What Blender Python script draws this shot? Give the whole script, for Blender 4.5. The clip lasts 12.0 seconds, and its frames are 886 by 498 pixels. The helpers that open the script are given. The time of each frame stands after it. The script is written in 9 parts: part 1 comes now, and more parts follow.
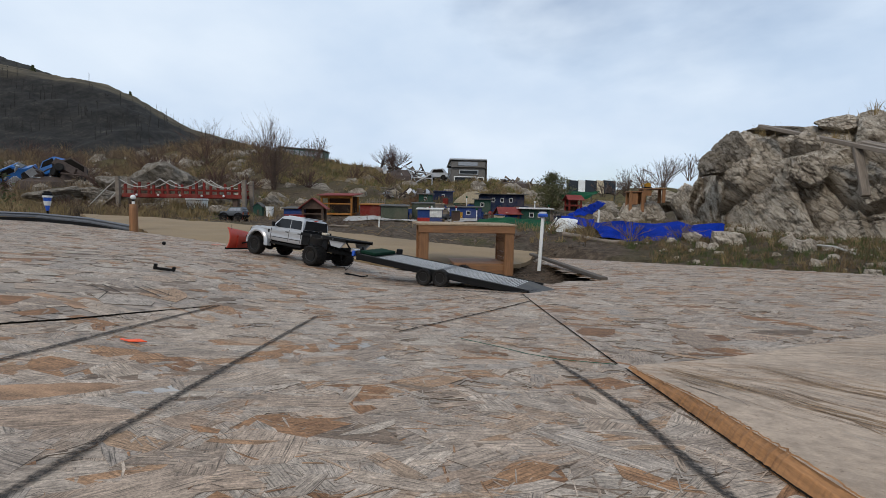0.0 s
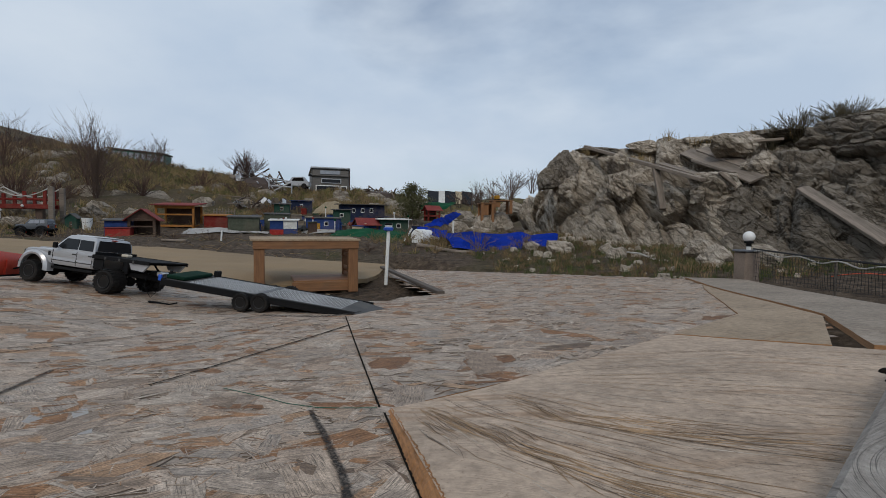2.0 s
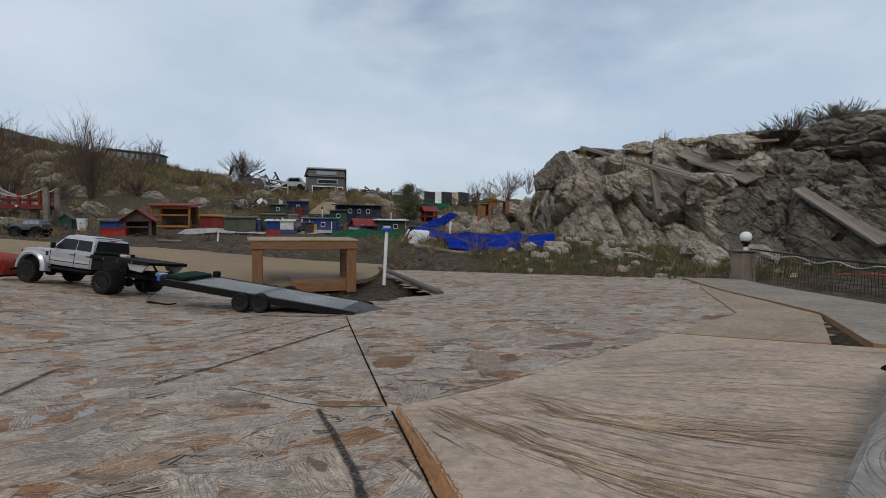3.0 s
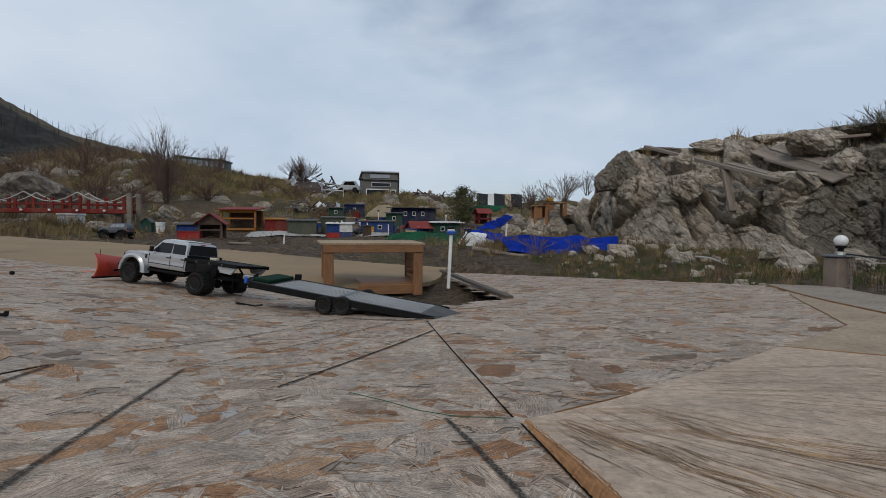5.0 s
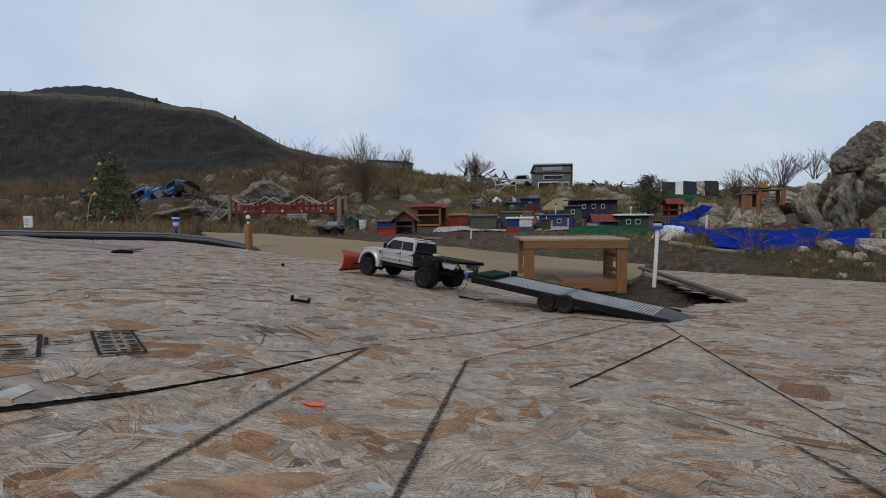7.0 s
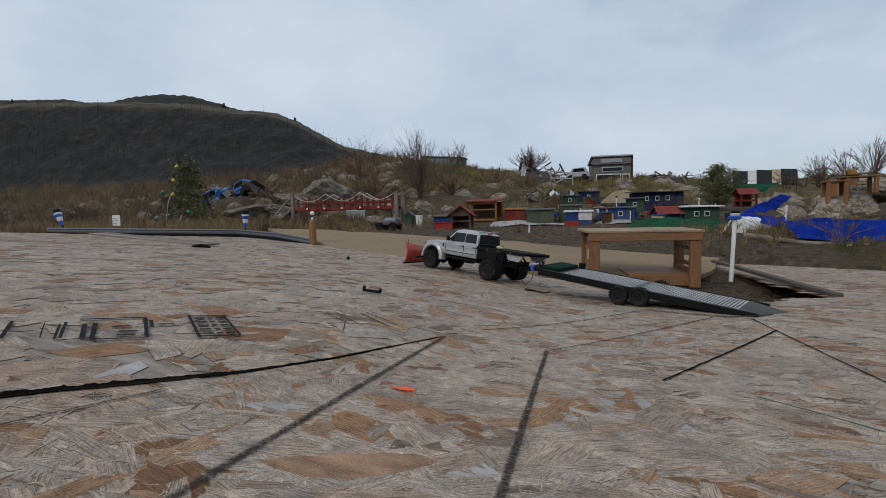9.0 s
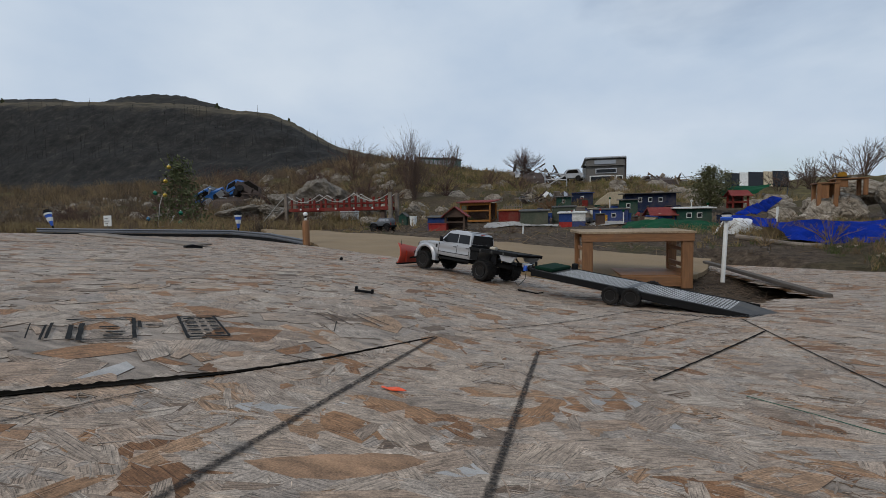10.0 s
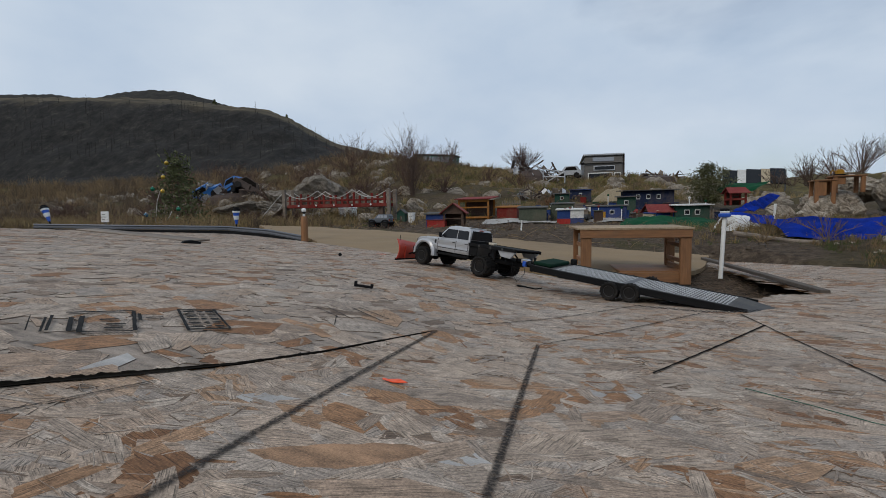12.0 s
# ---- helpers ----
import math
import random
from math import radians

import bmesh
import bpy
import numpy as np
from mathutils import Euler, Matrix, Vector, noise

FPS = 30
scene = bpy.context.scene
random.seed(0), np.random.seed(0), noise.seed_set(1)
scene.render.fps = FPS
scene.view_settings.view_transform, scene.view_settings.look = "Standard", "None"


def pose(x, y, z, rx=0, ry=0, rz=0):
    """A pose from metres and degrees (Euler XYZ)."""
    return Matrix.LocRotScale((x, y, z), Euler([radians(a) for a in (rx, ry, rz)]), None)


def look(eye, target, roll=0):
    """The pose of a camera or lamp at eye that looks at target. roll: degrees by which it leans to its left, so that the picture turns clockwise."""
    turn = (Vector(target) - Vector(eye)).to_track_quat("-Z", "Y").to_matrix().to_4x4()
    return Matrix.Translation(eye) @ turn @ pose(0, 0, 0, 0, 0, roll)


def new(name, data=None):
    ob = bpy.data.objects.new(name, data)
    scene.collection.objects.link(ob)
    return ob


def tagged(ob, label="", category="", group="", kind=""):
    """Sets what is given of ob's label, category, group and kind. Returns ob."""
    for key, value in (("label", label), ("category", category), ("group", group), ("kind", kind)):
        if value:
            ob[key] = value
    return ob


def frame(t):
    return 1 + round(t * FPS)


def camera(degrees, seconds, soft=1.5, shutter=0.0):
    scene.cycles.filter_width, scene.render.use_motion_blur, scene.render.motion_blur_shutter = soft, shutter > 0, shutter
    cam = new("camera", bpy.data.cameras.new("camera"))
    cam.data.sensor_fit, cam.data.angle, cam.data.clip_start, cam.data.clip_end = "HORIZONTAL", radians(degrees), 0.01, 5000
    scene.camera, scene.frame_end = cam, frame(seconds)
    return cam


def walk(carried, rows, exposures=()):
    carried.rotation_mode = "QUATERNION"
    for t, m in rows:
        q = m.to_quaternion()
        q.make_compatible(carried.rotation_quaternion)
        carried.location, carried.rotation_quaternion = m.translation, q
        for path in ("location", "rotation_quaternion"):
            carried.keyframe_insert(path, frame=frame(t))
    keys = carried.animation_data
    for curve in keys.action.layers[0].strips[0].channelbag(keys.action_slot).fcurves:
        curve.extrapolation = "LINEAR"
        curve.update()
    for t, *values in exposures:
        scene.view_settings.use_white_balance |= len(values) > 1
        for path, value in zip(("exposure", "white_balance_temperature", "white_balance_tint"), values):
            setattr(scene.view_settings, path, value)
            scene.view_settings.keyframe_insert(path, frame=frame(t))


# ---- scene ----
from mathutils.bvhtree import BVHTree

cam = camera(85.8, 12.0, soft=0.6)
PATH = [
    (0, (0.313, -0.182, 0.18), (0.269, 1.813, 0.039), 1.0),
    (0.5, (0.414, -0.149, 0.204), (0.654, 1.833, 0.084), 0.6),
    (1, (0.459, -0.15, 0.219), (0.883, 1.802, 0.113), 0.7),
    (1.5, (0.479, -0.152, 0.214), (0.951, 1.789, 0.116), 0.7),
    (2, (0.475, -0.139, 0.217), (0.975, 1.796, 0.121), 0.6),
    (2.5, (0.467, -0.138, 0.214), (0.983, 1.792, 0.121), 0.6),
    (4.5, (0.41, -0.121, 0.216), (0.879, 1.821, 0.125), 0.8),
    (5, (0.359, -0.11, 0.224), (0.671, 1.864, 0.137), 0.5),
    (5.5, (0.265, -0.111, 0.248), (0.382, 1.884, 0.155), 0.2),
    (6, (0.183, -0.127, 0.244), (0.139, 1.87, 0.144), 0.1),
    (6.5, (0.168, -0.112, 0.235), (-0.013, 1.877, 0.132), 0.0),
    (7, (0.158, -0.115, 0.24), (-0.224, 1.845, 0.125), -0.4),
    (7.5, (0.131, -0.117, 0.234), (-0.389, 1.81, 0.111), -1.1),
    (9.5, (0.108, -0.111, 0.223), (-0.493, 1.792, 0.093), -1.1),
    (10, (0.113, -0.11, 0.222), (-0.464, 1.801, 0.096), -1.0),
    (10.5, (0.117, -0.113, 0.224), (-0.451, 1.8, 0.097), -1.0),
    (11, (0.118, -0.112, 0.221), (-0.445, 1.802, 0.085), -0.8),
    (11.5, (0.113, -0.116, 0.221), (-0.454, 1.796, 0.083), -0.9),
    (12, (0.109, -0.112, 0.216), (-0.46, 1.8, 0.077), -0.9),
]
walk(cam, [(t, look(e, g, r)) for t, e, g, r in PATH], [(0.0, 0.30, 6680, 10), (0.5, 0.17, 6680, 10), (1.0, 0.06, 6680, 10), (1.5, -0.03, 6680, 10), (12.0, -0.04, 6680, 10)])

# ---- world, sun, exposure ----
SUN_ELEV, SUN_ROT = radians(42), radians(205)
world = bpy.data.worlds.new("overcast_sky")
scene.world = world
world.use_nodes = True


def build_world():
    nt = world.node_tree
    nt.nodes.clear()
    N, L = nt.nodes.new, nt.links.new
    out, bg = N("ShaderNodeOutputWorld"), N("ShaderNodeBackground")
    sky = N("ShaderNodeTexSky")
    sky.sky_type, sky.sun_disc = "NISHITA", False
    sky.sun_elevation, sky.sun_rotation = SUN_ELEV, SUN_ROT
    sky.air_density, sky.dust_density = 1.0, 2.0
    tc, mp = N("ShaderNodeTexCoord"), N("ShaderNodeMapping")
    mp.inputs["Scale"].default_value = (1.0, 1.0, 1.9)
    mp.inputs["Location"].default_value = (0.35, 0.1, 0.0)
    mp.inputs["Rotation"].default_value = (0.0, 0.25, 0.0)
    n1, n2 = N("ShaderNodeTexNoise"), N("ShaderNodeTexNoise")
    n1.inputs["Scale"].default_value, n1.inputs["Detail"].default_value = 1.7, 6.0
    n1.inputs["Roughness"].default_value, n1.inputs["Distortion"].default_value = 0.52, 0.3
    n2.inputs["Scale"].default_value, n2.inputs["Detail"].default_value = 2.6, 5.0
    L(tc.outputs["Generated"], mp.inputs["Vector"])
    for n in (n1, n2):
        L(mp.outputs["Vector"], n.inputs["Vector"])
    cover, tone = N("ShaderNodeValToRGB"), N("ShaderNodeValToRGB")
    cover.color_ramp.elements[0].position, cover.color_ramp.elements[1].position = 0.30, 0.50
    cover.color_ramp.elements[0].color = (0.35, 0.35, 0.35, 1)
    tone.color_ramp.elements[0].position, tone.color_ramp.elements[1].position = 0.36, 0.68
    tone.color_ramp.elements[0].color = (0.47, 0.585, 0.745, 1)
    tone.color_ramp.elements[1].color = (0.61, 0.705, 0.825, 1)
    lean = N("ShaderNodeSeparateXYZ")
    L(tc.outputs["Generated"], lean.inputs[0])
    for n, ramp, k in ((n1, cover, -0.04), (n2, tone, -0.05)):
        add = N("ShaderNodeMath")
        add.operation = "MULTIPLY_ADD"
        add.inputs[1].default_value = k
        L(lean.outputs["X"], add.inputs[0])
        L(n.outputs["Fac"], add.inputs[2])
        L(add.outputs[0], ramp.inputs["Fac"])
    gain = N("ShaderNodeVectorMath")
    gain.operation = "MULTIPLY"
    gain.inputs[1].default_value = (0.11, 0.11, 0.11)
    L(sky.outputs["Color"], gain.inputs[0])
    mix = N("ShaderNodeMix")
    mix.data_type = "RGBA"
    L(cover.outputs["Color"], mix.inputs["Factor"])
    L(gain.outputs["Vector"], mix.inputs["A"])
    L(tone.outputs["Color"], mix.inputs["B"])
    L(mix.outputs["Result"], bg.inputs["Color"])
    bg.inputs["Strength"].default_value = 1.0
    L(bg.outputs["Background"], out.inputs["Surface"])


build_world()
sun_data = bpy.data.lights.new("sun", "SUN")
sun_data.energy, sun_data.angle, sun_data.color = 1.0, radians(14), (1.0, 0.92, 0.80)
sun = new("sun", sun_data)
sun.matrix_world = look((0, 0, 20), (20 * math.sin(SUN_ROT + math.pi) / math.tan(SUN_ELEV), 20 * math.cos(SUN_ROT + math.pi) / math.tan(SUN_ELEV), 0))

# ---- helpers for meshes, parts and materials ----
rnd = random.Random(7)


class MB:
    """Collects vertices and faces of one mesh."""

    def __init__(self):
        self.v, self.f, self.m = [], [], []

    def add(self, verts, faces, mat=0):
        k = len(self.v)
        self.v.extend(tuple(p) for p in verts)
        self.f.extend(tuple(i + k for i in f) for f in faces)
        self.m.extend([mat] * len(faces))
        return self

    def box(self, lo, hi, bev=0.0, mat=0, m=None):
        """A box with chamfered edges."""
        lo, hi = Vector(lo), Vector(hi)
        c, h = (lo + hi) / 2, (hi - lo) / 2
        b = min(bev, min(h) * 0.9)
        vs, ids = [], {}
        for sx in (-1, 1):
            for sy in (-1, 1):
                for sz in (-1, 1):
                    for a in range(3):
                        s = (sx, sy, sz)
                        p = Vector([s[i] * (h[i] if i == a or b == 0 else h[i] - b) for i in range(3)])
                        ids[s, a] = len(vs)
                        vs.append(c + p)
        fs = []
        for a in range(3):
            i, j = (a + 1) % 3, (a + 2) % 3
            for s in (-1, 1):
                q = []
                for (u, w) in ((-1, -1), (1, -1), (1, 1), (-1, 1)):
                    k = [0, 0, 0]
                    k[a], k[i], k[j] = s, u, w
                    q.append(ids[tuple(k), a])
                fs.append(q if s > 0 else q[::-1])
        if b > 0:
            for a in range(3):
                i, j = (a + 1) % 3, (a + 2) % 3
                for u in (-1, 1):
                    for w in (-1, 1):
                        k0, k1 = [0, 0, 0], [0, 0, 0]
                        k0[a], k0[i], k0[j] = -1, u, w
                        k1[a], k1[i], k1[j] = 1, u, w
                        k0, k1 = tuple(k0), tuple(k1)
                        q = [ids[k0, i], ids[k1, i], ids[k1, j], ids[k0, j]]
                        fs.append(q if u * w < 0 else q[::-1])
            for sx in (-1, 1):
                for sy in (-1, 1):
                    for sz in (-1, 1):
                        q = [ids[(sx, sy, sz), a] for a in range(3)]
                        fs.append(q if sx * sy * sz > 0 else q[::-1])
        if m is not None:
            vs = [m @ p for p in vs]
        return self.add(vs, fs, mat)

    def ring(self, rings, caps=True, mat=0, closed=False):
        """Skins loops of equal length."""
        n = len(rings[0])
        vs = [p for r in rings for p in r]
        fs = []
        k = len(rings)
        for a in range(k if closed else k - 1):
            b = (a + 1) % k
            for i in range(n):
                j = (i + 1) % n
                fs.append((a * n + i, a * n + j, b * n + j, b * n + i))
        if caps and not closed:
            fs.append(tuple(range(n))[::-1])
            fs.append(tuple((k - 1) * n + i for i in range(n)))
        return self.add(vs, fs, mat)

    def lathe(self, profile, n=24, axis="Z", m=None, mat=0, caps=True):
        """Turns (radius, height) pairs round an axis."""
        rings = []
        for r, z in profile:
            loop = []
            for i in range(n):
                t = 2 * math.pi * i / n
                p = Vector((r * math.cos(t), r * math.sin(t), z))
                if axis == "X":
                    p = Vector((p.z, p.x, p.y))
                elif axis == "Y":
                    p = Vector((p.y, p.z, p.x))
                loop.append(m @ p if m is not None else p)
            rings.append(loop)
        return self.ring(rings, caps, mat)

    def tube(self, pts, radius, n=8, mat=0, taper=None):
        """A round bar along points."""
        pts = [Vector(p) for p in pts]
        rings = []
        side = None
        for i, p in enumerate(pts):
            d = (pts[min(i + 1, len(pts) - 1)] - pts[max(i - 1, 0)]).normalized()
            ref = Vector((0, 0, 1)) if abs(d.z) < 0.9 else Vector((1, 0, 0))
            u = d.cross(ref).normalized()
            if side is not None and u.dot(side) < 0:
                u = -u
            side = u
            w = d.cross(u)
            r = radius if taper is None else radius + (taper - radius) * i / max(1, len(pts) - 1)
            rings.append([p + u * r * math.cos(2 * math.pi * k / n) + w * r * math.sin(2 * math.pi * k / n) for k in range(n)])
        return self.ring(rings, True, mat)

    def prism(self, outline, lo, hi, axis=1, mat=0, bev=0.0):
        """Pushes a 2D outline along an axis; the other two axes take its numbers in order."""
        def put(p, a):
            q = [p[0], p[1]]
            q.insert(axis, a)
            return Vector(q)
        n = len(outline)
        if bev:
            c = (sum(p[0] for p in outline) / n, sum(p[1] for p in outline) / n)
            k = 1 - bev * 2 / max(max(p[0] for p in outline) - min(p[0] for p in outline), 1e-6)
            small = [(c[0] + (p[0] - c[0]) * k, c[1] + (p[1] - c[1]) * k) for p in outline]
            rings = [[put(p, lo) for p in small], [put(p, lo + bev) for p in outline], [put(p, hi - bev) for p in outline], [put(p, hi) for p in small]]
        else:
            rings = [[put(p, lo) for p in outline], [put(p, hi) for p in outline]]
        return self.ring(rings, True, mat)

    def mesh(self, name, smooth=False):
        me = bpy.data.meshes.new(name)
        me.from_pydata(self.v, [], self.f)
        bm = bmesh.new()
        bm.from_mesh(me)
        bmesh.ops.recalc_face_normals(bm, faces=bm.faces)
        bm.to_mesh(me)
        bm.free()
        if any(self.m):
            me.polygons.foreach_set("material_index", self.m)
        if smooth:
            me.shade_smooth()
            me.set_sharp_from_angle(angle=radians(38))
        return me


def part(name, mb, material, parent=None, label="", smooth=False, m=None):
    """One mesh object under a thing or a part."""
    me = mb.mesh(name, smooth) if isinstance(mb, MB) else mb
    for mt in (material if isinstance(material, (list, tuple)) else [material]):
        me.materials.append(mt)
    ob = new(name, me)
    if m is not None:
        ob.matrix_basis = m
    if parent is not None:
        ob.parent = parent
    if label:
        tagged(ob, label)
    return ob


def thing(name, label, category, m=None, group="", kind=""):
    """An empty at a thing's base that carries its parts."""
    ob = new(name)
    ob.empty_display_size = 0.05
    if m is not None:
        ob.matrix_basis = m
    return tagged(ob, label, category, group, kind)


def again(ob, parent, m, name=None):
    """The same mesh once more as a part."""
    o = new(name or ob.name.split(".")[0], ob.data)
    o.matrix_basis, o.parent = m, parent
    return o


# ---- materials ----
def material(name, color, rough=0.7, metal=0.0, var=0.25, scale=30.0, bump=0.15, fine=None, tint=None, stretch=(1, 1, 1), rand=0.0, depth=0.002, coat=0.0, spec=0.5, dirt=0.0, dirt_color=(0.13, 0.10, 0.075)):
    """A surface with variation at two scales, grain and relief; object coordinates in metres."""
    mat = bpy.data.materials.new(name)
    mat.use_nodes = True
    nt = mat.node_tree
    N, L = nt.nodes.new, nt.links.new
    b = nt.nodes["Principled BSDF"]
    b.inputs["Metallic"].default_value = metal
    b.inputs["Coat Weight"].default_value = coat
    b.inputs["Specular IOR Level"].default_value = spec
    tc, mp = N("ShaderNodeTexCoord"), N("ShaderNodeMapping")
    mp.inputs["Scale"].default_value = stretch
    L(tc.outputs["Object"], mp.inputs["Vector"])
    big, small = N("ShaderNodeTexNoise"), N("ShaderNodeTexNoise")
    big.inputs["Scale"].default_value, big.inputs["Detail"].default_value = scale / 6, 4
    small.inputs["Scale"].default_value, small.inputs["Detail"].default_value = fine or scale * 4, 6
    for n in (big, small):
        L(mp.outputs["Vector"], n.inputs["Vector"])
        n.inputs["Roughness"].default_value = 0.62
    mixn = N("ShaderNodeMath")
    mixn.operation = "MULTIPLY_ADD"
    mixn.inputs[1].default_value = 0.55
    half = N("ShaderNodeMath")
    half.operation = "MULTIPLY"
    half.inputs[1].default_value = 0.45
    L(small.outputs["Fac"], half.inputs[0])
    L(big.outputs["Fac"], mixn.inputs[0])
    L(half.outputs[0], mixn.inputs[2])
    ramp = N("ShaderNodeValToRGB")
    ramp.color_ramp.elements[0].position, ramp.color_ramp.elements[1].position = 0.34, 0.66
    t = tint or color
    ramp.color_ramp.elements[0].color = (*[min(1, c * (1 - var)) for c in color], 1)
    ramp.color_ramp.elements[1].color = (*[min(1, c * (1 + var)) for c in t], 1)
    L(mixn.outputs[0], ramp.inputs["Fac"])
    col = ramp.outputs["Color"]
    if rand:
        info, hsv, mr = N("ShaderNodeObjectInfo"), N("ShaderNodeHueSaturation"), N("ShaderNodeMapRange")
        mr.inputs["To Min"].default_value, mr.inputs["To Max"].default_value = 1 - rand, 1 + rand
        L(info.outputs["Random"], mr.inputs["Value"])
        L(mr.outputs["Result"], hsv.inputs["Value"])
        L(col, hsv.inputs["Color"])
        col = hsv.outputs["Color"]
    if dirt:
        dn, dr, dm = N("ShaderNodeTexNoise"), N("ShaderNodeValToRGB"), N("ShaderNodeMix")
        dn.inputs["Scale"].default_value, dn.inputs["Detail"].default_value = scale / 3, 8
        dn.inputs["Roughness"].default_value = 0.7
        dr.color_ramp.elements[0].position, dr.color_ramp.elements[1].position = 0.5, 0.72
        dr.color_ramp.elements[1].color = (dirt, dirt, dirt, 1)
        dm.data_type = "RGBA"
        dm.inputs["B"].default_value = (*dirt_color, 1)
        L(tc.outputs["Object"], dn.inputs["Vector"])
        L(dn.outputs["Fac"], dr.inputs["Fac"])
        L(dr.outputs["Color"], dm.inputs["Factor"])
        L(col, dm.inputs["A"])
        col = dm.outputs["Result"]
    L(col, b.inputs["Base Color"])
    rr = N("ShaderNodeMapRange")
    rr.inputs["To Min"].default_value, rr.inputs["To Max"].default_value = max(0.02, rough - 0.12), min(1, rough + 0.12)
    L(mixn.outputs[0], rr.inputs["Value"])
    L(rr.outputs["Result"], b.inputs["Roughness"])
    if bump:
        bp = N("ShaderNodeBump")
        bp.inputs["Strength"].default_value, bp.inputs["Distance"].default_value = bump, depth
        L(mixn.outputs[0], bp.inputs["Height"])
        L(bp.outputs["Normal"], b.inputs["Normal"])
    return mat


def ramp_stops(ramp, stops):
    el = ramp.color_ramp.elements
    while len(el) < len(stops):
        el.new(0.5)
    for e, (p, c) in zip(el, stops):
        e.position, e.color = p, (*c, 1)


def strand_material():
    """Weathered wood strands: a tone for each strand and grain along it."""
    mat = bpy.data.materials.new("weathered_strand")
    mat.use_nodes = True
    nt = mat.node_tree
    N, L = nt.nodes.new, nt.links.new
    b = nt.nodes["Principled BSDF"]
    geo, uv, obi = N("ShaderNodeNewGeometry"), N("ShaderNodeUVMap"), N("ShaderNodeObjectInfo")
    both = N("ShaderNodeMath")
    both.operation = "ADD"
    frac = N("ShaderNodeMath")
    frac.operation = "FRACT"
    L(geo.outputs["Random Per Island"], both.inputs[0])
    L(obi.outputs["Random"], both.inputs[1])
    L(both.outputs[0], frac.inputs[0])
    ramp = N("ShaderNodeValToRGB")
    ramp.color_ramp.interpolation = "LINEAR"
    ramp_stops(ramp, [(0.0, (0.166, 0.112, 0.0769)), (0.04, (0.312, 0.228, 0.167)), (0.16, (0.37, 0.309, 0.258)), (0.30, (0.517, 0.413, 0.326)), (0.40, (0.39, 0.271, 0.19)), (0.50, (0.478, 0.394, 0.317)), (0.60, (0.341, 0.266, 0.208)), (0.70, (0.487, 0.375, 0.285)),
                      (0.79, (0.409, 0.332, 0.267)), (0.86, (0.409, 0.266, 0.167)), (0.92, (0.361, 0.195, 0.0995)), (0.97, (0.283, 0.138, 0.0634)), (1.0, (0.195, 0.095, 0.0453))])
    L(frac.outputs[0], ramp.inputs["Fac"])
    comb = N("ShaderNodeVectorMath")
    comb.operation = "MULTIPLY"
    comb.inputs[1].default_value = (60, 420, 1)
    off = N("ShaderNodeVectorMath")
    off.operation = "ADD"
    L(uv.outputs["UV"], comb.inputs[0])
    L(comb.outputs[0], off.inputs[0])
    sc = N("ShaderNodeMath")
    sc.operation = "MULTIPLY"
    sc.inputs[1].default_value = 91.0
    L(frac.outputs[0], sc.inputs[0])
    L(sc.outputs[0], off.inputs[1])
    grain, blot = N("ShaderNodeTexNoise"), N("ShaderNodeTexNoise")
    grain.inputs["Scale"].default_value, grain.inputs["Detail"].default_value = 1.0, 5
    L(off.outputs[0], grain.inputs["Vector"])
    tc = N("ShaderNodeTexCoord")
    blot.inputs["Scale"].default_value, blot.inputs["Detail"].default_value = 38, 10
    blot.inputs["Roughness"].default_value = 0.65
    L(tc.outputs["Object"], blot.inputs["Vector"])
    gr = N("ShaderNodeMapRange")
    gr.inputs["From Min"].default_value, gr.inputs["From Max"].default_value = 0.3, 0.7
    gr.inputs["To Min"].default_value, gr.inputs["To Max"].default_value = 0.62, 1.22
    L(grain.outputs["Fac"], gr.inputs["Value"])
    br = N("ShaderNodeMapRange")
    br.inputs["From Min"].default_value, br.inputs["From Max"].default_value = 0.3, 0.72
    br.inputs["To Min"].default_value, br.inputs["To Max"].default_value = 0.62, 1.22
    L(blot.outputs["Fac"], br.inputs["Value"])
    mul = N("ShaderNodeMath")
    mul.operation = "MULTIPLY"
    # fine open checks along the grain
    chk, cv, cr = N("ShaderNodeTexNoise"), N("ShaderNodeVectorMath"), N("ShaderNodeMapRange")
    cv.operation = "MULTIPLY"
    cv.inputs[1].default_value = (0.55, 2.2, 1)
    L(off.outputs[0], cv.inputs[0])
    L(cv.outputs[0], chk.inputs["Vector"])
    chk.inputs["Scale"].default_value, chk.inputs["Detail"].default_value = 1.0, 3
    cr.inputs["From Min"].default_value, cr.inputs["From Max"].default_value = 0.34, 0.47
    cr.inputs["To Min"].default_value, cr.inputs["To Max"].default_value = 0.38, 1.0
    L(chk.outputs["Fac"], cr.inputs["Value"])
    gm = N("ShaderNodeMath")
    gm.operation = "MULTIPLY"
    L(gr.outputs["Result"], gm.inputs[0])
    L(cr.outputs["Result"], gm.inputs[1])
    spk, sr, gs = N("ShaderNodeTexNoise"), N("ShaderNodeMapRange"), N("ShaderNodeMath")
    spk.inputs["Scale"].default_value, spk.inputs["Detail"].default_value, spk.inputs["Roughness"].default_value = 420, 4, 0.7
    L(tc.outputs["Object"], spk.inputs["Vector"])
    for key, val in (("From Min", 0.32), ("From Max", 0.68), ("To Min", 0.62), ("To Max", 1.36)):
        sr.inputs[key].default_value = val
    L(spk.outputs["Fac"], sr.inputs["Value"])
    gs.operation = "MULTIPLY"
    L(gm.outputs[0], gs.inputs[0])
    L(sr.outputs["Result"], gs.inputs[1])
    L(gs.outputs[0], mul.inputs[0])
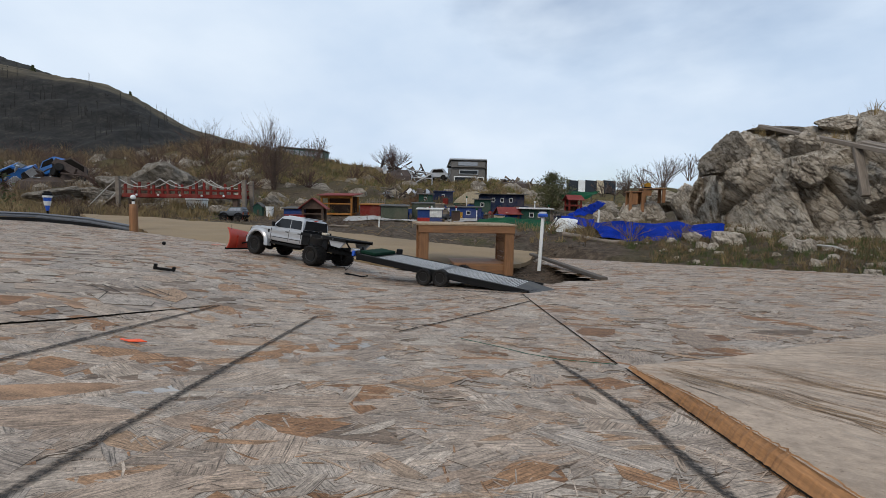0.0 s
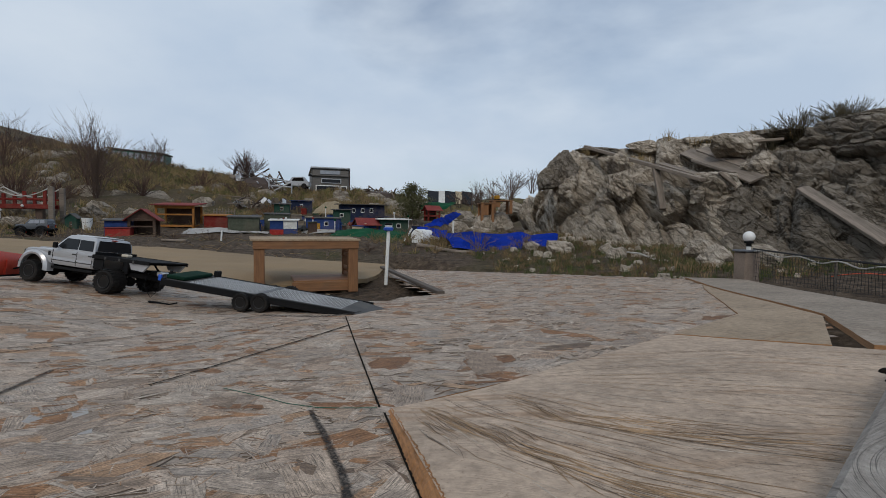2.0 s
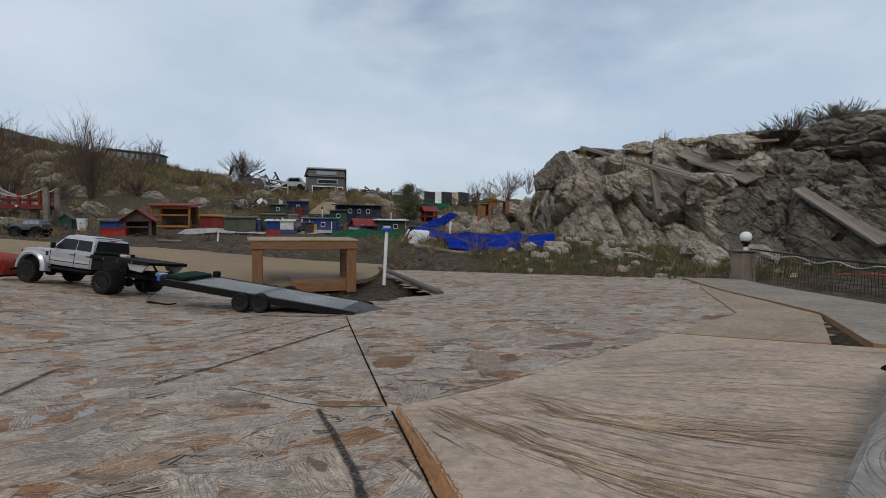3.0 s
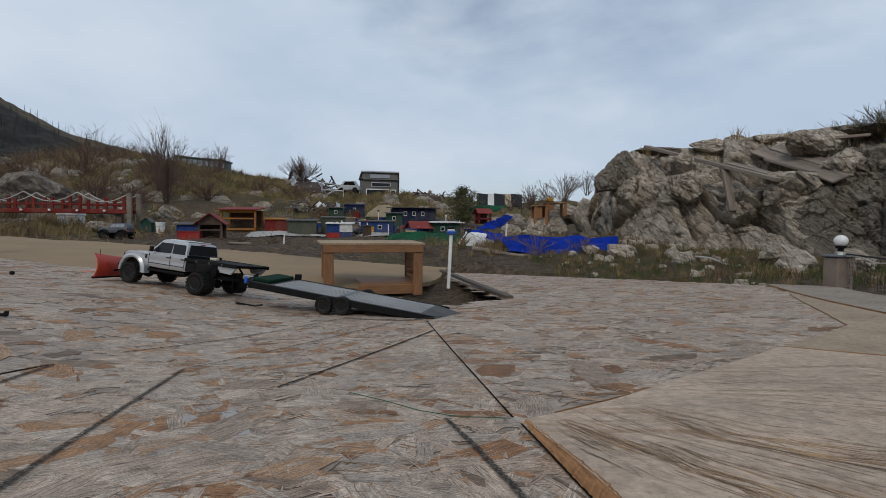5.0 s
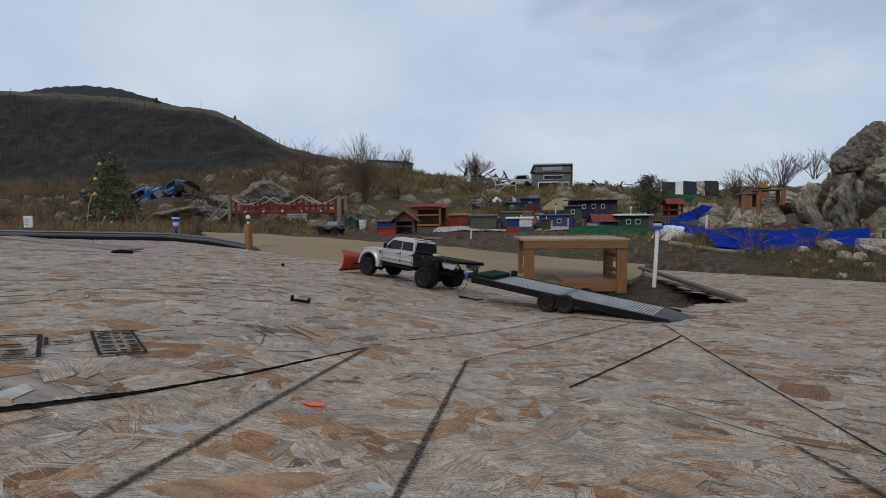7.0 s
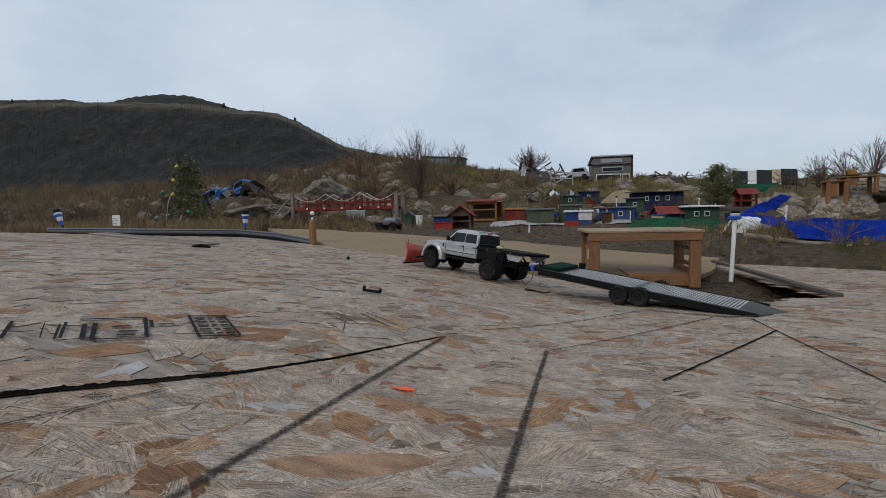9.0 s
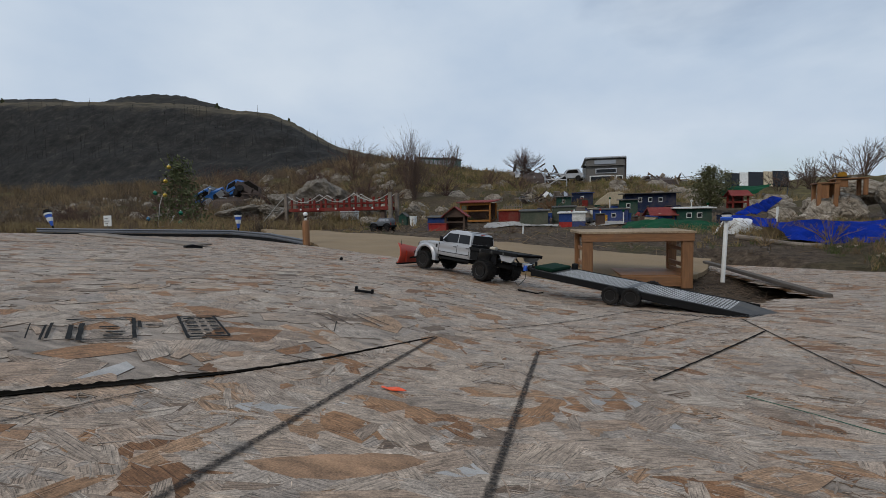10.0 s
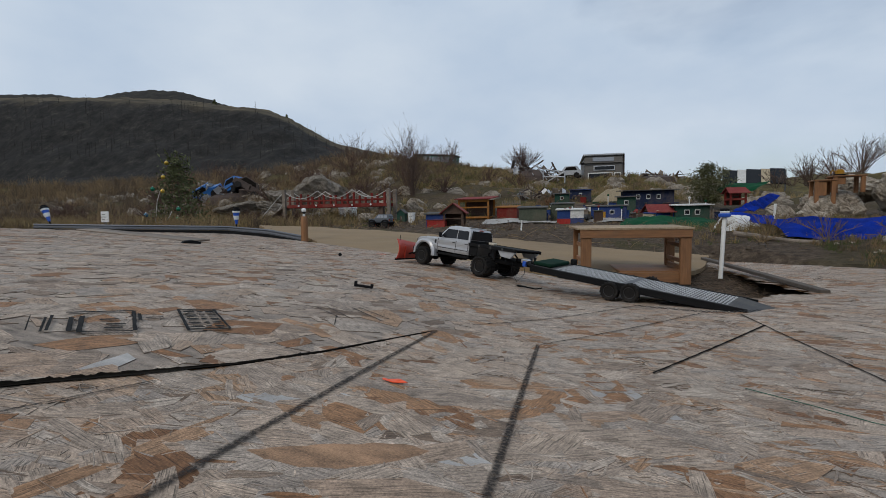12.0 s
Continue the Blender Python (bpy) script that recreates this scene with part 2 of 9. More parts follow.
    L(br.outputs["Result"], mul.inputs[1])
    tone = N("ShaderNodeVectorMath")
    tone.operation = "SCALE"
    L(ramp.outputs["Color"], tone.inputs[0])
    L(mul.outputs[0], tone.inputs["Scale"])
    L(tone.outputs[0], b.inputs["Base Color"])
    b.inputs["Roughness"].default_value = 0.72
    b.inputs["Specular IOR Level"].default_value = 0.3
    bp = N("ShaderNodeBump")
    bp.inputs["Strength"].default_value, bp.inputs["Distance"].default_value = 0.5, 0.0012
    L(grain.outputs["Fac"], bp.inputs["Height"])
    L(bp.outputs["Normal"], b.inputs["Normal"])
    return mat


def plywood_material(name, pale, dark, angle=0.0, ring=1.0, centre=None, lines=0.0):
    """A rotary-cut veneer face with long curved grain, checks and orange wear."""
    mat = bpy.data.materials.new(name)
    mat.use_nodes = True
    nt = mat.node_tree
    N, L = nt.nodes.new, nt.links.new
    b = nt.nodes["Principled BSDF"]
    tc, mp = N("ShaderNodeTexCoord"), N("ShaderNodeMapping")
    mp.inputs["Rotation"].default_value = (0, 0, angle)
    L(tc.outputs["Object"], mp.inputs["Vector"])
    warp = N("ShaderNodeTexNoise")
    warp.inputs["Scale"].default_value, warp.inputs["Detail"].default_value = 1.3, 2
    L(mp.outputs["Vector"], warp.inputs["Vector"])
    mixv = N("ShaderNodeVectorMath")
    mixv.operation = "MULTIPLY_ADD"
    mixv.inputs[1].default_value = (0.1, 0.42, 0)
    L(warp.outputs["Color"], mixv.inputs[0])
    L(mp.outputs["Vector"], mixv.inputs[2])
    sq = N("ShaderNodeVectorMath")
    sq.operation = "MULTIPLY"
    sq.inputs[1].default_value = (1.2, 34 * ring, 1)
    L(mixv.outputs[0], sq.inputs[0])
    if centre is not None:
        rel, ln, sep, cx, at = N("ShaderNodeVectorMath"), N("ShaderNodeVectorMath"), N("ShaderNodeSeparateXYZ"), N("ShaderNodeCombineXYZ"), N("ShaderNodeMath")
        rel.operation, ln.operation, at.operation = "SUBTRACT", "LENGTH", "ARCTAN2"
        rel.inputs[1].default_value = (centre[0] + 0.25, centre[1] + 0.25, 0)
        wp = N("ShaderNodeVectorMath")
        wp.operation = "MULTIPLY_ADD"
        wp.inputs[1].default_value = (0.5, 0.5, 0)
        L(warp.outputs["Color"], wp.inputs[0])
        L(tc.outputs["Object"], wp.inputs[2])
        L(wp.outputs[0], rel.inputs[0])
        flat = N("ShaderNodeVectorMath")
        flat.operation = "MULTIPLY"
        flat.inputs[1].default_value = (1, 0.8, 0)
        L(rel.outputs[0], flat.inputs[0])
        L(flat.outputs[0], ln.inputs[0])
        L(flat.outputs[0], sep.inputs[0])
        L(sep.outputs["Y"], at.inputs[0])
        L(sep.outputs["X"], at.inputs[1])
        L(ln.outputs["Value"], cx.inputs["X"])
        L(at.outputs[0], cx.inputs["Y"])
        sq2 = N("ShaderNodeVectorMath")
        sq2.operation = "MULTIPLY"
        sq2.inputs[1].default_value = (46 * ring, 1.1, 1)
        L(cx.outputs[0], sq2.inputs[0])
        sq = sq2
    def math_node(op, a, b2=None):
        n = N("ShaderNodeMath")
        n.operation = op
        L(a, n.inputs[0])
        if b2 is not None:
            if isinstance(b2, (int, float)):
                n.inputs[1].default_value = b2
            else:
                L(b2, n.inputs[1])
        return n.outputs[0]

    def noise_on(vec, scale, detail, rough=0.6):
        n = N("ShaderNodeTexNoise")
        n.inputs["Scale"].default_value, n.inputs["Detail"].default_value, n.inputs["Roughness"].default_value = scale, detail, rough
        L(vec, n.inputs["Vector"])
        return n.outputs["Fac"]

    def span(fac, f0, f1, t0, t1):
        n = N("ShaderNodeMapRange")
        for key, val in (("From Min", f0), ("From Max", f1), ("To Min", t0), ("To Max", t1)):
            n.inputs[key].default_value = val
        L(fac, n.inputs["Value"])
        return n.outputs["Result"]

    def mix(fac, a, c, mode="MIX"):
        n = N("ShaderNodeMix")
        n.data_type, n.blend_type = "RGBA", mode
        L(fac, n.inputs["Factor"])
        L(a, n.inputs["A"])
        if isinstance(c, tuple):
            n.inputs["B"].default_value = (*c, 1)
        else:
            L(c, n.inputs["B"])
        return n.outputs["Result"]

    vec, flatv = sq.outputs[0], tc.outputs["Object"]
    fibre = noise_on(vec, 12.0, 5, 0.75)
    broad = noise_on(vec, 0.6, 3)
    line = math_node("ABSOLUTE", math_node("SUBTRACT", noise_on(vec, 1.0, 3, 0.55), 0.5))
    hair = math_node("ABSOLUTE", math_node("SUBTRACT", noise_on(vec, 3.1, 2, 0.5), 0.5))
    patch = span(noise_on(flatv, 3.2, 5), 0.42, 0.62, 0.0, 1.0)
    patch2 = span(noise_on(flatv, 7.5, 4), 0.36, 0.58, 0.15, 1.0)
    speck = noise_on(flatv, 210, 4, 0.7)
    ramp = N("ShaderNodeValToRGB")
    ramp_stops(ramp, [(0.28, [c * 0.66 for c in pale]), (0.42, [c * 0.93 for c in pale]), (0.58, pale), (0.76, [min(1, c * 1.15) for c in pale])])
    L(fibre, ramp.inputs["Fac"])
    worn = math_node("MULTIPLY", span(broad, 0.54, 0.64, 0.0, 0.5), patch)
    col = mix(worn, ramp.outputs["Color"], tuple(dark))
    col = mix(math_node("MULTIPLY", span(line, 0.0, 0.012, 0.7 * lines, 0.0), patch2), col, tuple(c * 0.35 for c in dark))
    col = mix(math_node("MULTIPLY", span(hair, 0.0, 0.012, 0.5 * lines, 0.0), patch2), col, tuple(c * 0.55 for c in dark))
    col = mix(span(speck, 0.28, 0.40, 0.7, 0.0), col, tuple(c * 0.5 for c in dark))
    sc = N("ShaderNodeVectorMath")
    sc.operation = "SCALE"
    L(col, sc.inputs[0])
    L(math_node("MULTIPLY", span(noise_on(flatv, 5, 6), 0.3, 0.7, 0.78, 1.15), span(noise_on(flatv, 60, 5, 0.7), 0.3, 0.7, 0.70, 1.25)), sc.inputs["Scale"])
    L(sc.outputs[0], b.inputs["Base Color"])
    b.inputs["Roughness"].default_value = 0.8
    b.inputs["Specular IOR Level"].default_value = 0.3
    bp = N("ShaderNodeBump")
    bp.inputs["Strength"].default_value, bp.inputs["Distance"].default_value = 0.8, 0.002
    L(math_node("ADD", fibre, span(line, 0.0, 0.008, -0.8 * lines, 0.0)), bp.inputs["Height"])
    L(bp.outputs["Normal"], b.inputs["Normal"])
    return mat


def ground_material():
    """Soil with grass, stones and dry litter; the far slope is bare shale with a grassy brow."""
    mat = bpy.data.materials.new("hillside_ground")
    mat.use_nodes = True
    nt = mat.node_tree
    N, L = nt.nodes.new, nt.links.new
    b = nt.nodes["Principled BSDF"]
    geo = N("ShaderNodeNewGeometry")
    pos = geo.outputs["Position"]

    def noise_at(scale, detail=6, rough=0.6):
        n = N("ShaderNodeTexNoise")
        n.inputs["Scale"].default_value, n.inputs["Detail"].default_value, n.inputs["Roughness"].default_value = scale, detail, rough
        L(pos, n.inputs["Vector"])
        return n.outputs["Fac"]

    def ramp(fac, stops):
        r = N("ShaderNodeValToRGB")
        ramp_stops(r, stops)
        L(fac, r.inputs["Fac"])
        return r.outputs["Color"]

    def mix(fac, a, c, mode="MIX"):
        m = N("ShaderNodeMix")
        m.data_type, m.blend_type = "RGBA", mode
        L(fac, m.inputs["Factor"])
        L(a, m.inputs["A"])
        L(c, m.inputs["B"])
        return m.outputs["Result"]

    soil = ramp(noise_at(14, 8, 0.7), [(0.3, (0.025, 0.018, 0.013)), (0.5, (0.075, 0.054, 0.038)), (0.7, (0.155, 0.118, 0.085))])
    grass = ramp(noise_at(24, 8, 0.75), [(0.3, (0.022, 0.021, 0.009)), (0.5, (0.058, 0.050, 0.02)), (0.7, (0.125, 0.094, 0.042))])
    near = mix(ramp(noise_at(0.55, 5, 0.6), [(0.52, (0, 0, 0)), (0.63, (1, 1, 1))]), soil, grass)
    dry = ramp(noise_at(0.8, 8, 0.7), [(0.3, (0.026, 0.020, 0.011)), (0.5, (0.075, 0.059, 0.024)), (0.72, (0.16, 0.13, 0.052))])
    sep = N("ShaderNodeSeparateXYZ")
    L(pos, sep.inputs[0])
    far1 = N("ShaderNodeMapRange")
    far1.inputs["From Min"].default_value, far1.inputs["From Max"].default_value = 11, 20
    L(sep.outputs["Y"], far1.inputs["Value"])
    c = mix(far1.outputs["Result"], near, dry)
    shale = ramp(noise_at(0.16, 12, 0.82), [(0.34, (0.008, 0.0078, 0.0075)), (0.45, (0.018, 0.0172, 0.0162)), (0.55, (0.028, 0.0264, 0.0242)), (0.68, (0.075, 0.067, 0.056))])
    turf = ramp(noise_at(0.03, 7, 0.7), [(0.55, (0, 0, 0)), (0.72, (0.4, 0.4, 0.4))])
    shale = mix(turf, shale, ramp(noise_at(0.6, 6, 0.7), [(0.3, (0.013, 0.011, 0.009)), (0.7, (0.042, 0.034, 0.026))]))
    far2 = N("ShaderNodeMapRange")
    far2.inputs["From Min"].default_value, far2.inputs["From Max"].default_value = 33, 60
    L(sep.outputs["Y"], far2.inputs["Value"])
    c = mix(far2.outputs["Result"], c, shale)
    brow = ramp(noise_at(0.05, 7, 0.6), [(0.35, (0.04, 0.033, 0.022)), (0.65, (0.115, 0.09, 0.055))])
    edge = N("ShaderNodeMath")
    edge.operation = "MULTIPLY_ADD"
    edge.inputs[1].default_value = 26.0
    L(noise_at(0.04, 6, 0.6), edge.inputs[0])
    L(sep.outputs["Y"], edge.inputs[2])
    top = N("ShaderNodeMapRange")
    top.inputs["From Min"].default_value, top.inputs["From Max"].default_value = 272, 286
    L(edge.outputs[0], top.inputs["Value"])
    c = mix(top.outputs["Result"], c, brow)
    back = N("ShaderNodeMapRange")
    back.inputs["From Min"].default_value, back.inputs["From Max"].default_value = 352, 385
    L(edge.outputs[0], back.inputs["Value"])
    c = mix(back.outputs["Result"], c, ramp(noise_at(0.12, 8, 0.75), [(0.35, (0.012, 0.011, 0.010)), (0.55, (0.03, 0.027, 0.022)), (0.7, (0.07, 0.06, 0.045))]))
    L(c, b.inputs["Base Color"])
    b.inputs["Roughness"].default_value = 0.95
    b.inputs["Specular IOR Level"].default_value = 0.15
    bp = N("ShaderNodeBump")
    bp.inputs["Strength"].default_value, bp.inputs["Distance"].default_value = 0.8, 0.03
    L(noise_at(30, 8, 0.7), bp.inputs["Height"])
    L(bp.outputs["Normal"], b.inputs["Normal"])
    return mat


STRATA = Matrix(((0.707, 0.707, 0.0), (-0.545, 0.545, 0.637), (0.45, -0.45, 0.77)))


def rock_material(name="fractured_rock", gain=1.0):
    """Pale grey fractured rock with dark fissures and ochre stains."""
    mat = bpy.data.materials.new(name)
    mat.use_nodes = True
    nt = mat.node_tree
    N, L = nt.nodes.new, nt.links.new
    b = nt.nodes["Principled BSDF"]
    tc = N("ShaderNodeTexCoord")
    mp = N("ShaderNodeMapping")
    mp.inputs["Rotation"].default_value = STRATA.to_euler("XYZ")
    mp.inputs["Scale"].default_value = (1, 1, 1)
    L(tc.outputs["Object"], mp.inputs["Vector"])
    flat = N("ShaderNodeVectorMath")
    flat.operation = "MULTIPLY"
    flat.inputs[1].default_value = (0.8, 0.8, 2.8)
    L(mp.outputs["Vector"], flat.inputs[0])
    vec = flat.outputs[0]

    def noise_at(scale, detail=8, rough=0.65, dist=0.0):
        n = N("ShaderNodeTexNoise")
        n.inputs["Scale"].default_value, n.inputs["Detail"].default_value, n.inputs["Roughness"].default_value, n.inputs["Distortion"].default_value = scale, detail, rough, dist
        L(vec, n.inputs["Vector"])
        return n.outputs["Fac"]

    def ramp(fac, stops):
        r = N("ShaderNodeValToRGB")
        ramp_stops(r, stops)
        L(fac, r.inputs["Fac"])
        return r.outputs["Color"]

    base = ramp(noise_at(5, 10, 0.72, 0.4), [(p, tuple(c * gain for c in q)) for p, q in ((0.28, (0.15, 0.118, 0.09)), (0.40, (0.42, 0.355, 0.285)), (0.55, (0.60, 0.522, 0.43)), (0.72, (0.78, 0.70, 0.595)))])
    stain = ramp(noise_at(1.7, 6, 0.6), [(0.52, (0, 0, 0)), (0.68, (0.7, 0.7, 0.7))])
    m = N("ShaderNodeMix")
    m.data_type = "RGBA"
    m.inputs["B"].default_value = (0.17, 0.135, 0.095, 1)
    L(stain, m.inputs["Factor"])
    L(base, m.inputs["A"])
    vo = N("ShaderNodeTexVoronoi")
    vo.feature = "DISTANCE_TO_EDGE"
    vo.inputs["Scale"].default_value = 2.6
    wv = N("ShaderNodeTexNoise")
    wv.inputs["Scale"].default_value, wv.inputs["Detail"].default_value = 5, 6
    L(vec, wv.inputs["Vector"])
    ad = N("ShaderNodeVectorMath")
    ad.operation = "MULTIPLY_ADD"
    ad.inputs[1].default_value = (0.35, 0.35, 0.35)
    L(wv.outputs["Color"], ad.inputs[0])
    L(vec, ad.inputs[2])
    L(ad.outputs[0], vo.inputs["Vector"])
    cr = ramp(vo.outputs["Distance"], [(0.0, (0.25, 0.22, 0.2)), (0.02, (0.8, 0.78, 0.75)), (0.05, (1, 1, 1))])
    vf = N("ShaderNodeTexVoronoi")
    vf.feature = "DISTANCE_TO_EDGE"
    vf.inputs["Scale"].default_value = 8.0
    L(ad.outputs[0], vf.inputs["Vector"])
    cf = ramp(vf.outputs["Distance"], [(0.0, (0.2, 0.18, 0.16)), (0.03, (0.75, 0.73, 0.7)), (0.08, (1, 1, 1))])
    both = N("ShaderNodeMix")
    both.data_type, both.blend_type = "RGBA", "MULTIPLY"
    both.inputs["Factor"].default_value = 0.75
    L(cr, both.inputs["A"])
    L(cf, both.inputs["B"])
    cr = both.outputs["Result"]
    m2 = N("ShaderNodeMix")
    m2.data_type, m2.blend_type = "RGBA", "MULTIPLY"
    m2.inputs["Factor"].default_value = 0.65
    L(m.outputs["Result"], m2.inputs["A"])
    L(cr, m2.inputs["B"])
    L(m2.outputs["Result"], b.inputs["Base Color"])
    b.inputs["Roughness"].default_value = 0.92
    b.inputs["Specular IOR Level"].default_value = 0.2
    h = N("ShaderNodeMath")
    h.operation = "MULTIPLY_ADD"
    h.inputs[1].default_value = 1.0
    L(noise_at(16, 10, 0.75), h.inputs[0])
    L(cr, h.inputs[2])
    bp = N("ShaderNodeBump")
    bp.inputs["Strength"].default_value, bp.inputs["Distance"].default_value = 0.9, 0.03
    L(h.outputs[0], bp.inputs["Height"])
    L(bp.outputs["Normal"], b.inputs["Normal"])
    return mat


M = {}
M["strand"] = strand_material()
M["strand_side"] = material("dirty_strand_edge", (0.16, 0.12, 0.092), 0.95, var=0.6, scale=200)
M["ply"] = plywood_material("weathered_plywood", (0.475, 0.362, 0.272), (0.29, 0.165, 0.085), angle=radians(22), ring=1.3)
M["ply_tan"] = plywood_material("tan_plywood", (0.35, 0.265, 0.185), (0.20, 0.12, 0.062), angle=radians(-30), ring=1.6)
M["ply_grey"] = plywood_material("grey_plywood", (0.295, 0.243, 0.193), (0.17, 0.12, 0.085), angle=radians(60), ring=1.5)
M["ply_edge"] = material("plywood_edge", (0.33, 0.17, 0.075), 0.8, var=0.4, scale=20, stretch=(4, 4, 60))
M["osb_core"] = material("strand_board_core", (0.29, 0.235, 0.19), 0.85, var=0.75, scale=90, fine=520, bump=0.9, stretch=(1, 3.2, 1), depth=0.003)
M["ground"] = ground_material()
M["rock"] = rock_material(gain=0.88)
M["rock_dull"] = rock_material("dull_stone", 0.6)
M["rock_dark"] = rock_material("lichen_dark_rock", 0.42)
M["sand"] = material("sand_road", (0.235, 0.162, 0.088), 0.95, var=0.22, scale=7, fine=160, bump=0.4, depth=0.003)
M["wood"] = material("cedar_lumber", (0.23, 0.105, 0.042), 0.65, var=0.5, scale=24, stretch=(1, 1, 0.08), bump=0.4, dirt=0.3)
M["wood_x"] = material("cedar_rail", (0.23, 0.105, 0.042), 0.65, var=0.5, scale=24, stretch=(0.08, 1, 1), bump=0.4, dirt=0.3)
M["wood_old"] = material("grey_lumber", (0.19, 0.155, 0.125), 0.9, var=0.55, scale=25, stretch=(0.1, 1, 1), bump=0.5)
M["black"] = material("black_plastic", (0.010, 0.010, 0.0105), 0.75, var=0.3, scale=60, spec=0.12)
M["rubber"] = material("tyre_rubber", (0.014, 0.013, 0.0125), 0.85, var=0.35, scale=70, bump=0.3, dirt=0.15, spec=0.2)
M["pale_roof"] = material("pale_roof_paint", (0.52, 0.525, 0.53), 0.5, var=0.08, scale=12, bump=0)
M["silver"] = material("silver_paint", (0.43, 0.435, 0.45), 0.32, metal=0.3, var=0.05, scale=12, bump=0, coat=0.4)
M["glass"] = material("tinted_glass", (0.015, 0.017, 0.02), 0.2, var=0.1, bump=0, spec=0.25)
M["red"] = material("red_plastic", (0.52, 0.045, 0.02), 0.5, var=0.2, scale=25)
M["white"] = material("white_paint", (0.72, 0.72, 0.70), 0.55, var=0.1, scale=20, dirt=0.25)
M["blue"] = material("blue_plastic", (0.02, 0.10, 0.50), 0.45, var=0.2, scale=20)

# ---- the deck's shape and the land ----
DECK_X = (-6, -4, -2.53, -1.29, -0.69, -0.53, -0.34, -0.15, 0.02, 0.3, 0.8, 1.3, 2.4, 3.2, 6)
DECK_Z = (0.42, 0.33, 0.246, 0.145, 0.099, 0.08, 0.055, 0.023, 0.006, 0.0, -0.008, -0.004, 0.02, 0.05, 0.1)
DECK = [(-3.6, -2.2), (-3.55, 2.4), (-3.72, 4.4), (-2.25, 3.58), (-1.23, 3.12), (-0.6, 2.95), (-0.1, 2.72), (0.3, 2.4), (0.56, 2.03), (0.74, 1.99), (0.9, 2.12), (1.08, 2.27), (1.03, 4.05), (1.24, 4.8), (2.2, 3.5), (2.92, 2.15), (2.31, 1.0), (2.5, -2.2)]


FINE_X = np.linspace(-6, 6, 2401)
_k = np.exp(-0.5 * (np.arange(-60, 61) * 0.005 / 0.07) ** 2)
FINE_Z = np.convolve(np.pad(np.interp(FINE_X, DECK_X, DECK_Z), 60, mode="edge"), _k / _k.sum(), mode="valid")


def deck_z(x, y):
    x, y = np.asarray(x, float), np.asarray(y, float)
    z = np.interp(x, FINE_X, FINE_Z) - 0.0612 * y
    return z + np.where(x > 0.8, 0.02 * np.clip(y - 2, 0, None), 0) + 0.0035 * np.sin(x * 2.9 + y * 1.3) * np.cos(y * 2.3 - x)


SAND = [(-3.5, 4.75), (-2.5, 4.08), (-2.2, 3.72), (-1.2, 3.28), (-0.6, 3.1), (0.0, 2.95), (0.5, 3.05), (0.8, 3.35), (0.95, 3.7), (1.1, 4.4), (0.4, 4.55), (-0.7, 5.1), (-2.0, 5.4), (-3.4, 5.6), (-4.2, 5.5)]


def sand_z(x, y):
    return -0.1 - 0.047 * (np.asarray(x, float) + 0.3) + 0.03 * (np.asarray(y, float) - 4)


def inside(x, y, poly):
    hit = np.zeros(np.shape(x), bool)
    for (x0, y0), (x1, y1) in zip(poly, poly[1:] + poly[:1]):
        c = (y0 > y) != (y1 > y)
        with np.errstate(divide="ignore", invalid="ignore"):
            hit ^= c & (x < (x1 - x0) * (y - y0) / (y1 - y0 + 1e-12) + x0)
    return hit


def rim(x, y, poly):
    d = np.full(np.shape(x), 1e9)
    for (x0, y0), (x1, y1) in zip(poly, poly[1:] + poly[:1]):
        l2 = (x1 - x0) ** 2 + (y1 - y0) ** 2
        t = np.clip(((x - x0) * (x1 - x0) + (y - y0) * (y1 - y0)) / l2, 0, 1)
        d = np.minimum(d, np.hypot(x - x0 - t * (x1 - x0), y - y0 - t * (y1 - y0)))
    return d


def fbm(x, y, scale, seed=0.0, octaves=4):
    flat = [noise.fractal(Vector((a * scale + seed, b * scale - seed, seed)), 1.0, 2.0, octaves) for a, b in zip(np.ravel(x), np.ravel(y))]
    return np.reshape(flat, np.shape(x))


RIDGE_A = (-2.5, -1, -0.87, -0.7, -0.55, -0.48, -0.41, -0.33, -0.2, 0, 0.115, 0.27, 0.5, 1, 2)
RIDGE_E = (0.095, 0.1, 0.1, 0.108, 0.12, 0.128, 0.13, 0.112, 0.095, 0.063, 0.063, 0.046, 0.06, 0.08, 0.08)
PEAK_A = (-2.6, -1.65, -1.436, -1.353, -1.268, -1.176, -1.086, -0.998, -0.9, -0.841, -0.777, -0.724, -0.69, -0.664, -0.615, -0.565, -0.534, -0.418, -0.3, 0, 3)
PEAK_E = (0.371, 0.366, 0.349, 0.342, 0.335, 0.326, 0.316, 0.3059, 0.29, 0.2784, 0.2698, 0.2585, 0.2432, 0.232, 0.205, 0.177, 0.165, 0.137, 0.107, -0.02, -0.03)
KNOB_A = (-2.6, -1.7, -1.6, -1.5, -1.436, -1.353, -1.268, -1.176, -1.086, -0.998, -0.902, -0.841, -0.7, -0.5, 3)
KNOB_E = (0.381, 0.382, 0.372, 0.363, 0.36, 0.342, 0.335, 0.3423, 0.3403, 0.3283, 0.3009, 0.2784, 0.2, 0.08, -0.05)


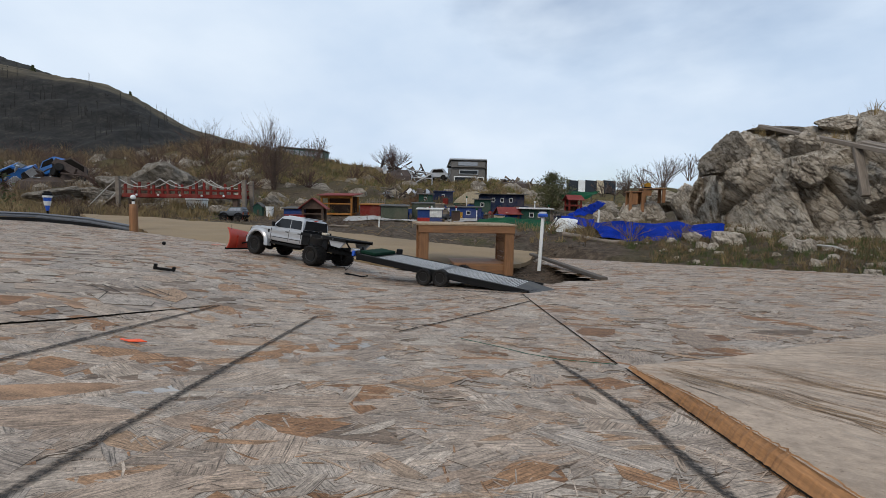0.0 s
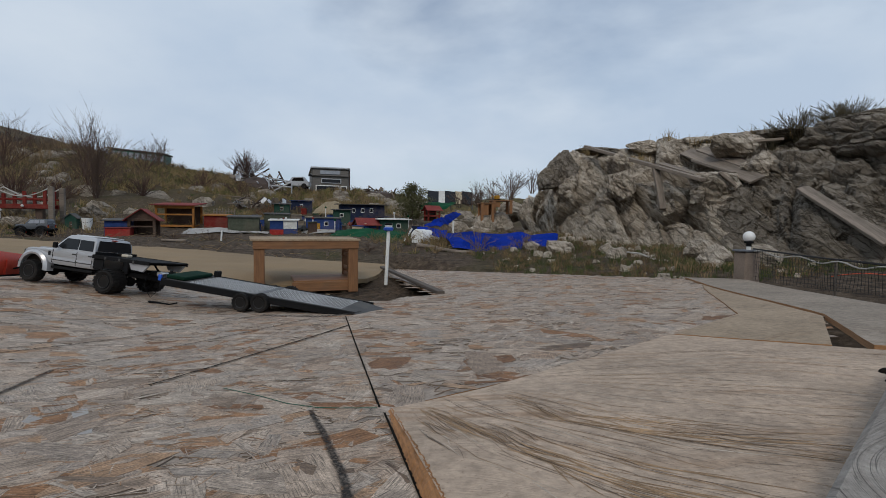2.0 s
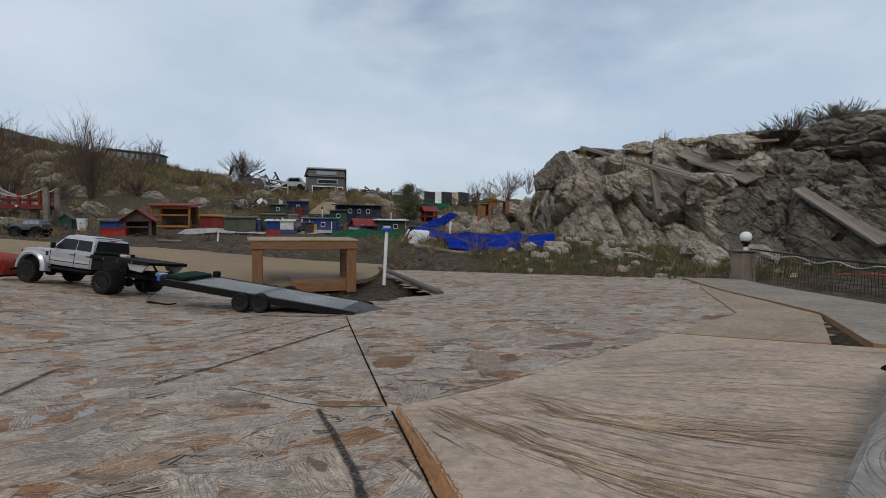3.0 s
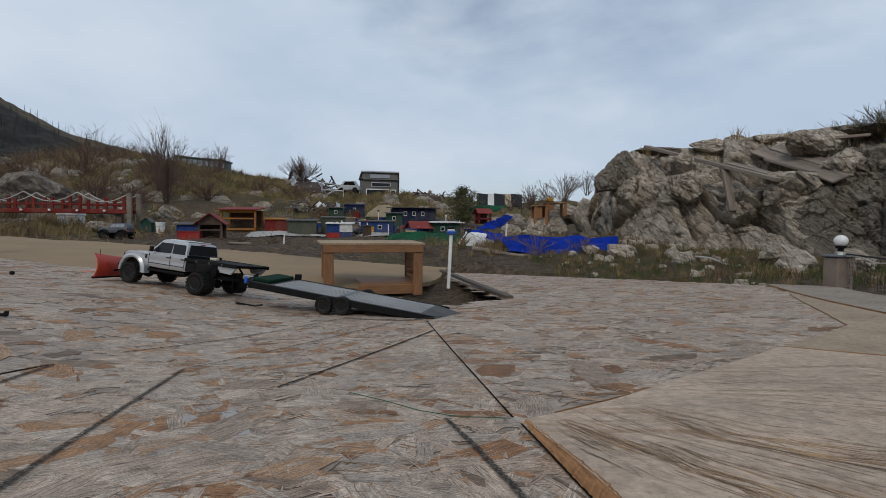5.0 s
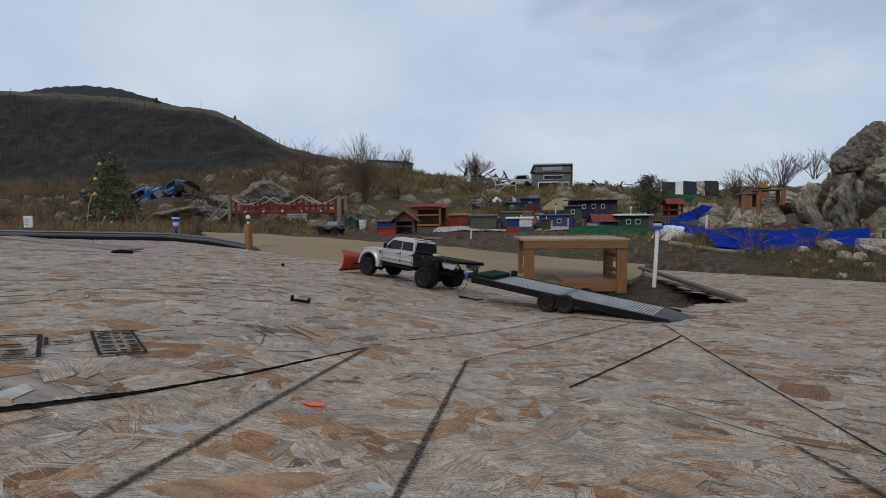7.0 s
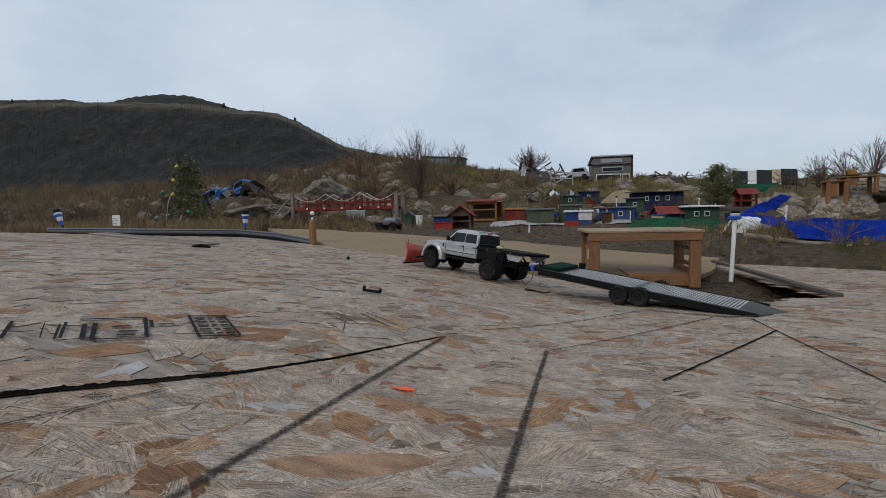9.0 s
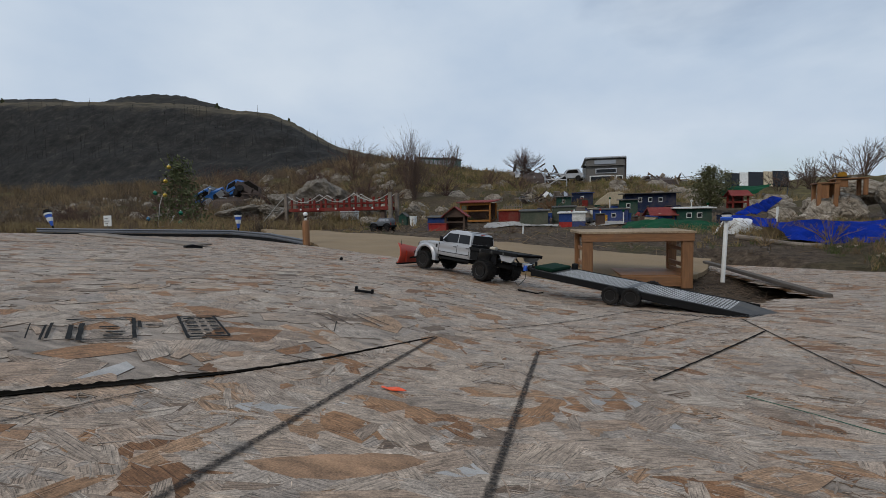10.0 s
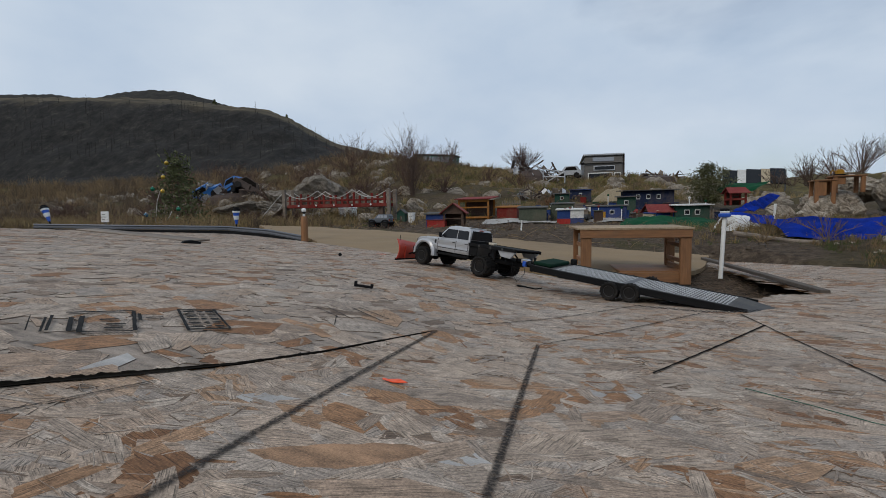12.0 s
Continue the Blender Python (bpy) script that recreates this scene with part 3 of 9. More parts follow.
def land_z(x, y, rough=True):
    x, y = np.asarray(x, float), np.asarray(y, float)
    r = np.hypot(x, y)
    f = np.maximum(y, 0.5 * r)
    a = x / np.maximum(f, 1.5)
    near = np.interp(f, (0, 3.2, 4.5, 6, 9, 11), (-0.32, -0.235, -0.15, -0.02, 0.06, 0.06))
    near = near + np.interp(x, DECK_X, DECK_Z) * np.interp(f, (0, 3, 7), (1, 0.8, 0.0))
    near = near + np.interp(x, (2.2, 3.2, 4.5), (0, 0.13, 0.16)) * np.interp(f, (2, 6, 10), (1, 0.8, 0))
    ridge = 0.23 + 32 * np.interp(a, RIDGE_A, RIDGE_E)
    up = np.interp(f, (8.5, 11, 13, 18, 26, 32), (0, 0.09, 0.19, 0.42, 0.82, 1.0))
    z = near * (1 - up) + ridge * up
    drop = np.interp(f, (32, 60, 150), (0, -0.6, -2.0))
    z = z + drop
    peak = 0.23 + 320 * np.interp(a, PEAK_A, PEAK_E)
    foot = 0.23 + 190 * np.minimum(np.interp(a, PEAK_A, PEAK_E) - 0.03, 0.118)
    e = np.interp(a, PEAK_A, PEAK_E)
    cliff = 0.23 + 262 * (e - 0.012)
    knob = 0.23 + 430 * np.interp(a, KNOB_A, KNOB_E)
    to_foot = np.interp(f, (60, 190), (0, 1))
    z = np.where(f > 60, z * (1 - to_foot) + foot * to_foot, z)
    w1, w2, w3 = np.interp(f, (190, 225, 262), (0, 0.42, 1)), np.interp(f, (262, 320), (0, 1)), np.interp(f, (350, 430), (0, 1))
    z = np.where(f > 190, foot * (1 - w1) + cliff * w1, z)
    z = np.where(f > 262, cliff * (1 - w2) + peak * w2, z)
    z = np.where(f > 350, peak * (1 - w3) + knob * w3, z)
    z = np.where(f > 430, z - (f - 430) * 0.1, z)
    if rough:
        n = fbm(x, y, 0.9, 3.1) * np.interp(f, (2, 8, 14), (0.02, 0.05, 0.16))
        n = n + fbm(x, y, 0.14, 9.7, 5) * np.interp(f, (9, 15, 32, 60), (0, 0.25, 0.5, 0.9))
        n = n + fbm(x, y, 0.045, 5.0, 6) * np.interp(f, (100, 200, 250, 265, 320), (0, 2.2, 3.2, 1.0, 0.4))
        z = z + n
    z = np.where(inside(x, y, SAND), np.minimum(z, sand_z(x, y) - 0.02), z)
    inn = inside(x, y, DECK)
    d = rim(x, y, DECK)
    cap = deck_z(x, y) - 0.05
    z = np.where(inn, np.minimum(z, cap), np.where(d < 0.35, np.minimum(z, cap + 0.03 + d * 0.9), z))
    return z


def build_land():
    """One sheet of ground from under the deck to the horizon."""
    th = np.radians(np.concatenate([np.arange(-75, 75, 0.3), np.arange(75, 285, 3.5)]))
    rr = np.concatenate([np.geomspace(0.4, 12, 110), np.geomspace(12.4, 60, 60), np.geomspace(63, 190, 26), np.geomspace(195, 880, 96), np.geomspace(930, 3500, 6)])
    T, R = np.meshgrid(th, rr)
    X, Y = R * np.sin(T), R * np.cos(T)
    Z = land_z(X, Y)
    n, k = len(rr), len(th)
    v = np.stack([X, Y, Z], -1).reshape(-1, 3)
    mid = [(0.0, 0.0, float(deck_z(0, 0)) - 0.06)]
    idx = np.arange(n * k).reshape(n, k)
    nxt = np.roll(idx, -1, 1)
    q = np.stack([idx[:-1], idx[1:], nxt[1:], nxt[:-1]], -1).reshape(-1, 4)
    faces = [tuple(map(int, f)) for f in q] + [(len(v), int(idx[0, (j + 1) % k]), int(idx[0, j])) for j in range(k)][::1]
    me = bpy.data.meshes.new("ground")
    me.from_pydata([tuple(p) for p in v] + mid, [], faces)
    bm = bmesh.new()
    bm.from_mesh(me)
    bmesh.ops.recalc_face_normals(bm, faces=bm.faces)
    bm.to_mesh(me)
    bm.free()
    me.shade_smooth()
    me.materials.append(M["ground"])
    ob = tagged(new("ground", me), "brown soil and grassy hillside rising to a dark shale hill", "ground", kind="structure")
    return ob


ground = build_land()



def build_sand():
    """The packed sand road, a thin sheet with a rounded edge."""
    bm = bmesh.new()
    loop = []
    for (x0, y0), (x1, y1) in zip(SAND, SAND[1:] + SAND[:1]):
        n = max(1, int(math.hypot(x1 - x0, y1 - y0) / 0.08))
        for i in range(n):
            x, y = x0 + (x1 - x0) * i / n, y0 + (y1 - y0) * i / n
            loop.append(bm.verts.new((x + 0.03 * noise.noise(Vector((x, y, 1)) * 5), y + 0.03 * noise.noise(Vector((x, y, 8)) * 5), 0)))
    bm.faces.new(loop)
    for ax, lo, hi in ((0, -4.3, 1.3), (1, 2.9, 5.7)):
        for k in range(1, int((hi - lo) / 0.07)):
            co, no = [0, 0, 0], [0, 0, 0]
            co[ax], no[ax] = lo + k * 0.07, 1
            bmesh.ops.bisect_plane(bm, geom=bm.verts[:] + bm.edges[:] + bm.faces[:], plane_co=co, plane_no=no)
    bmesh.ops.triangulate(bm, faces=bm.faces[:])
    out = bmesh.ops.extrude_face_region(bm, geom=bm.faces[:])
    low = {g for g in out["geom"] if isinstance(g, bmesh.types.BMVert)}
    for v in bm.verts:
        n = 0.012 * noise.fractal(v.co * 2.2, 1.0, 2.0, 4)
        v.co.z = float(sand_z(v.co.x, v.co.y)) + n - (0.03 if v in low else 0)
    bmesh.ops.recalc_face_normals(bm, faces=bm.faces[:])
    me = bpy.data.meshes.new("sand_road")
    bm.to_mesh(me)
    bm.free()
    me.shade_smooth()
    me.set_sharp_from_angle(angle=radians(50))
    me.materials.append(M["sand"])
    tagged(new("sand_road", me), "packed tan sand road running behind the deck", "road", kind="structure")


build_sand()

# ---- deck of weathered boards ----
deck = thing("deck", "weathered strand-board and plywood sheets laid as a parking deck", "deck", kind="structure")
OSB = {
    "near": [(-0.74, -0.35), (-0.436, 0.207), (-0.317, 0.396), (-0.181, 0.807), (0.254, 1.574), (0.54, 2.02), (0.563, 2.02), (0.563, 0.49), (0.575, -0.35)],
    "left": [(-3.6, -1.2), (-3.55, 2.4), (-3.72, 4.4), (-2.25, 3.58), (-1.23, 3.12), (-0.6, 2.95), (-0.1, 2.72), (0.3, 2.4), (0.561, 2.03), (0.251, 1.578), (-0.186, 0.811), (-0.322, 0.4), (-0.441, 0.211), (-0.75, -0.35), (-1.2, -1.2)],
    "right": [(0.567, 0.5), (0.567, 2.03), (0.74, 1.99), (0.9, 2.12), (1.08, 2.27), (1.03, 4.05), (1.24, 4.8), (2.2, 3.5), (2.72, 2.42), (2.555, 2.08), (1.96, 1.0), (1.62, 0.76), (1.356, 0.9), (0.9, 0.66)],
}
PLY = [
    ("plywood_sheet", [(0.566, 0.485), (0.73, 0.56), (0.92, 0.67), (1.35, 0.895), (1.565, 0.642), (1.62, 0.575), (2.0, 0.1), (2.2, -0.6), (0.572, -0.6)], "ply", 0.004, "grey weathered plywood sheet with curved grain and a split orange edge"),
    ("plywood_sheet", [(1.36, 0.893), (1.57, 0.654), (1.945, 0.957), (2.548, 2.07), (2.40, 1.9), (1.78, 1.1)], "ply_tan", 0.005, "tan plywood sheet worn smooth"),
    ("plywood_sheet", [(1.962, 0.966), (2.56, 2.07), (2.74, 2.42), (2.92, 2.15), (2.31, 1.0), (2.1, 0.5), (1.65, 0.58), (1.625, 0.61)], "ply_grey", 0.009, "grey plywood walkway sheet beside the net fence"),
]


def ply_lift(x, y):
    """How far the warped plywood stands off the deck towards its split edge."""
    d = max(0.0, min(1.0, (0.49 + 0.5 * (x - 0.565) - y) / 0.22)) * max(0.0, min(1.0, (1.5 - x) / 0.6))
    return 0.013 * d * d * (3 - 2 * d)


def sheet_mesh(poly, top, thick, step=0.06, warp=None):
    """A board cut to an outline, bent to the deck."""
    bm = bmesh.new()
    loop = []
    for (x0, y0), (x1, y1) in zip(poly, poly[1:] + poly[:1]):
        n = max(1, int(math.hypot(x1 - x0, y1 - y0) / step))
        for i in range(n):
            j = 0.0025 * noise.noise(Vector((x0 + (x1 - x0) * i / n, y0 + (y1 - y0) * i / n, 3)) * 14)
            loop.append(bm.verts.new((x0 + (x1 - x0) * i / n + j, y0 + (y1 - y0) * i / n - j, 0)))
    bm.faces.new(loop)
    xs, ys = [p[0] for p in poly], [p[1] for p in poly]
    for ax, lo, hi in ((0, min(xs), max(xs)), (1, min(ys), max(ys))):
        for k in range(1, int((hi - lo) / 0.06) + 1):
            co, no = [0, 0, 0], [0, 0, 0]
            co[ax], no[ax] = lo + k * 0.06, 1
            bmesh.ops.bisect_plane(bm, geom=bm.verts[:] + bm.edges[:] + bm.faces[:], plane_co=co, plane_no=no)
    bmesh.ops.triangulate(bm, faces=bm.faces[:])
    out = bmesh.ops.extrude_face_region(bm, geom=bm.faces[:])
    low = [g for g in out["geom"] if isinstance(g, bmesh.types.BMVert)]
    lows = set(low)
    for v in bm.verts:
        v.co.z = float(deck_z(v.co.x, v.co.y)) + top + (warp(v.co.x, v.co.y) if warp else 0.0) - (thick if v in lows else 0)
    bmesh.ops.recalc_face_normals(bm, faces=bm.faces[:])
    for f in bm.faces:
        f.material_index = 1 if abs(f.normal.z) < 0.5 else 0
    me = bpy.data.meshes.new("sheet")
    bm.to_mesh(me)
    bm.free()
    return me


for key, poly in OSB.items():
    part("strand_board_sheet", sheet_mesh(poly, -0.0006, 0.014), [M["osb_core"], M["ply_edge"]], deck, {"near": "strand-board sheet with dark stripes painted on it", "left": "strand-board sheet lifted along its near edge", "right": "brown weathered strand-board sheet"}[key])
for name, poly, mt, top, label in PLY:
    part(name, sheet_mesh(poly, top, 0.016, warp=ply_lift if mt == "ply" else None), [M[mt], M["ply_edge"]], deck, label)


def strand_rows(poly, count, seed, kind, keep, aligned=0.75):
    """Places wood strands on a sheet: wide flakes, slim strands or fine splinters."""
    g = np.random.default_rng(seed)
    xs, ys = [p[0] for p in poly], [p[1] for p in poly]
    x, y = g.uniform(min(xs), max(xs), count * 6), g.uniform(min(ys), max(ys), count * 6)
    ok = inside(x, y, poly) & (rim(x, y, poly) > 0.004) & keep(x, y)
    x, y = x[ok][:count], y[ok][:count]
    n = len(x)
    if kind == "flake":
        ln, wd = g.uniform(0.04, 0.14, n), g.uniform(0.014, 0.05, n)
        u = g.uniform(0, 0.6, n)
    elif kind == "strand":
        ln, wd = g.uniform(0.025, 0.08, n), g.uniform(0.005, 0.02, n)
        u = g.uniform(0.1, 0.7, n)
    else:
        ln, wd = g.uniform(0.008, 0.034, n), g.uniform(0.0007, 0.0022, n)
        u = g.uniform(0.3, 0.72, n)
    an = np.where(g.uniform(0, 1, n) < aligned, g.normal(0.12, 0.55, n), g.uniform(-1.5, 1.5, n))
    return np.stack([x, y, ln, wd, an, u], 1), g


def strand_shape(row, g):
    x, y, ln, wd, an, u = row
    h, w = ln / 2, wd / 2
    k = g.uniform(-0.3, 0.3, 8)
    cut = g.uniform(-0.5, 0.5, 2) * min(1.0, wd / ln * 1.6)
    p = np.array([(-h * (1 + cut[0]), -w * (0.85 + 0.3 * k[1])), (-h * 0.4, -w * (1 + k[4] * 0.3)), (h * 0.45, -w * (1 + k[5] * 0.3)), (h * (1 + cut[1]), -w * (0.8 + 0.4 * k[2])), (h * (1 - cut[1]), w * (0.8 + 0.4 * k[3])), (h * 0.3, w * (1 + k[7] * 0.3)), (-h * 0.5, w), (-h * (1 - cut[0]), w * (0.8 + 0.4 * k[0]))])
    bend = g.uniform(-0.06, 0.06)
    p[:, 1] += bend * ln * ((p[:, 0] / h) ** 2 - 0.5)
    c, s = math.cos(an), math.sin(an)
    return x + p[:, 0] * c - p[:, 1] * s, y + p[:, 0] * s + p[:, 1] * c, p


def strand_mesh(rows, g, lo=0.0002, hi=0.0012, lift=0.0):
    vs, fs, uvs = [], [], []
    for row in rows:
        px, py, p = strand_shape(row, g)
        z = deck_z(px, py) + lift
        tilt = g.uniform(-0.00025, 0.00035, 2)
        zt = z + lo + (hi - lo) * row[5] + p[:, 0] / row[2] * tilt[0] * 2 + p[:, 1] / row[3] * tilt[1]
        k = len(vs)
        vs.extend(zip(px, py, zt))
        vs.extend(zip(px, py, z - 0.0005))
        fs.append(tuple(range(k, k + 8)))
        fs.extend((k + i, k + 8 + i, k + 8 + (i + 1) % 8, k + (i + 1) % 8) for i in range(8))
        uvs.append(p)
    me = bpy.data.meshes.new("strands")
    me.from_pydata([tuple(map(float, v)) for v in vs], [], fs)
    uv = me.uv_layers.new(name="UVMap")
    allp = np.concatenate([np.concatenate([p, p]) for p in uvs])
    loops = np.empty(len(me.loops), np.int32)
    me.loops.foreach_get("vertex_index", loops)
    uv.data.foreach_set("uv", allp[loops].astype(np.float32).ravel())
    me.materials.append(M["strand"])
    me.materials.append(M["strand_side"])
    me.polygons.foreach_set("material_index", np.array([0] + [1] * 8, np.int32).repeat(1).tolist() * len(rows))
    return me


def near_zone(x, y):
    return (y < 1.6) & (np.abs(x) < 1.4)


def mid_zone(x, y):
    return ~near_zone(x, y) & (y < 3.2) & (np.abs(x) < 2.6)


def far_zone(x, y):
    return ~near_zone(x, y) & ~mid_zone(x, y)


def lay_strands():
    for key, near_n, mid_n, far_n, seed in (("near", (1600, 1200, 8500), (60, 60, 60), (0, 0, 0), 11), ("left", (1700, 220, 2200), (4600, 700, 1200), (2900, 300, 0), 12), ("right", (700, 900, 4500), (1700, 1500, 3500), (900, 500, 0), 13)):
        poly = OSB[key]
        rows, g = [], np.random.default_rng(seed)
        for zone, counts in ((near_zone, near_n), (mid_zone, mid_n), (far_zone, far_n)):
            for kind, n in zip(("flake", "strand", "splinter"), counts):
                if n:
                    r, _ = strand_rows(poly, n, seed * 31 + n, kind, zone, 0.15 if key == "left" else 0.5)
                    if kind == "flake" and key == "left":
                        r[:, 2:4] *= (0.85, 1.9)
                    if kind == "flake" and key == "near":
                        r[:, 2:4] *= (1.0, 1.35)
                    if kind == "flake" and key == "right":
                        r[:, 2:4] *= (1.35, 1.5)
                    rows.append(r)
        rows = np.concatenate(rows)
        if key == "near":
            front = (rows[:, 3] > 0.013) & (rows[:, 1] < 1.0)
            pick = np.flatnonzero(front)[:260]
            for i in pick:
                part("wood_strand", strand_mesh(rows[i:i + 1], g), [], deck)
            rows = np.delete(rows, pick, 0)
        ob = part("strands", strand_mesh(rows, g), [], deck, "weathered grey and tan wood strands")
        ob["kind"] = "stuff"


FLAKES = (
    ("brown", -0.094, 0.262, 0.152, 0.05, 0.7), ("pale", -0.198, 0.347, 0.13, 0.042, 0.68), ("brown", -0.193, 0.153, 0.06, 0.03, 0.65), ("brown", -0.357, 0.46, 0.055, 0.045, 0.86), ("brown", -0.19, 0.403, 0.06, 0.018, 0.28),
    ("brown", -0.362, 0.157, 0.04, 0.022, 0.5), ("brown", -0.368, 0.625, 0.127, 0.024, -0.38), ("brown", -0.07, 0.415, 0.05, 0.016, 0.5), ("pale", -0.425, 0.286, 0.11, 0.03, 1.8), ("pale", 0.104, 0.534, 0.072, 0.04, 0.87),
    ("pale", 0.184, 0.543, 0.14, 0.018, -1.11), ("brown", 0.445, 0.743, 0.092, 0.03, -1.34), ("pale", 0.007, 0.31, 0.062, 0.055, 0.1), ("brown", 0.364, 0.46, 0.158, 0.014, 0.256), ("brown", 0.207, 0.395, 0.088, 0.018, -0.11),
    ("brown", 0.266, 0.369, 0.079, 0.018, 0.35), ("brown", -0.048, 0.424, 0.053, 0.02, 0.29),
)
M["flake_brown"] = material("brown_flake", (0.30, 0.175, 0.10), 0.85, var=0.8, scale=90, fine=420, stretch=(1, 2.5, 1), bump=0.6)
M["flake_pale"] = material("pale_flake", (0.37, 0.35, 0.33), 0.85, var=0.4, scale=60, fine=420, stretch=(1, 2.5, 1), bump=0.5)


def lay_flakes():
    g = np.random.default_rng(5)
    for tone, x, y, ln, wd, an in FLAKES:
        me = strand_mesh(np.array([(x, y, ln, wd, an, 0.40)]), g)
        me.materials[0] = M["flake_" + tone]
        part("wood_strand", me, [], deck, "brown wood strand" if tone == "brown" else "pale bluish-grey wood strand")


lay_flakes()
lay_strands()

# ---- rock outcrop ----
def rock_mass(name, label, centre, size, rot, seed, cuts=26, levels=5, rough=0.10, strata=0.5, mat="rock"):
    """A faceted mass: a sphere cut by random planes, then roughened."""
    g = random.Random(seed)
    bm = bmesh.new()
    bmesh.ops.create_icosphere(bm, subdivisions=levels, radius=1.0)
    planes = []
    for _ in range(cuts):
        n = Vector((g.gauss(0, 1), g.gauss(0, 1), g.gauss(0, 0.8))).normalized()
        planes.append((n, g.uniform(0.55, 0.88)))
    for v in bm.verts:
        d = v.co.normalized()
        r = 1.0
        for n, o in planes:
            c = d.dot(n)
            if c > 1e-3:
                r = min(r, o / c)
        p = d * r
        q = Vector((p.x + seed, p.y, p.z))
        crag = noise.fractal(q * 2.2, 0.9, 2.1, 5) * rough
        vor = noise.voronoi(q * 3.0)[0]
        crack = -0.10 * rough / 0.1 * max(0.0, 0.22 - (vor[1] - vor[0])) / 0.22
        band = math.sin((p.z * 2.0 + p.x * 1.1 + p.y * 0.6) * 9 + noise.noise(q * 2) * 4) * 0.018 * strata
        v.co = p + d * (crag + crack + band)
    for v in bm.verts:
        v.co = Vector((v.co.x * size[0], v.co.y * size[1], v.co.z * size[2]))
    me = bpy.data.meshes.new(name)
    bm.to_mesh(me)
    bm.free()
    me.materials.append(M[mat])
    ob = tagged(new(name, me), label, "rock")
    ob.matrix_basis = pose(*centre, *rot)
    return ob


def facet(p, scale, tilt, step, seed, stretch=(1, 1, 1)):
    """Blocky relief: each cell of a fractured mass has its own plane."""
    s = STRATA @ p
    q = Vector((s.x * scale * stretch[0] + seed, s.y * scale * stretch[1], s.z * scale * stretch[2] - seed))
    d, pts = noise.voronoi(q)
    c = pts[0]
    h = Vector((math.sin(c.x * 91.7 + c.y * 37.1), math.sin(c.y * 73.3 + c.z * 51.9), math.sin(c.z * 67.7 + c.x * 29.3)))
    edge = max(0.0, 0.07 - (d[1] - d[0])) / 0.07
    h.z /= stretch[2]
    return (q - c).dot(h) * tilt / scale + h.x * step - edge * step * 1.5


BED, JOINT = Vector((0.58, -0.25, 0.77)).normalized(), Vector((0.62, 0.55, -0.55)).normalized()


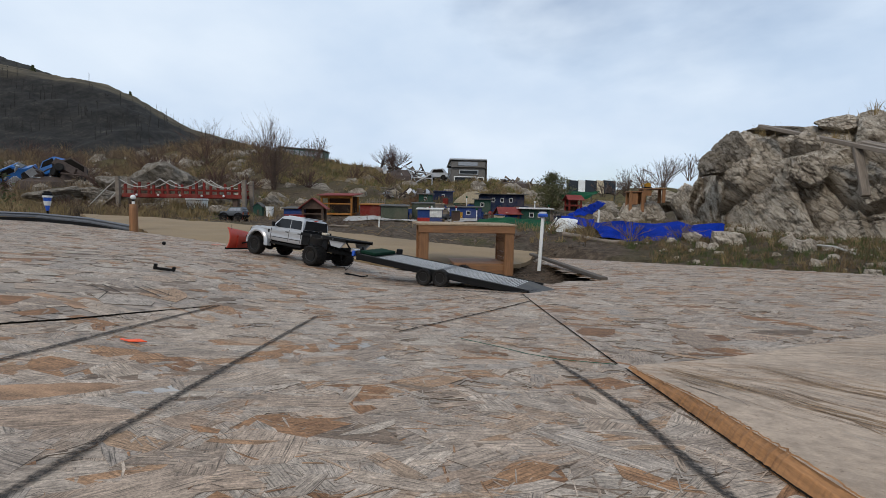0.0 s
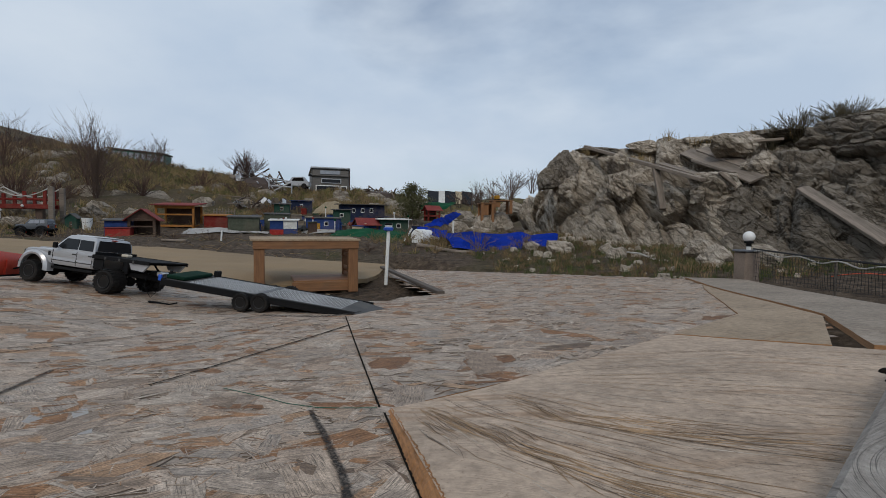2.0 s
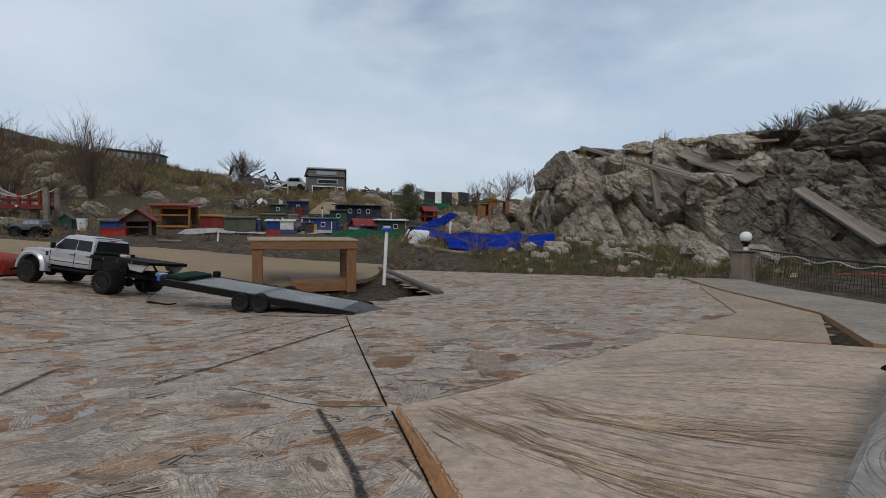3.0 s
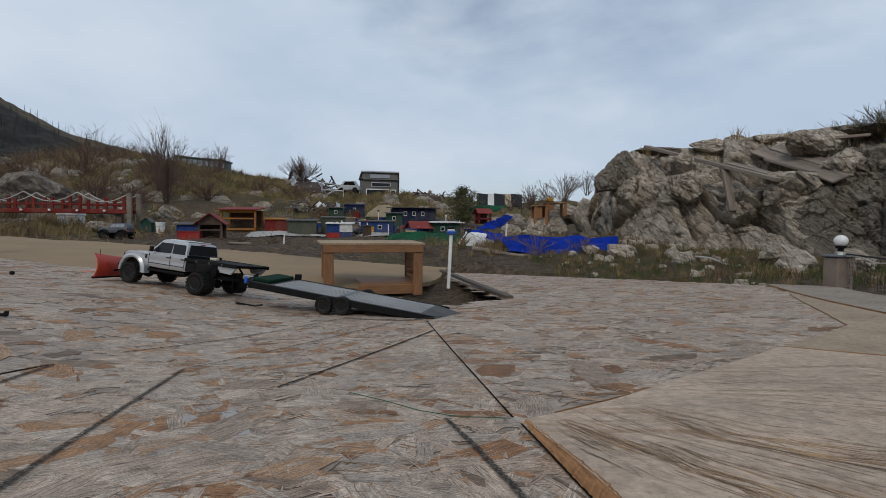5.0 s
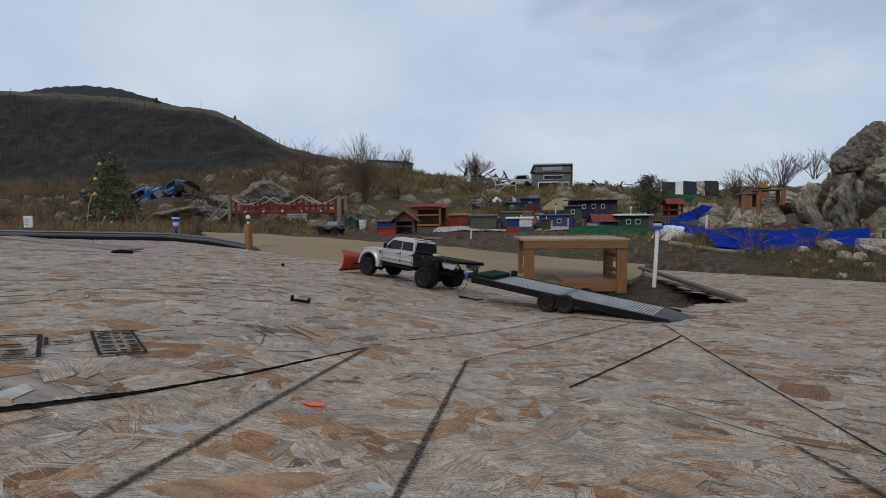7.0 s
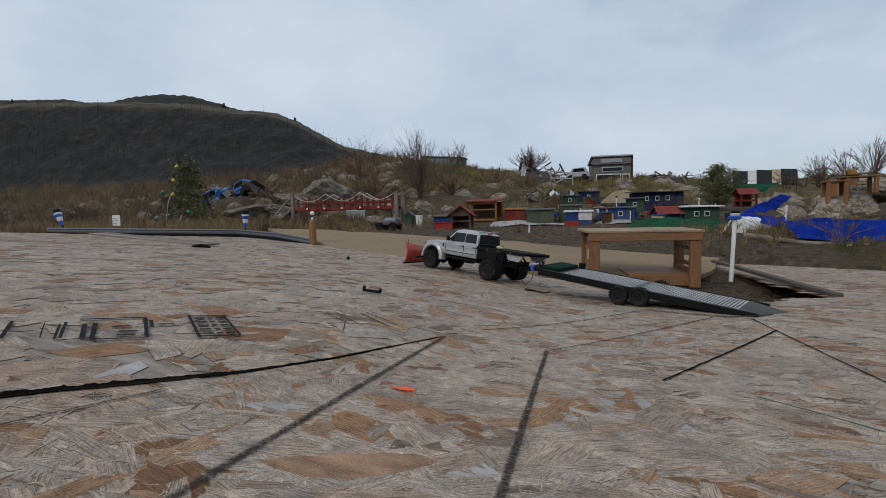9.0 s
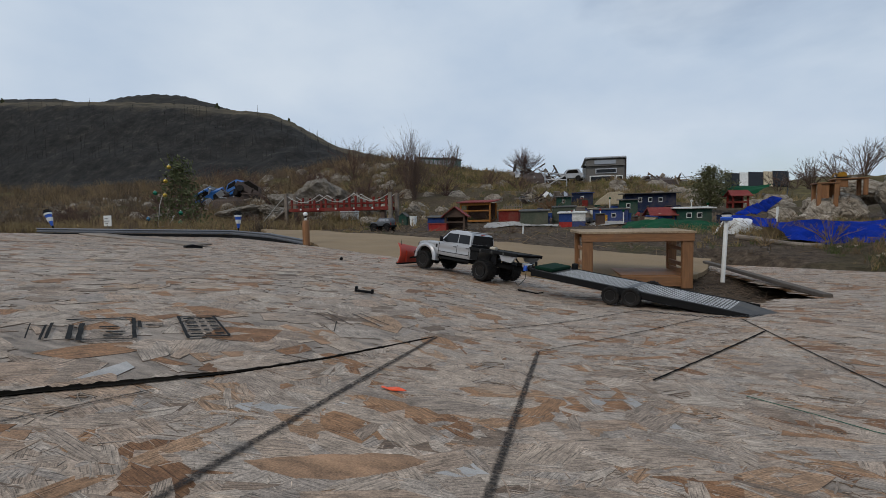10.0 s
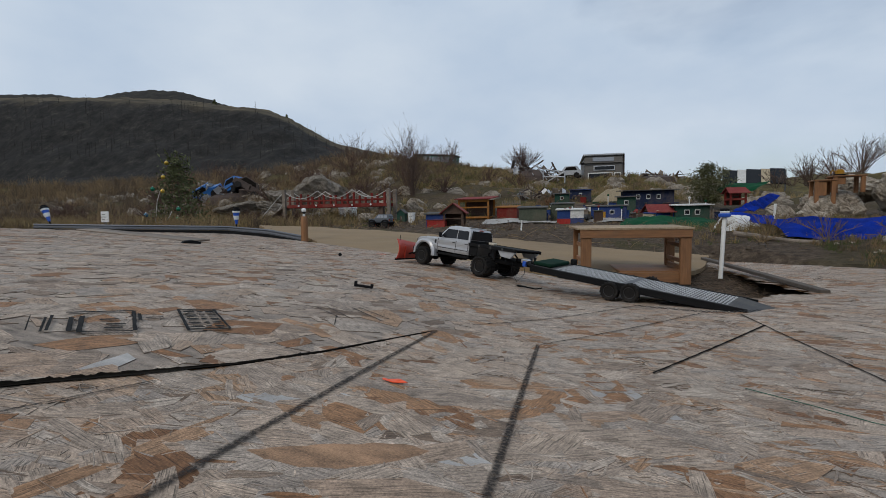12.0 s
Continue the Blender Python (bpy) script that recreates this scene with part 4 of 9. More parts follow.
def build_outcrop():
    base = [Vector(v) for v in ((4.6, 9.2, 0.35), (3.95, 7.3, 0.2), (3.62, 5.8, 0.03), (3.9, 4.9, 0.05), (4.2, 4.2, 0.07), (4.4, 3.5, 0.09), (4.5, 2.8, 0.06), (4.7, 1.8, 0.0), (5.4, 0.4, 0.0), (6.4, -1.5, 0.0))]
    top = [Vector(v) for v in ((5.3, 9.6, 0.7), (4.3, 7.7, 0.82), (4.3, 6.6, 1.40), (4.75, 5.95, 1.41), (5.25, 5.4, 1.39), (5.75, 4.9, 1.40), (6.2, 4.2, 1.38), (6.5, 3.4, 1.34), (7.2, 1.8, 1.35), (8.0, 0.0, 1.2))]
    n, m, over = 420, 170, 46

    def along(pts, u):
        k = min(int(u * (len(pts) - 1)), len(pts) - 2)
        w = u * (len(pts) - 1) - k
        w = w * w * (3 - 2 * w) * 0.5 + w * 0.5
        return pts[k].lerp(pts[k + 1], w)

    vs = []
    for i in range(n + 1):
        u = i / n
        b, t = along(base, u), along(top, u)
        out = Vector((t.x - b.x, t.y - b.y, 0)).normalized()
        for j in range(m + over + 1):
            if j <= m:
                v = j / m
                p = b.lerp(t, v)
                p.z = b.z - 0.15 + (t.z - b.z + 0.15) * (v ** 0.82)
                p = p - out * 0.28 * math.sin(math.pi * v)
                nrm = (-out * (1.1 - 0.5 * v) + Vector((0, 0, 0.5 + 0.5 * v))).normalized()
                k = min(1.0, v * 6) * min(1.0, 0.3 + (1 - v) * 3)
            else:
                w = (j - m) / over
                p = t + out * (w * 3.4) + Vector((0, 0, 0.10 * math.sin(w * 2.2) - w * w * 0.9))
                nrm = Vector((0, 0, 1))
                k = 0.3 - 0.1 * w
            q1 = p.dot(BED) / 0.21 + 1.1 * noise.noise(p * 1.1)
            q2 = p.dot(BED) / 0.065 + 0.9 * noise.noise(p * 2.3 + Vector((5, 1, 2)))
            q3 = p.dot(JOINT) / 0.5 + 0.9 * noise.noise(p * 1.4 + Vector((1, 7, 3)))
            d = 0.07 * (q1 - math.floor(q1) - 0.5) * (0.5 + noise.noise(p * 0.9 + Vector((3, 3, 8)))) + 0.022 * (q2 - math.floor(q2) - 0.5) + 0.06 * (q3 - math.floor(q3) - 0.5)
            d += facet(p, 0.8, 0.22, 0.07, 3.0, (1.0, 1.0, 1.5)) + facet(p, 2.1, 0.22, 0.016, 9.0, (0.9, 0.9, 1.6)) + facet(p, 6.0, 0.22, 0.007, 17.0, (0.9, 0.9, 1.6))
            d += 0.02 * noise.fractal(p * 3.1, 0.7, 2.1, 6)
            d -= 0.30 * math.exp(-((p - Vector((4.75, 4.6, 0.80))).length / 0.24) ** 2)
            d += 0.16 * math.exp(-((p - Vector((4.12, 5.22, 0.66))).length / 0.26) ** 2)
            vs.append(p + nrm * d * k)
    w = m + over + 1
    fs = [(i * w + j, (i + 1) * w + j, (i + 1) * w + j + 1, i * w + j + 1) for i in range(n) for j in range(w - 1)]
    mb = MB().add(vs, fs)
    for k, f in enumerate(mb.f):
        c = (Vector(mb.v[f[0]]) + Vector(mb.v[f[2]])) / 2
        lichen = (4.15 - c.y) * 1.4 + (c.z - 0.55) * 1.1 + 0.7 * noise.fractal(c * 1.6, 0.8, 2.0, 4)
        mb.m[k] = 1 if lichen > 0.25 or (c.y > 5.9 and c.x < 4.0 and c.z > 0.75 and 0.5 * noise.noise(c * 3) + c.z > 1.0) else 0
    ob = part("rock_outcrop", mb, [M["rock"], M["rock_dark"]])
    tagged(ob, "large pale grey fractured rock outcrop with diagonal cracks", "rock outcrop", kind="structure")
    return ob, BVHTree.FromPolygons(mb.v, mb.f)


outcrop, ROCK = build_outcrop()


def rock_z(x, y, other=1.35):
    """The height of the outcrop's surface at a place."""
    hit = ROCK.ray_cast(Vector((x, y, 4)), Vector((0, 0, -1)))[0]
    return hit.z if hit else other


BOULDERS = [
    ((3.12, 3.72, -0.06), (0.15, 0.13, 0.12), (10, 5, 20), 3), ((2.98, 4.5, 0.0), (0.22, 0.14, 0.10), (0, 8, -15), 5), ((3.35, 3.72, -0.07), (0.08, 0.07, 0.07), (10, 18, 35), 8),
    ((3.75, 3.35, 0.02), (0.21, 0.16, 0.10), (-4, 12, -10), 13), ((3.45, 2.95, -0.03), (0.16, 0.14, 0.14), (5, -6, 12), 21), ((3.72, 2.72, -0.02), (0.2, 0.16, 0.17), (0, 8, 50), 34),
    ((2.75, 4.75, 0.0), (0.11, 0.09, 0.07), (0, 4, 0), 55), ((3.25, 4.05, 0.0), (0.10, 0.08, 0.07), (0, 10, 40), 41), ((3.05, 3.3, -0.09), (0.06, 0.05, 0.045), (0, 20, 10), 47),
    ((3.2, 7.9, 0.08), (0.36, 0.3, 0.17), (0, 6, 20), 51), ((3.68, 8.42, 0.20), (0.55, 0.36, 0.36), (0, -8, 12), 57), ((3.4, 8.2, 0.14), (0.32, 0.26, 0.26), (6, 0, 30), 58), ((2.95, 8.3, 0.15), (0.3, 0.25, 0.16), (8, 0, 70), 52), ((3.7, 8.9, 0.36), (0.36, 0.3, 0.22), (8, 0, 10), 53), ((4.5, 9.6, 0.58), (0.5, 0.42, 0.28), (0, 9, 50), 54),
    ((4.55, 4.15, 0.66), (0.35, 0.3, 0.25), (0, 20, 40), 61), ((5.15, 4.4, 1.18), (0.45, 0.3, 0.2), (4, 4, 10), 62), ((5.0, 4.0, 0.86), (0.25, 0.2, 0.2), (0, 0, 0), 63),
    ((-6.6, 11.2, 0.75), (1.1, 0.8, 0.75), (10, 12, 15), 71), ((-4.9, 10.4, 0.45), (0.5, 0.4, 0.42), (0, 4, 50), 72), ((-3.6, 10.2, 0.35), (0.3, 0.25, 0.2), (0, 4, 50), 73), ((-7.4, 10.2, 0.5), (0.5, 0.4, 0.2), (0, 4, 5), 74), ((-8.2, 10.0, 0.5), (0.7, 0.4, 0.2), (0, -4, 15), 75),
    ((-10.2, 9.4, 0.38), (0.35, 0.25, 0.16), (0, 4, 40), 93), ((-8.0, 11.5, 0.8), (0.6, 0.4, 0.3), (0, -6, 30), 94), ((-5.7, 9.4, 0.2), (0.4, 0.3, 0.16), (0, 3, 10), 96), ((-4.2, 9.0, 0.2), (0.25, 0.2, 0.14), (0, 3, 60), 97), ((-3.0, 9.6, 0.2), (0.2, 0.16, 0.1), (0, 4, 80), 76), ((-2.6, 9.9, 0.22), (0.24, 0.16, 0.12), (0, 4, 30), 77),
]
for c, s, r, k in BOULDERS:
    rock_mass("boulder", "pale grey angular boulder lying on the bank" if c[0] > 0 else "grey lichen-stained boulder on the hillside", c, s, r, k, cuts=16, levels=4, rough=0.07, mat="rock" if c[0] > 0 or k > 95 else "rock_dark")
rock_mass("boulder", "dark weathered block overhanging the end of the outcrop", (3.78, 6.1, 0.98), (0.23, 0.34, 0.36), (0, 24, 20), 83, cuts=18, levels=5, rough=0.09, mat="rock_dark")

rock_mass("rock_slab", "pale grey block bedded in the face of the outcrop", (4.06, 5.04, 0.76), (0.26, 0.24, 0.21), (8, 30, -35), 107, cuts=18, levels=5, rough=0.07, strata=1.0)
for c, s, r, k in (((5.35, 3.75, 0.74), (0.55, 0.6, 0.38), (0, 18, -35), 101), ((5.75, 3.5, 1.0), (0.6, 0.75, 0.34), (0, 10, -30), 102), ((5.3, 2.9, 0.42), (0.45, 0.55, 0.36), (0, 16, -40), 103), ((5.4, 2.1, 0.38), (0.5, 0.7, 0.4), (0, 10, -20), 104)):
    rock_mass("rock_slab", "dark mossy rock slab on the shoulder of the outcrop", c, s, r, k, cuts=20, levels=6, rough=0.08, strata=1.2, mat="rock_dark")


for c, sz, r, k, mt in (((4.50, 6.25, 1.36), (0.42, 0.30, 0.07), (3, 3, -35), 111, "rock_dark"), ((4.95, 5.75, 1.34), (0.34, 0.26, 0.14), (0, 6, -40), 112, "rock"), ((5.35, 5.25, 1.36), (0.45, 0.30, 0.10), (4, -4, -42), 113, "rock"),
                        ((5.95, 4.45, 1.36), (0.60, 0.45, 0.12), (4, 2, -50), 114, "rock_dark"), ((6.2, 3.7, 1.34), (0.55, 0.5, 0.12), (-3, 3, -60), 115, "rock_dark")):
    rock_mass("rock_slab", "flat weathered capstone along the top of the outcrop", c, sz, r, k, cuts=18, levels=5, rough=0.06, strata=1.0, mat=mt)


def scatter_stones():
    """Loose rubble on the bank under the outcrop."""
    g = random.Random(5)
    mb = MB()
    for _ in range(230):
        u = g.random()
        if u < 0.65:
            x, y = g.uniform(2.2, 4.2), g.uniform(2.2, 6.5)
            if x < 2.3 + max(0, (3.4 - y)) * 0.5 and y < 3.6:
                continue
        else:
            x, y = g.uniform(-9, -2.2), g.uniform(8.6, 12)
        s = g.choice((0.014, 0.018, 0.026, 0.04, 0.06))
        z = float(land_z(x, y, False)) + s * 0.3
        pts = []
        for k in range(8):
            a = 2 * math.pi * k / 8
            pts.append(Vector((x + math.cos(a) * s * g.uniform(0.7, 1.3), y + math.sin(a) * s * g.uniform(0.7, 1.3), z - s * 0.6)))
        up = [Vector((x + (p.x - x) * g.uniform(0.5, 0.8), y + (p.y - y) * g.uniform(0.5, 0.8), z + s * g.uniform(0.3, 0.8))) for p in pts]
        mb.ring([pts, up])
    ob = tagged(part("loose_stones", mb, M["rock"]), "loose pale stones scattered over the bank", "stones", kind="stuff")
    return ob


scatter_stones()


def slope_stones():
    """Grey stones and pale rubble over the slopes left of the village."""
    g = random.Random(15)
    mb = MB()
    for _ in range(330):
        k = g.random()
        if k < 0.55:
            x, y = g.uniform(-24, -6), g.uniform(10.5, 22)
        elif k < 0.68:
            x, y = g.uniform(-9, -3), g.uniform(9.5, 14)
        else:
            x, y = g.uniform(-4, 6), g.uniform(13, 24)
        s = g.choice((0.05, 0.08, 0.11, 0.16, 0.24)) * (0.5 + y / 22)
        z = float(land_z(np.array([x]), np.array([y]))[0]) + s * 0.1
        n = 7
        low = [Vector((x + math.cos(6.283 * i / n) * s * g.uniform(0.8, 1.5), y + math.sin(6.283 * i / n) * s * g.uniform(0.6, 1.1), z - s * 0.6)) for i in range(n)]
        mid = [Vector((x + (p.x - x) * g.uniform(0.8, 1.05), y + (p.y - y) * g.uniform(0.8, 1.0), z + s * g.uniform(0.0, 0.35))) for p in low]
        up = [Vector((x + (p.x - x) * g.uniform(0.3, 0.7), y + (p.y - y) * g.uniform(0.3, 0.7), z + s * g.uniform(0.4, 0.75))) for p in low]
        mb.ring([low, mid, up])
    tagged(part("slope_stones", mb, M["rock_dull"]), "grey stones and rubble strewn over the weedy slope", "stones", kind="stuff")


slope_stones()


def on_deck(x, y, yaw=0.0, lift=0.0):
    """A pose that stands on the deck and follows its slope."""
    e = 0.05
    sx = float(deck_z(x + e, y) - deck_z(x - e, y)) / (2 * e)
    sy = float(deck_z(x, y + e) - deck_z(x, y - e)) / (2 * e)
    n = Vector((-sx, -sy, 1)).normalized()
    f = Vector((math.cos(radians(yaw)), math.sin(radians(yaw)), 0))
    f = (f - n * f.dot(n)).normalized()
    s = n.cross(f)
    m = Matrix((f, s, n)).transposed().to_4x4()
    m.translation = Vector((x, y, float(deck_z(x, y)) + lift)) + n * 0.0015
    return m


zb = lambda x, y: float(deck_z(x, y))
# ---- dark stripes and stencils painted on the deck ----
def paint_material():
    """Soot-dark paint worn thin towards its edges."""
    mat = bpy.data.materials.new("worn_black_paint")
    mat.use_nodes = True
    nt = mat.node_tree
    N, L = nt.nodes.new, nt.links.new
    b = nt.nodes["Principled BSDF"]
    b.inputs["Base Color"].default_value, b.inputs["Roughness"].default_value = (0.03, 0.026, 0.024, 1), 0.85
    b.inputs["Specular IOR Level"].default_value = 0.2
    uv, sep, tri = N("ShaderNodeUVMap"), N("ShaderNodeSeparateXYZ"), N("ShaderNodeMapRange")
    L(uv.outputs["UV"], sep.inputs[0])
    ab = N("ShaderNodeMath")
    ab.operation = "ABSOLUTE"
    L(sep.outputs["Y"], ab.inputs[0])
    tri.inputs["From Min"].default_value, tri.inputs["From Max"].default_value = 1.0, 0.45
    L(ab.outputs[0], tri.inputs["Value"])
    tc, ns = N("ShaderNodeTexCoord"), N("ShaderNodeTexNoise")
    ns.inputs["Scale"].default_value, ns.inputs["Detail"].default_value = 260, 6
    L(tc.outputs["Object"], ns.inputs["Vector"])
    nr = N("ShaderNodeMapRange")
    nr.inputs["From Min"].default_value, nr.inputs["From Max"].default_value = 0.34, 0.6
    nr.inputs["To Min"].default_value, nr.inputs["To Max"].default_value = 0.3, 0.9
    L(ns.outputs["Fac"], nr.inputs["Value"])
    mu = N("ShaderNodeMath")
    mu.operation = "MULTIPLY"
    L(tri.outputs["Result"], mu.inputs[0])
    L(nr.outputs["Result"], mu.inputs[1])
    L(mu.outputs[0], b.inputs["Alpha"])
    return mat


M["paint"] = paint_material()
M["ink"] = material("stencil_ink", (0.022, 0.022, 0.022), 0.9, var=0.6, scale=200, spec=0.1)
M["dark"] = material("dark_gap_and_shade", (0.012, 0.010, 0.008), 0.95, var=0.3, spec=0.05)


def stripe(a, b, w0, w1, name, mat, label, category, lift=0.0026, ragged=0.25):
    """A thin painted band that follows the deck."""
    a, b = Vector((*a, 0)), Vector((*b, 0))
    n = max(2, int((b - a).length / 0.012))
    d = (b - a).normalized()
    s = Vector((-d.y, d.x, 0))
    L, Rr = [], []
    for i in range(n + 1):
        p = a + (b - a) * i / n
        w = (w0 + (w1 - w0) * i / n) / 2
        j = 1 + ragged * noise.noise(p * 90)
        k = 1 + ragged * noise.noise(p * 90 + Vector((7, 3, 1)))
        for side, arr in ((w * j, L), (-w * k, Rr)):
            q = p + s * side
            arr.append(Vector((q.x, q.y, float(deck_z(q.x, q.y)) + lift)))
    m1 = n + 1
    me = bpy.data.meshes.new(name)
    me.from_pydata([tuple(v) for v in L + Rr], [], [(m1 + i, m1 + i + 1, i + 1, i) for i in range(n)])
    uv = me.uv_layers.new(name="UVMap")
    for lp in me.loops:
        uv.data[lp.index].uv = (0.0, 1.0 if lp.vertex_index < m1 else -1.0)
    return tagged(part(name, me, mat), label, category, kind="structure")



for a, b, w0, w1 in (((-0.190, -0.1), (-0.181, 0.81), 0.012, 0.010), ((0.045, -0.1), (0.022, 0.828), 0.012, 0.010), ((0.462, 0.506), (0.481, 0.402), 0.009, 0.011), ((0.481, 0.402), (0.496, 0.294), 0.011, 0.012), ((0.496, 0.294), (0.512, -0.1), 0.012, 0.013),
                     ((-0.40, 0.09), (-0.382, 0.172), 0.005, 0.005), ((-0.382, 0.172), (-0.348, 0.295), 0.006, 0.004)):
    stripe(a, b, w0, w1, "painted_stripe", M["paint"], "worn dark stripe painted across the strand boards", "stripe")
# the seam under the lifted edge; its black strips paint the shade there
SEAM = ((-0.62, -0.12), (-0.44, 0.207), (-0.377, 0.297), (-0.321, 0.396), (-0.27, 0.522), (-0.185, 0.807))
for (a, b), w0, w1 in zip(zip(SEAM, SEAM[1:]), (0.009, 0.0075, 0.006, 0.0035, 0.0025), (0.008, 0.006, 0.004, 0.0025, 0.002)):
    stripe(a, b, w0, w1, "seam", M["dark"], "black seam with painted shade under the lifted strand-board edge", "seam", 0.0025, 0.7)
for a, b, w0, w1 in (((0.214, 0.69), (0.559, 1.297), 0.0042, 0.005), ((0.024, 0.832), (0.452, 1.483), 0.0026, 0.0032), ((-0.136, 0.939), (0.279, 1.6), 0.0032, 0.0036)):
    stripe(a, b, w0, w1, "seam", M["dark"], "thin dark line between two strand boards", "seam", 0.0027, 0.8)
stripe((0.559, 1.5), (0.553, 0.5), 0.0038, 0.003, "seam", M["dark"], "thin dark seam between two strand boards", "seam", 0.0025, 0.7)
stripe((-2.43, 1.36), (-2.06, 2.10), 0.012, 0.012, "seam", M["dark"], "dark crack across the strand boards", "seam", 0.0025, 0.7)
stripe((-1.75, 2.2), (-1.59, 2.67), 0.008, 0.006, "seam", M["dark"], "dark crack across the strand boards", "seam", 0.0025, 0.7)


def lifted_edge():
    """The raw edge of the strand board that has lifted off its neighbour, its shade put into a dark colour."""
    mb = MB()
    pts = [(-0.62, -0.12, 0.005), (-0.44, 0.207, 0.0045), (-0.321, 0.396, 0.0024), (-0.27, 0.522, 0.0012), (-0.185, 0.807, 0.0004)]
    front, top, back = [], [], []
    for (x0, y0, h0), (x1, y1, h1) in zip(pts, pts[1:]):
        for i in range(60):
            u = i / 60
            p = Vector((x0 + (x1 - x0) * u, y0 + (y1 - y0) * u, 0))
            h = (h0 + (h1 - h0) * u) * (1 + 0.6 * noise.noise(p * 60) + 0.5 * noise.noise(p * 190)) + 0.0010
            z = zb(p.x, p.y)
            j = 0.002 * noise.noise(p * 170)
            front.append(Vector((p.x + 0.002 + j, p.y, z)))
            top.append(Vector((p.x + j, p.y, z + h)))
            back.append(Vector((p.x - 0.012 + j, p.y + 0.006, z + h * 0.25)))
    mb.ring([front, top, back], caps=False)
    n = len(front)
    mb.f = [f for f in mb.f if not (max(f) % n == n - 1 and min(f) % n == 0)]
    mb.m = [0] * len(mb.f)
    # near-black all over: the shade on this face is in its colour
    tagged(part("board_edge", mb, M["dark"]), "raw edge of the lifted strand board, coloured dark as shade", "edge", kind="structure")


def bar_on_deck(a, b, w):
    return stripe(a, b, w * 0.8, w * 0.8, "printed_mark", M["ink"], "worn black print on a strand board", "print", 0.0034, 0.35)


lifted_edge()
# a square stamp with rows of small print, and an open frame beside it
for a, b, w in (((-0.586, 0.56), (-0.549, 0.61), 0.009), ((-0.477, 0.471), (-0.44, 0.52), 0.009), ((-0.591, 0.564), (-0.471, 0.467), 0.006), ((-0.555, 0.608), (-0.441, 0.52), 0.005)):
    bar_on_deck(a, b, w)
for i in range(1, 6):
    u = i / 6
    a = (-0.591 + 0.12 * u, 0.564 - 0.097 * u)
    for j0, j1 in ((0.1, 0.4), (0.47, 0.62), (0.7, 0.93)):
        bar_on_deck((a[0] + 0.036 * j0, a[1] + 0.046 * j0), (a[0] + 0.036 * j1, a[1] + 0.046 * j1), 0.011)
for a, b, w in (((-0.674, 0.431), (-0.623, 0.504), 0.009), ((-0.623, 0.504), (-0.521, 0.419), 0.007), ((-0.561, 0.37), (-0.521, 0.416), 0.006), ((-0.601, 0.496), (-0.565, 0.466), 0.006), ((-0.574, 0.484), (-0.560, 0.504), 0.007),
                ((-0.604, 0.430), (-0.590, 0.450), 0.010), ((-0.575, 0.417), (-0.559, 0.436), 0.010), ((-0.56, 0.402), (-0.545, 0.42), 0.010), ((-0.641, 0.415), (-0.572, 0.361), 0.008), ((-0.639, 0.43), (-0.558, 0.365), 0.008),
                ((-0.663, 0.394), (-0.593, 0.339), 0.004), ((-0.669, 0.407), (-0.594, 0.347), 0.005), ((-0.724, 0.368), (-0.64, 0.305), 0.006), ((-0.685, 0.387), (-0.611, 0.333), 0.002), ((-0.443, 0.784), (-0.366, 0.737), 0.003),
                ((-0.434, 0.809), (-0.353, 0.754), 0.003), ((-0.392, 0.847), (-0.292, 0.783), 0.004), ((-0.388, 0.867), (-0.288, 0.813), 0.004), ((-0.339, 0.674), (-0.377, 0.75), 0.002)):
    bar_on_deck(a, b, w)

# ---- lumber at the plywood sheets ----
def timber(name, label, a, b, w, h, mat, z0=None, category="plank", bev=0.003, roll=0.0):
    """A squared timber from a to b, with chamfered edges."""
    a, b = Vector(a), Vector(b)
    mb = MB().box((0, -w / 2, -h / 2), ((b - a).length, w / 2, h / 2), bev)
    for i, v in enumerate(mb.v):
        j = noise.noise(Vector(v) * 9) * 0.0012
        mb.v[i] = (v[0], v[1] + j, v[2] + j)
    ob = part(name, mb, mat)
    ob.matrix_basis = Matrix.Translation(a) @ (b - a).to_track_quat("X", "Z").to_matrix().to_4x4() @ pose(0, 0, 0, roll)
    return tagged(ob, label, category)


M["beam_grey"] = plywood_material("weathered_beam", (0.33, 0.295, 0.26), (0.15, 0.12, 0.095), angle=0.0, ring=1.6, lines=1.0)
timber("timber_beam", "weathered grey timber beam with dark knots beside the plywood", (0.62, -0.055, 0.022), (1.42, 0.37, zb(1.42, 0.37) + 0.028), 0.10, 0.05, M["beam_grey"], category="beam", bev=0.006)
for kx, ky, ks in ((0.955, 0.145, 0.011), (1.02, 0.135, 0.012), (1.16, 0.28, 0.009), (1.20, 0.315, 0.008)):
    knot = MB().lathe([(0.001, 0.004), (ks * 0.6, 0.0035), (ks, 0.001), (ks * 1.2, -0.002)], 14)
    tagged(part("knot_hole", knot, M["dark"], m=pose(kx, ky, 0.047 + (kx - 0.62) / 0.8 * (zb(1.42, 0.37) + 0.028 - 0.022), 0, 0, 28)), "dark round knot in the timber beam", "knot")
M["ply_split"] = material("split_veneer", (0.30, 0.145, 0.06), 0.9, var=0.75, scale=60, stretch=(1, 0.15, 1), bump=0.8)
